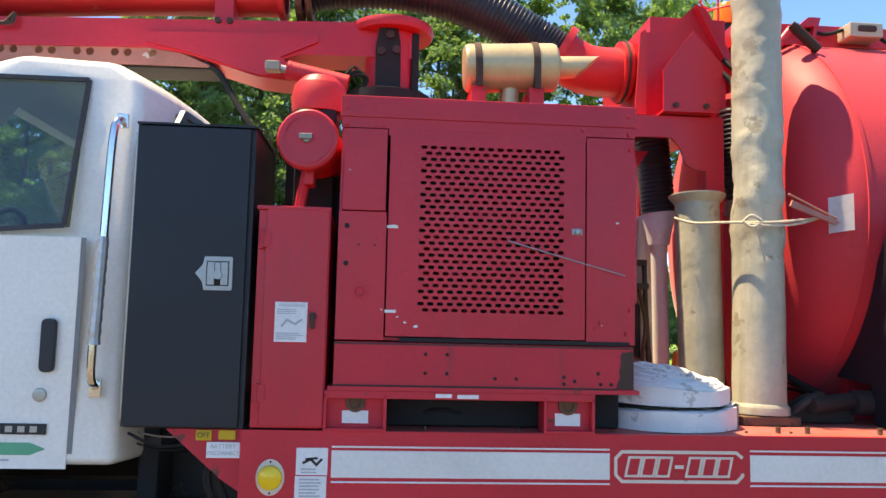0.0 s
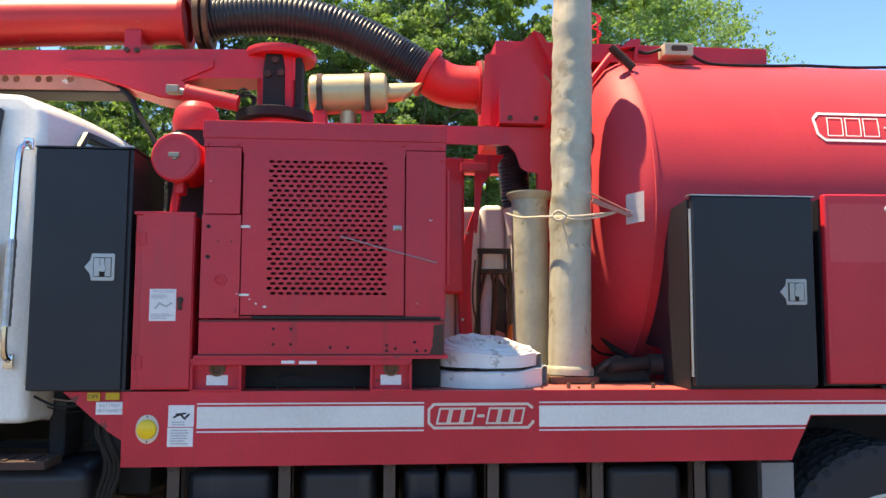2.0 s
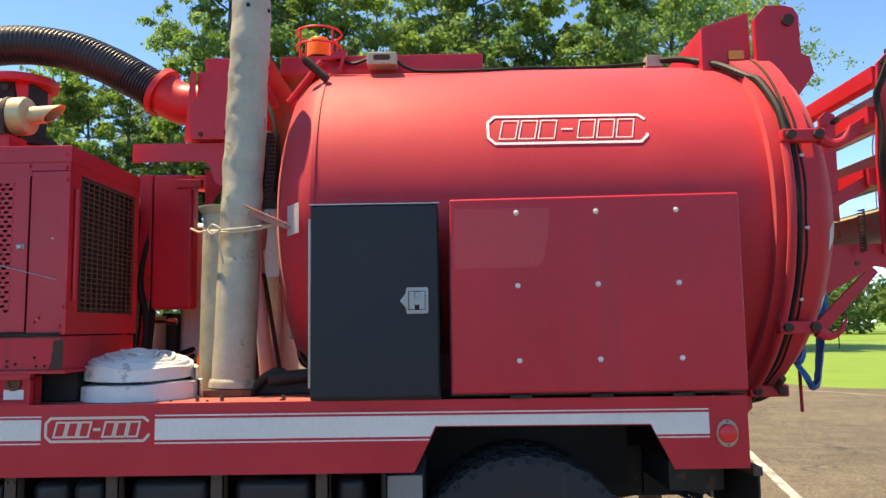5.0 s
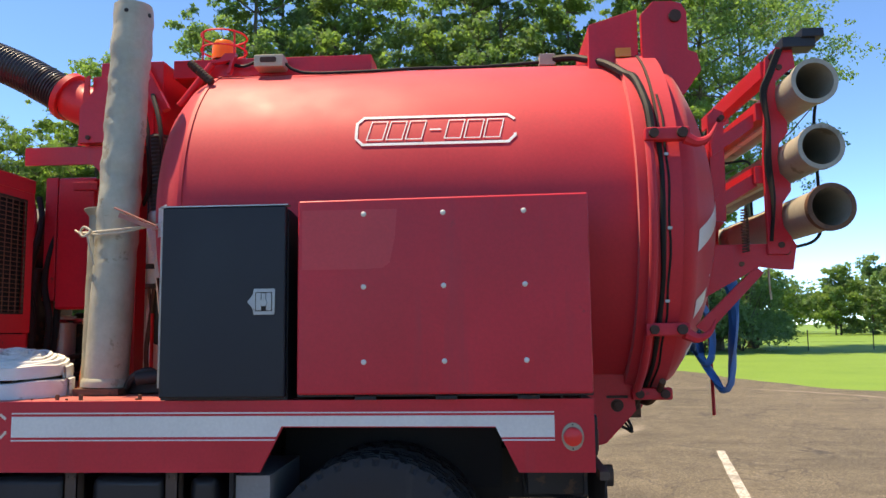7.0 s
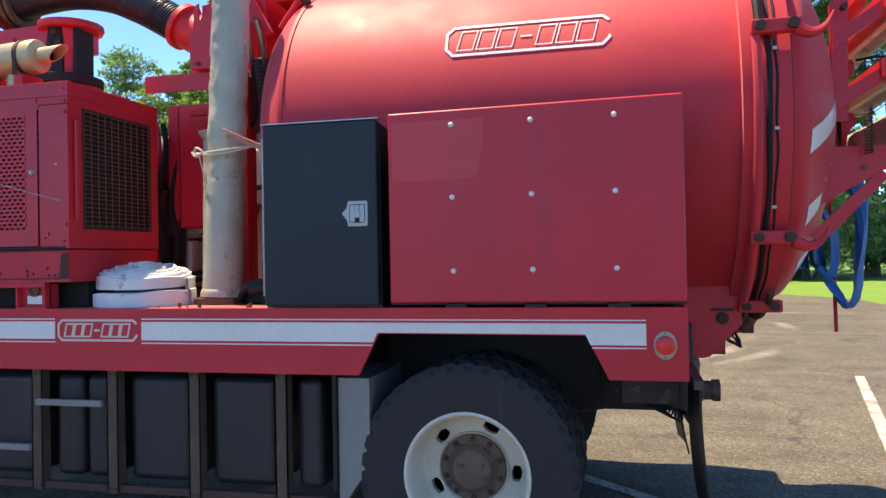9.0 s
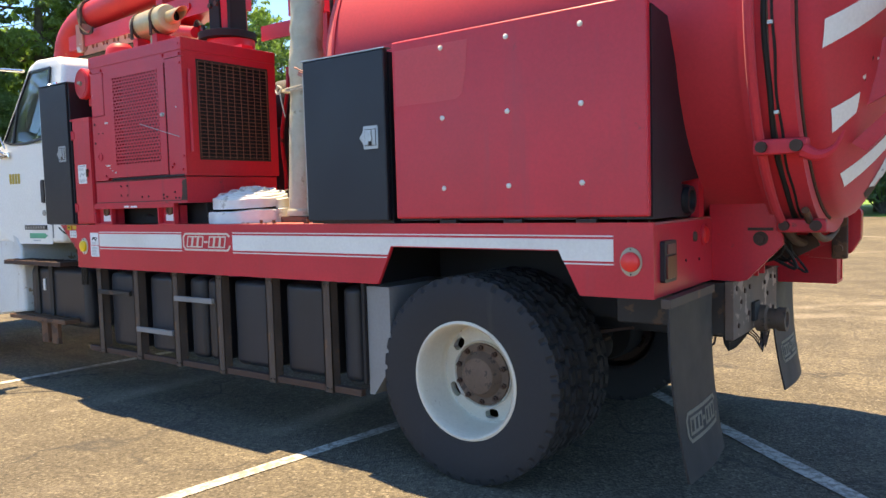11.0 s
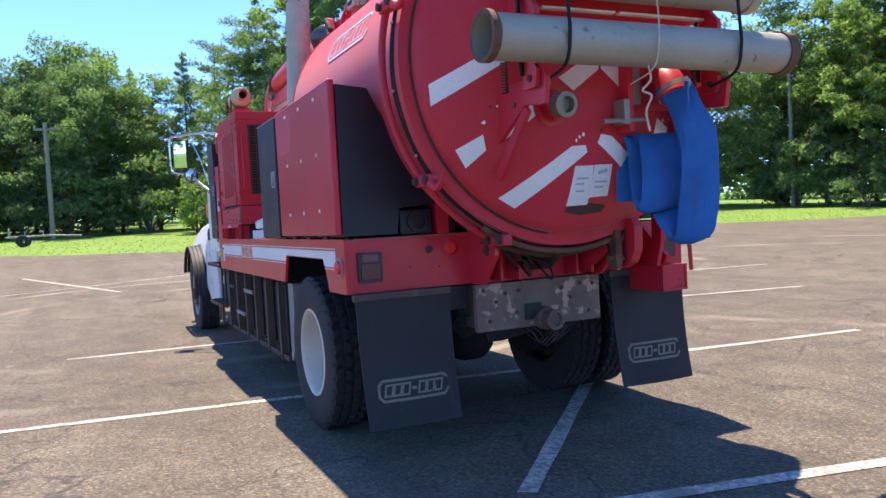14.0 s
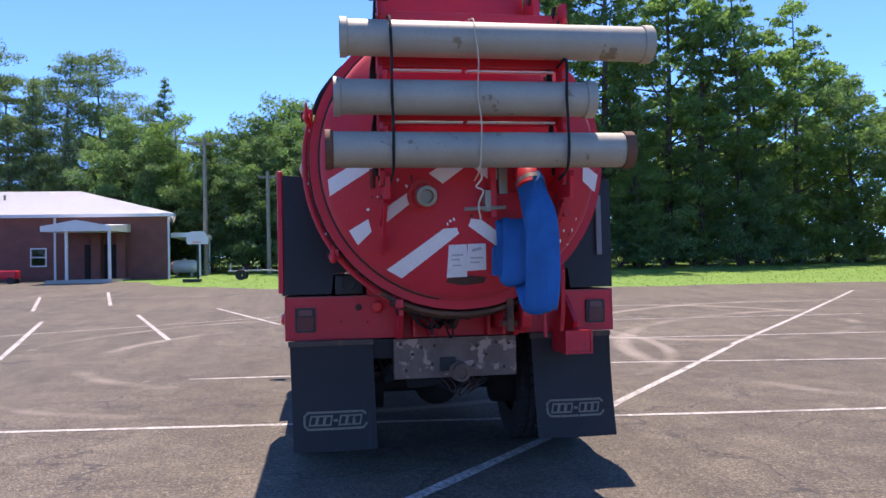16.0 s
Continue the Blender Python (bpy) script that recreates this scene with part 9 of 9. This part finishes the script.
# wood ahead of the truck, beyond the lawn: tall on the lot's far corner, lower and mixed with pines towards the house
for i in range(11):
    y = 34 - 2.4 * i + rnd.uniform(-0.7, 0.7)
    x = -44 + rnd.uniform(-2, 2)
    if y > 12:
        plant(airy[rnd.randrange(3)], x, y, rnd.uniform(0.9, 1.25))
        plant(backs[rnd.randrange(2)], x - 9, y + 1.2, rnd.uniform(0.6, 0.8))
        if i % 2:
            plant(full[rnd.randrange(3)], x + 3, y - 1.2, rnd.uniform(0.42, 0.62))
    else:
        plant(cones[rnd.randrange(2)], x - 9, y, rnd.uniform(0.85, 1.0))
        plant(full[rnd.randrange(3)], x - 4, y, rnd.uniform(0.55, 0.66))
for i in range(9):                           # rounded trees behind the poles
    y = 3.0 - 2.1 * i + rnd.uniform(-0.5, 0.5)
    plant(full[rnd.randrange(3)], -51 + rnd.uniform(-1.5, 1.5), y, rnd.uniform(0.70, 0.84))
    plant((full + cones)[rnd.randrange(5)], -58 + rnd.uniform(-1.5, 1.5), y - 1.0, rnd.uniform(0.76, 0.92))
for i in range(7):                           # pines and conifers behind the house
    y = -13.5 - 2.3 * i + rnd.uniform(-0.6, 0.6)
    plant(pines[i % 2], -61 + rnd.uniform(-2, 2), y, (0.68 if i < 2 else 0.84) * rnd.uniform(0.95, 1.06))
    plant(cones[rnd.randrange(2)], -58 + rnd.uniform(-2, 2), y + 1.1, rnd.uniform(0.82, 1.0))
    plant(full[rnd.randrange(3)], -64 + rnd.uniform(-2, 2), y + 0.6, rnd.uniform(0.62, 0.74))
for kind, x, y, k in ((cones[0], -52, 5.5, 0.83), (pines[1], -53, 7.8, 0.64), (cones[1], -61, 3.9, 0.84), (full[1], -45.5, 9.4, 0.90), (pines[0], -46, 9.0, 0.68),
                      (full[2], -45, 12.2, 0.80), (pines[0], -44.5, 12.6, 0.64), (full[0], -51.5, 0.3, 0.90), (full[1], -52.5, -2.6, 0.92)):
    plant(kind, x, y, k)
for x, y in ((-39, 41), (-37, 47), (-34, 53), (-43, 38), (-44, 45), (-50, 37.5), (-51, 43)):
    plant(full[rnd.randrange(3)], x, y, rnd.uniform(0.9, 1.1))
for i in range(26):
    y = 36 - 2.4 * i
    x = -49 + (6 if y > 4 else 0) + rnd.uniform(-1, 1) - (8 if y < -8 else 0)
    plant(bushes[0 if rnd.random() < 0.75 else 1], x, y, rnd.uniform(0.7, 1.5))
for i in range(13):
    plant(bushes[rnd.randrange(2)], -41 + rnd.uniform(-1, 1), 9 + 2.6 * i, rnd.uniform(0.8, 1.2))
for i in range(18):
    plant(bushes[rnd.randrange(2)], -36 + 2.7 * i, 44 + rnd.uniform(-1, 1.5), rnd.uniform(0.9, 1.5))
# lower trees far off to the rear
for i in range(32):
    plant(distant[rnd.randrange(2)], 22 + 3.0 * i + rnd.uniform(-1.5, 1.5), 112 + rnd.uniform(-6, 10) - 0.5 * i, rnd.uniform(0.55, 0.78))
plant(high, 14.5, 48.0, 1.2)
plant(high, 18.5, 53.0, 1.15)
for x, y, k in ((13.2, 45.5, 1.5), (15.4, 46.2, 1.3), (17.6, 50.0, 1.4)):
    plant(bushes[0], x, y, k)
used, first = set(), {}
for source, m in placed:
    if source.name in used:
        copy_thing(source, m)
    else:
        used.add(source.name)
        first[source] = m
for source, m in first.items():
    source.matrix_world = m
for ob in sources:
    if ob.name not in used:
        for o in [*ob.children_recursive, ob]:
            bpy.data.objects.remove(o)

# dense far woods behind the first rows
rng = np.random.default_rng(77)
cl = []
for i in range(300):
    y = rng.uniform(-45, 60)
    cl.append((-70 + rng.uniform(-4, 4), y, 0.8 + ground_z(-68, y) + rng.uniform(0, 6.5 if y < 8 else 11), rng.uniform(1.5, 2.6)))
for i in range(220):
    cl.append((rng.uniform(-62, 19), 62 + rng.uniform(-3, 4), 1.5 + rng.uniform(0, 12), rng.uniform(1.5, 2.6)))
for i in range(300):
    x = rng.uniform(20, 160)
    cl.append((x, 135 - 0.15 * x + rng.uniform(-4, 4), 1.5 + min(6.0, abs(rng.normal(0, 3.4))), rng.uniform(2.0, 3.2)))
for i in range(300):                         # unseen woods behind the walk, added to darken reflections and horizon light
    a = radians(rng.uniform(-100, 28))
    d = rng.uniform(86, 96)
    cl.append((d * math.cos(a), -12 + d * math.sin(a), 1.5 + min(9.0, abs(rng.normal(0, 5.0))), rng.uniform(2.4, 3.6)))
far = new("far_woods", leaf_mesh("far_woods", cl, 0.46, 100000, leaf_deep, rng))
tagged(far, "dense green woods beyond the lawn, part unseen behind the walk", "woods", kind="stuff")

# grass blades along the lawn's edge and over the nearer lawn
rng = np.random.default_rng(3)
gv, gf = [], []
n_blade = 0
while n_blade < 12000:
    x, y = rng.uniform(-46, -20), rng.uniform(-14, 46)
    if in_lot(x, y) or in_lot(x + 0.4, y) is False and rng.random() < 0.2:
        continue
    z = ground_z(x, y) - 0.03
    h = rng.uniform(0.018, 0.036)
    a = rng.uniform(0, math.pi)
    w = rng.uniform(0.02, 0.05)
    ux, uy = math.cos(a) * w, math.sin(a) * w
    k = len(gv)
    gv += [(x - ux, y - uy, z), (x + ux, y + uy, z), (x + rng.uniform(-.03, .03), y + rng.uniform(-.03, .03), z + h)]
    gf.append((k, k + 1, k + 2))
    n_blade += 1
me = bpy.data.meshes.new("grass")
me.from_pydata(gv, [], gf)
me.materials.append(leaf_mat("grass_blades", (0.088, 0.18, 0.020), (0.155, 0.27, 0.030), 0.5))
tagged(new("grass", me), "short mown grass", "grass", kind="stuff")


# ---- utility poles, house and yard things ----
def utility_pole(x, y, h, arm):
    z = ground_z(x, y) - 0.03
    t = thing("utility_pole", "grey wooden utility pole at the wood's edge", "pole", (x, y, z), "utility poles")
    bm = B()
    cyl(bm, (x, y, z - 0.2), (x, y, z + h), 0.15, 14, 0.11)
    part("post", bm, pole_wood, t)
    if arm:
        bm = B()
        box(bm, x - 0.06, x + 0.06, y - arm, y + arm, z + h - 0.45, z + h - 0.33)
        part("crossarm", bm, pole_wood, t)
        for s in (-0.9, 0.0, 0.9):
            bm = B()
            lathe(bm, [(0, 0.03), (0.05, 0.05), (0.10, 0.04), (0.12, 0)], (x, y + s * arm, z + h - 0.33), (0, 0, 1), 10)
            part("insulator", bm, dull_alu, t)
    return Vector((x, y, z + h - 0.25))


tops = [utility_pole(-45.0, -7.1, 8.9, 1.1), utility_pole(-44.6, -3.1, 6.7, 0.6), utility_pole(-33.5, 43.5, 11.5, 0.9)]
for a, b, sag in ((tops[0], tops[1], 0.25), (tops[1], tops[2], 1.2), (tops[0], Vector((-47, -70, 10)), 1.2)):
    w = thing("power_line", "thin dark power line between poles", "cable", a, "power lines")
    bm = B()
    pts = [a.lerp(b, i / 16) - Vector((0, 0, sag * 4 * (i / 16) * (1 - i / 16))) for i in range(17)]
    sweep(bm, pts, 0.014, 5)
    part("wire", bm, wire_mat, w)

HX, HZ = -42.0, ground_z(-41, -18) - 0.03
house = thing("brick_house", "low red brick building with a white metal roof and porch", "building", (HX, -22, HZ))
bm = B()
prism(bm, [(HX, -8.75), (HX, -38.0), (HX - 11, -38.0), (HX - 11, -11.2)], "z", HZ - 0.3, HZ + 3.95)
part("wall", bm, brick, house, "red brick walls")
bm = B()
e = HZ + 3.92
v = [bm.verts.new(p) for p in ((HX + 0.45, -8.3, e), (HX + 0.45, -38.5, e), (HX - 11.5, -38.5, e), (HX - 11.5, -10.8, e), (HX - 5.5, -15.4, e + 2.0), (HX - 5.5, -31.0, e + 2.0))]
for f in ((0, 4, 5, 1), (3, 4, 0), (2, 5, 4, 3), (1, 5, 2)):
    bm.faces.new([v[i] for i in f])
bmesh.ops.solidify(bm, geom=bm.faces[:], thickness=0.08)
roof = part("roof", bm, roof_white, house, "white metal hip roof", flat=True)
bm = B()
for y in (-19.6, -19.2):
    cyl(bm, (HX - 3.2, y, e + 0.8), (HX - 3.2, y, e + 1.55), 0.06, 10)
part("vent_pipe", bm, dull_alu, roof)
bm = B()
box(bm, HX + 0.42, HX + 0.50, -38.5, -8.3, e - 0.16, e + 0.02)
prism(bm, [(HX + 0.50, -8.38), (HX + 0.50, -8.28), (HX - 11.5, -10.78), (HX - 11.5, -10.88)], "z", e - 0.16, e + 0.02)
part("fascia", bm, trim_white, house)
bm = B()
box(bm, HX + 0.002, HX + 0.06, -8.87, -8.75, HZ, e - 0.16)
part("downspout", bm, trim_white, house)
bm = B()
box(bm, HX + 0.002, HX + 0.06, -15.3, -15.18, HZ, e - 0.16)
part("downspout", bm, trim_white, house)
bm = B()
prism(bm, [(HX + 0.02, HZ + 2.85), (HX + 4.3, HZ + 2.72), (HX + 4.3, HZ + 3.02), (HX + 0.02, HZ + 3.35)], "y", -14.6, -11.0)
prism(bm, [(-14.6, HZ + 3.0), (-11.0, HZ + 3.0), (-12.8, HZ + 3.34)], "x", HX + 0.5, HX + 4.32)
part("porch_roof", bm, trim_white, house, "white porch roof")
for y in (-13.35, -11.15):
    bm = B()
    box(bm, HX + 4.0, HX + 4.14, y - 0.07, y + 0.07, HZ - 0.1, HZ + 2.74)
    part("porch_post", bm, trim_white, house)
bm = B()
box(bm, HX, HX + 4.2, -14.4, -11.0, HZ - 0.3, HZ + 0.10)
part("porch_floor", bm, concrete, house)
for y0, y1, z0, z1, m, nm in ((-12.5, -11.75, 0.05, 2.15, dark_void, "door"), (-13.6, -13.3, 0.05, 2.15, dark_void, "side_light"), (-16.6, -15.7, 0.9, 2.0, trim_white, "window"), (-24.0, -23.0, 0.9, 2.0, trim_white, "window")):
    bm = B()
    box(bm, HX + 0.002, HX + 0.05, y0, y1, HZ + z0, HZ + z1)
    d = part(nm, bm, m, house)
    if nm == "window":
        bm = B()
        box(bm, HX + 0.05, HX + 0.06, y0 + 0.07, y1 - 0.07, HZ + z0 + 0.07, HZ + (z0 + z1) / 2 - 0.03)
        box(bm, HX + 0.05, HX + 0.06, y0 + 0.07, y1 - 0.07, HZ + (z0 + z1) / 2 + 0.03, HZ + z1 - 0.07)
        part("pane", bm, glass_mat("house_glass", (0.3, 0.35, 0.36)), d)
for y in (-11.45, -12.85):
    bm = B()
    box(bm, HX, HX + 0.5, y - 0.25, y + 0.25, HZ, HZ + 2.8)
    part("brick_pier", bm, brick, house)
carport = thing("lean_to", "small white lean-to roof on thin posts beside the house", "shed", (HX - 5, -7.4, HZ))
bm = B()
box(bm, HX - 5.5, HX - 1.0, -8.9, -7.05, HZ + 2.55, HZ + 2.85, 0.02)
part("roof", bm, roof_white, carport)
for x in (HX - 1.2, HX - 5.3):
    bm = B()
    box(bm, x - 0.05, x + 0.05, -7.25, -7.15, HZ - 0.2, HZ + 2.55)
    part("post", bm, trim_white, carport)
px0, py0 = -44.5, -8.35
pz0 = ground_z(px0, py0) - 0.03
prop = thing("propane_tank", "white horizontal propane tank on feet beside the house", "tank", (px0, py0, pz0))
bm = B()
lathe(bm, [(-0.85, 0.0), (-0.82, 0.2), (-0.70, 0.36), (-0.55, 0.42), (0.55, 0.42), (0.70, 0.36), (0.82, 0.2), (0.85, 0.0)], (px0, py0, pz0 + 0.62), (0, 1, 0), 24)
part("vessel", bm, trim_white, prop)
bm = B()
cyl(bm, (px0, py0, pz0 + 1.02), (px0, py0, pz0 + 1.14), 0.12, 14)
part("dome_lid", bm, trim_white, prop)
for dy in (-0.45, 0.45):
    bm = B()
    box(bm, px0 - 0.3, px0 + 0.3, py0 + dy - 0.06, py0 + dy + 0.06, pz0 - 0.05, pz0 + 0.26)
    part("foot", bm, concrete, prop)
hx, hy = -37.2, -6.4
hz = ground_z(hx, hy) - 0.03
hoop = thing("basketball_hoop", "portable basketball hoop with a white backboard", "basketball hoop", (hx, hy, hz))
bm = B()
box(bm, hx - 0.4, hx + 0.4, hy - 0.75, hy + 0.15, hz, hz + 0.16, 0.03)
part("base", bm, black_plastic, hoop)
bm = B()
cyl(bm, (hx, hy, hz + 0.1), (hx - 0.1, hy, hz + 2.4), 0.05, 10)
part("post", bm, black_steel, hoop)
bm = B()
prism(bm, [(hy - 0.55, hz + 2.05), (hy + 0.55, hz + 2.05), (hy + 0.60, hz + 2.35), (hy + 0.35, hz + 2.75), (hy - 0.35, hz + 2.75), (hy - 0.60, hz + 2.35)], "x", hx + 0.02, hx + 0.06)
part("backboard", bm, trim_white, hoop)
bm = B()
sweep(bm, [(hx + 0.33 + 0.22 * math.cos(a * 0.3927), hy + 0.22 * math.sin(a * 0.3927), hz + 2.15) for a in range(17)], 0.012, 6)
part("rim", bm, orange_mat, hoop)
tx, ty = -38.5, -3.8
tz = ground_z(tx, ty) - 0.03
trailer = thing("boat_trailer", "small galvanised trailer frame parked on the grass", "trailer", (tx, ty, tz))
bm = B()
for dx in (-0.6, 0.6):
    sweep(bm, [(tx + dx, ty - 1.1, tz + 0.48), (tx + dx * 0.9, ty + 0.8, tz + 0.50), (tx, ty + 2.2, tz + 0.42)], 0.045, 6)
for dy in (-1.0, -0.3, 0.5):
    sweep(bm, [(tx - 0.6, ty + dy, tz + 0.48), (tx + 0.6, ty + dy, tz + 0.48)], 0.04, 6)
    sweep(bm, [(tx + 0.5, ty + dy, tz + 0.48), (tx + 0.4, ty + dy, tz + 0.75)], 0.03, 6)
sweep(bm, [(tx, ty - 1.0, tz + 0.5), (tx, ty - 1.0, tz + 0.95)], 0.04, 6)
part("frame", bm, zinc, trailer)
for dx in (-0.75, 0.75):
    bm = B()
    lathe(bm, [(-0.08, 0.12), (-0.09, 0.26), (-0.05, 0.30), (0.05, 0.30), (0.09, 0.26), (0.08, 0.12)], (tx + dx, ty - 0.4, tz + 0.28), (1, 0, 0), 20, closed=True)
    part("wheel", bm, rubber, trailer)
mx, my = -39.5, -17.2
mz = ground_z(mx, my) - 0.03
mower = thing("riding_mower", "small red riding mower parked before the house", "mower", (mx, my, mz))
bm = B()
box(bm, mx - 0.35, mx + 0.35, my - 0.1, my + 0.85, mz + 0.3, mz + 0.75, 0.08, 3)
part("hood", bm, red_paint, mower)
bm = B()
box(bm, mx - 0.3, mx + 0.3, my - 0.8, my - 0.3, mz + 0.45, mz + 0.9, 0.06, 3)
part("seat", bm, black_plastic, mower)
for dx in (-0.4, 0.4):
    for dy, r in ((-0.55, 0.27), (0.6, 0.2)):
        bm = B()
        cyl(bm, (mx + dx - 0.1, my + dy, mz + r - 0.02), (mx + dx + 0.1, my + dy, mz + r - 0.02), r, 18)
        part("wheel", bm, rubber, mower)
fence = thing("wire_fence", "thin wire fence across the lawn", "fence", (20, 46, LEVEL))
for x in (15.5, 19.5, 23.5, 27.5, 31.5):
    bm = B()
    cyl(bm, (x, 46, LEVEL - 0.05), (x, 46, LEVEL + 1.25), 0.035, 8)
    part("post", bm, black_steel, fence)
bm = B()
for z in (0.5, 0.85, 1.15):
    sweep(bm, [(15.5, 46, LEVEL + z), (31.5, 46, LEVEL + z)], 0.006, 4)
part("wire", bm, black_steel, fence)
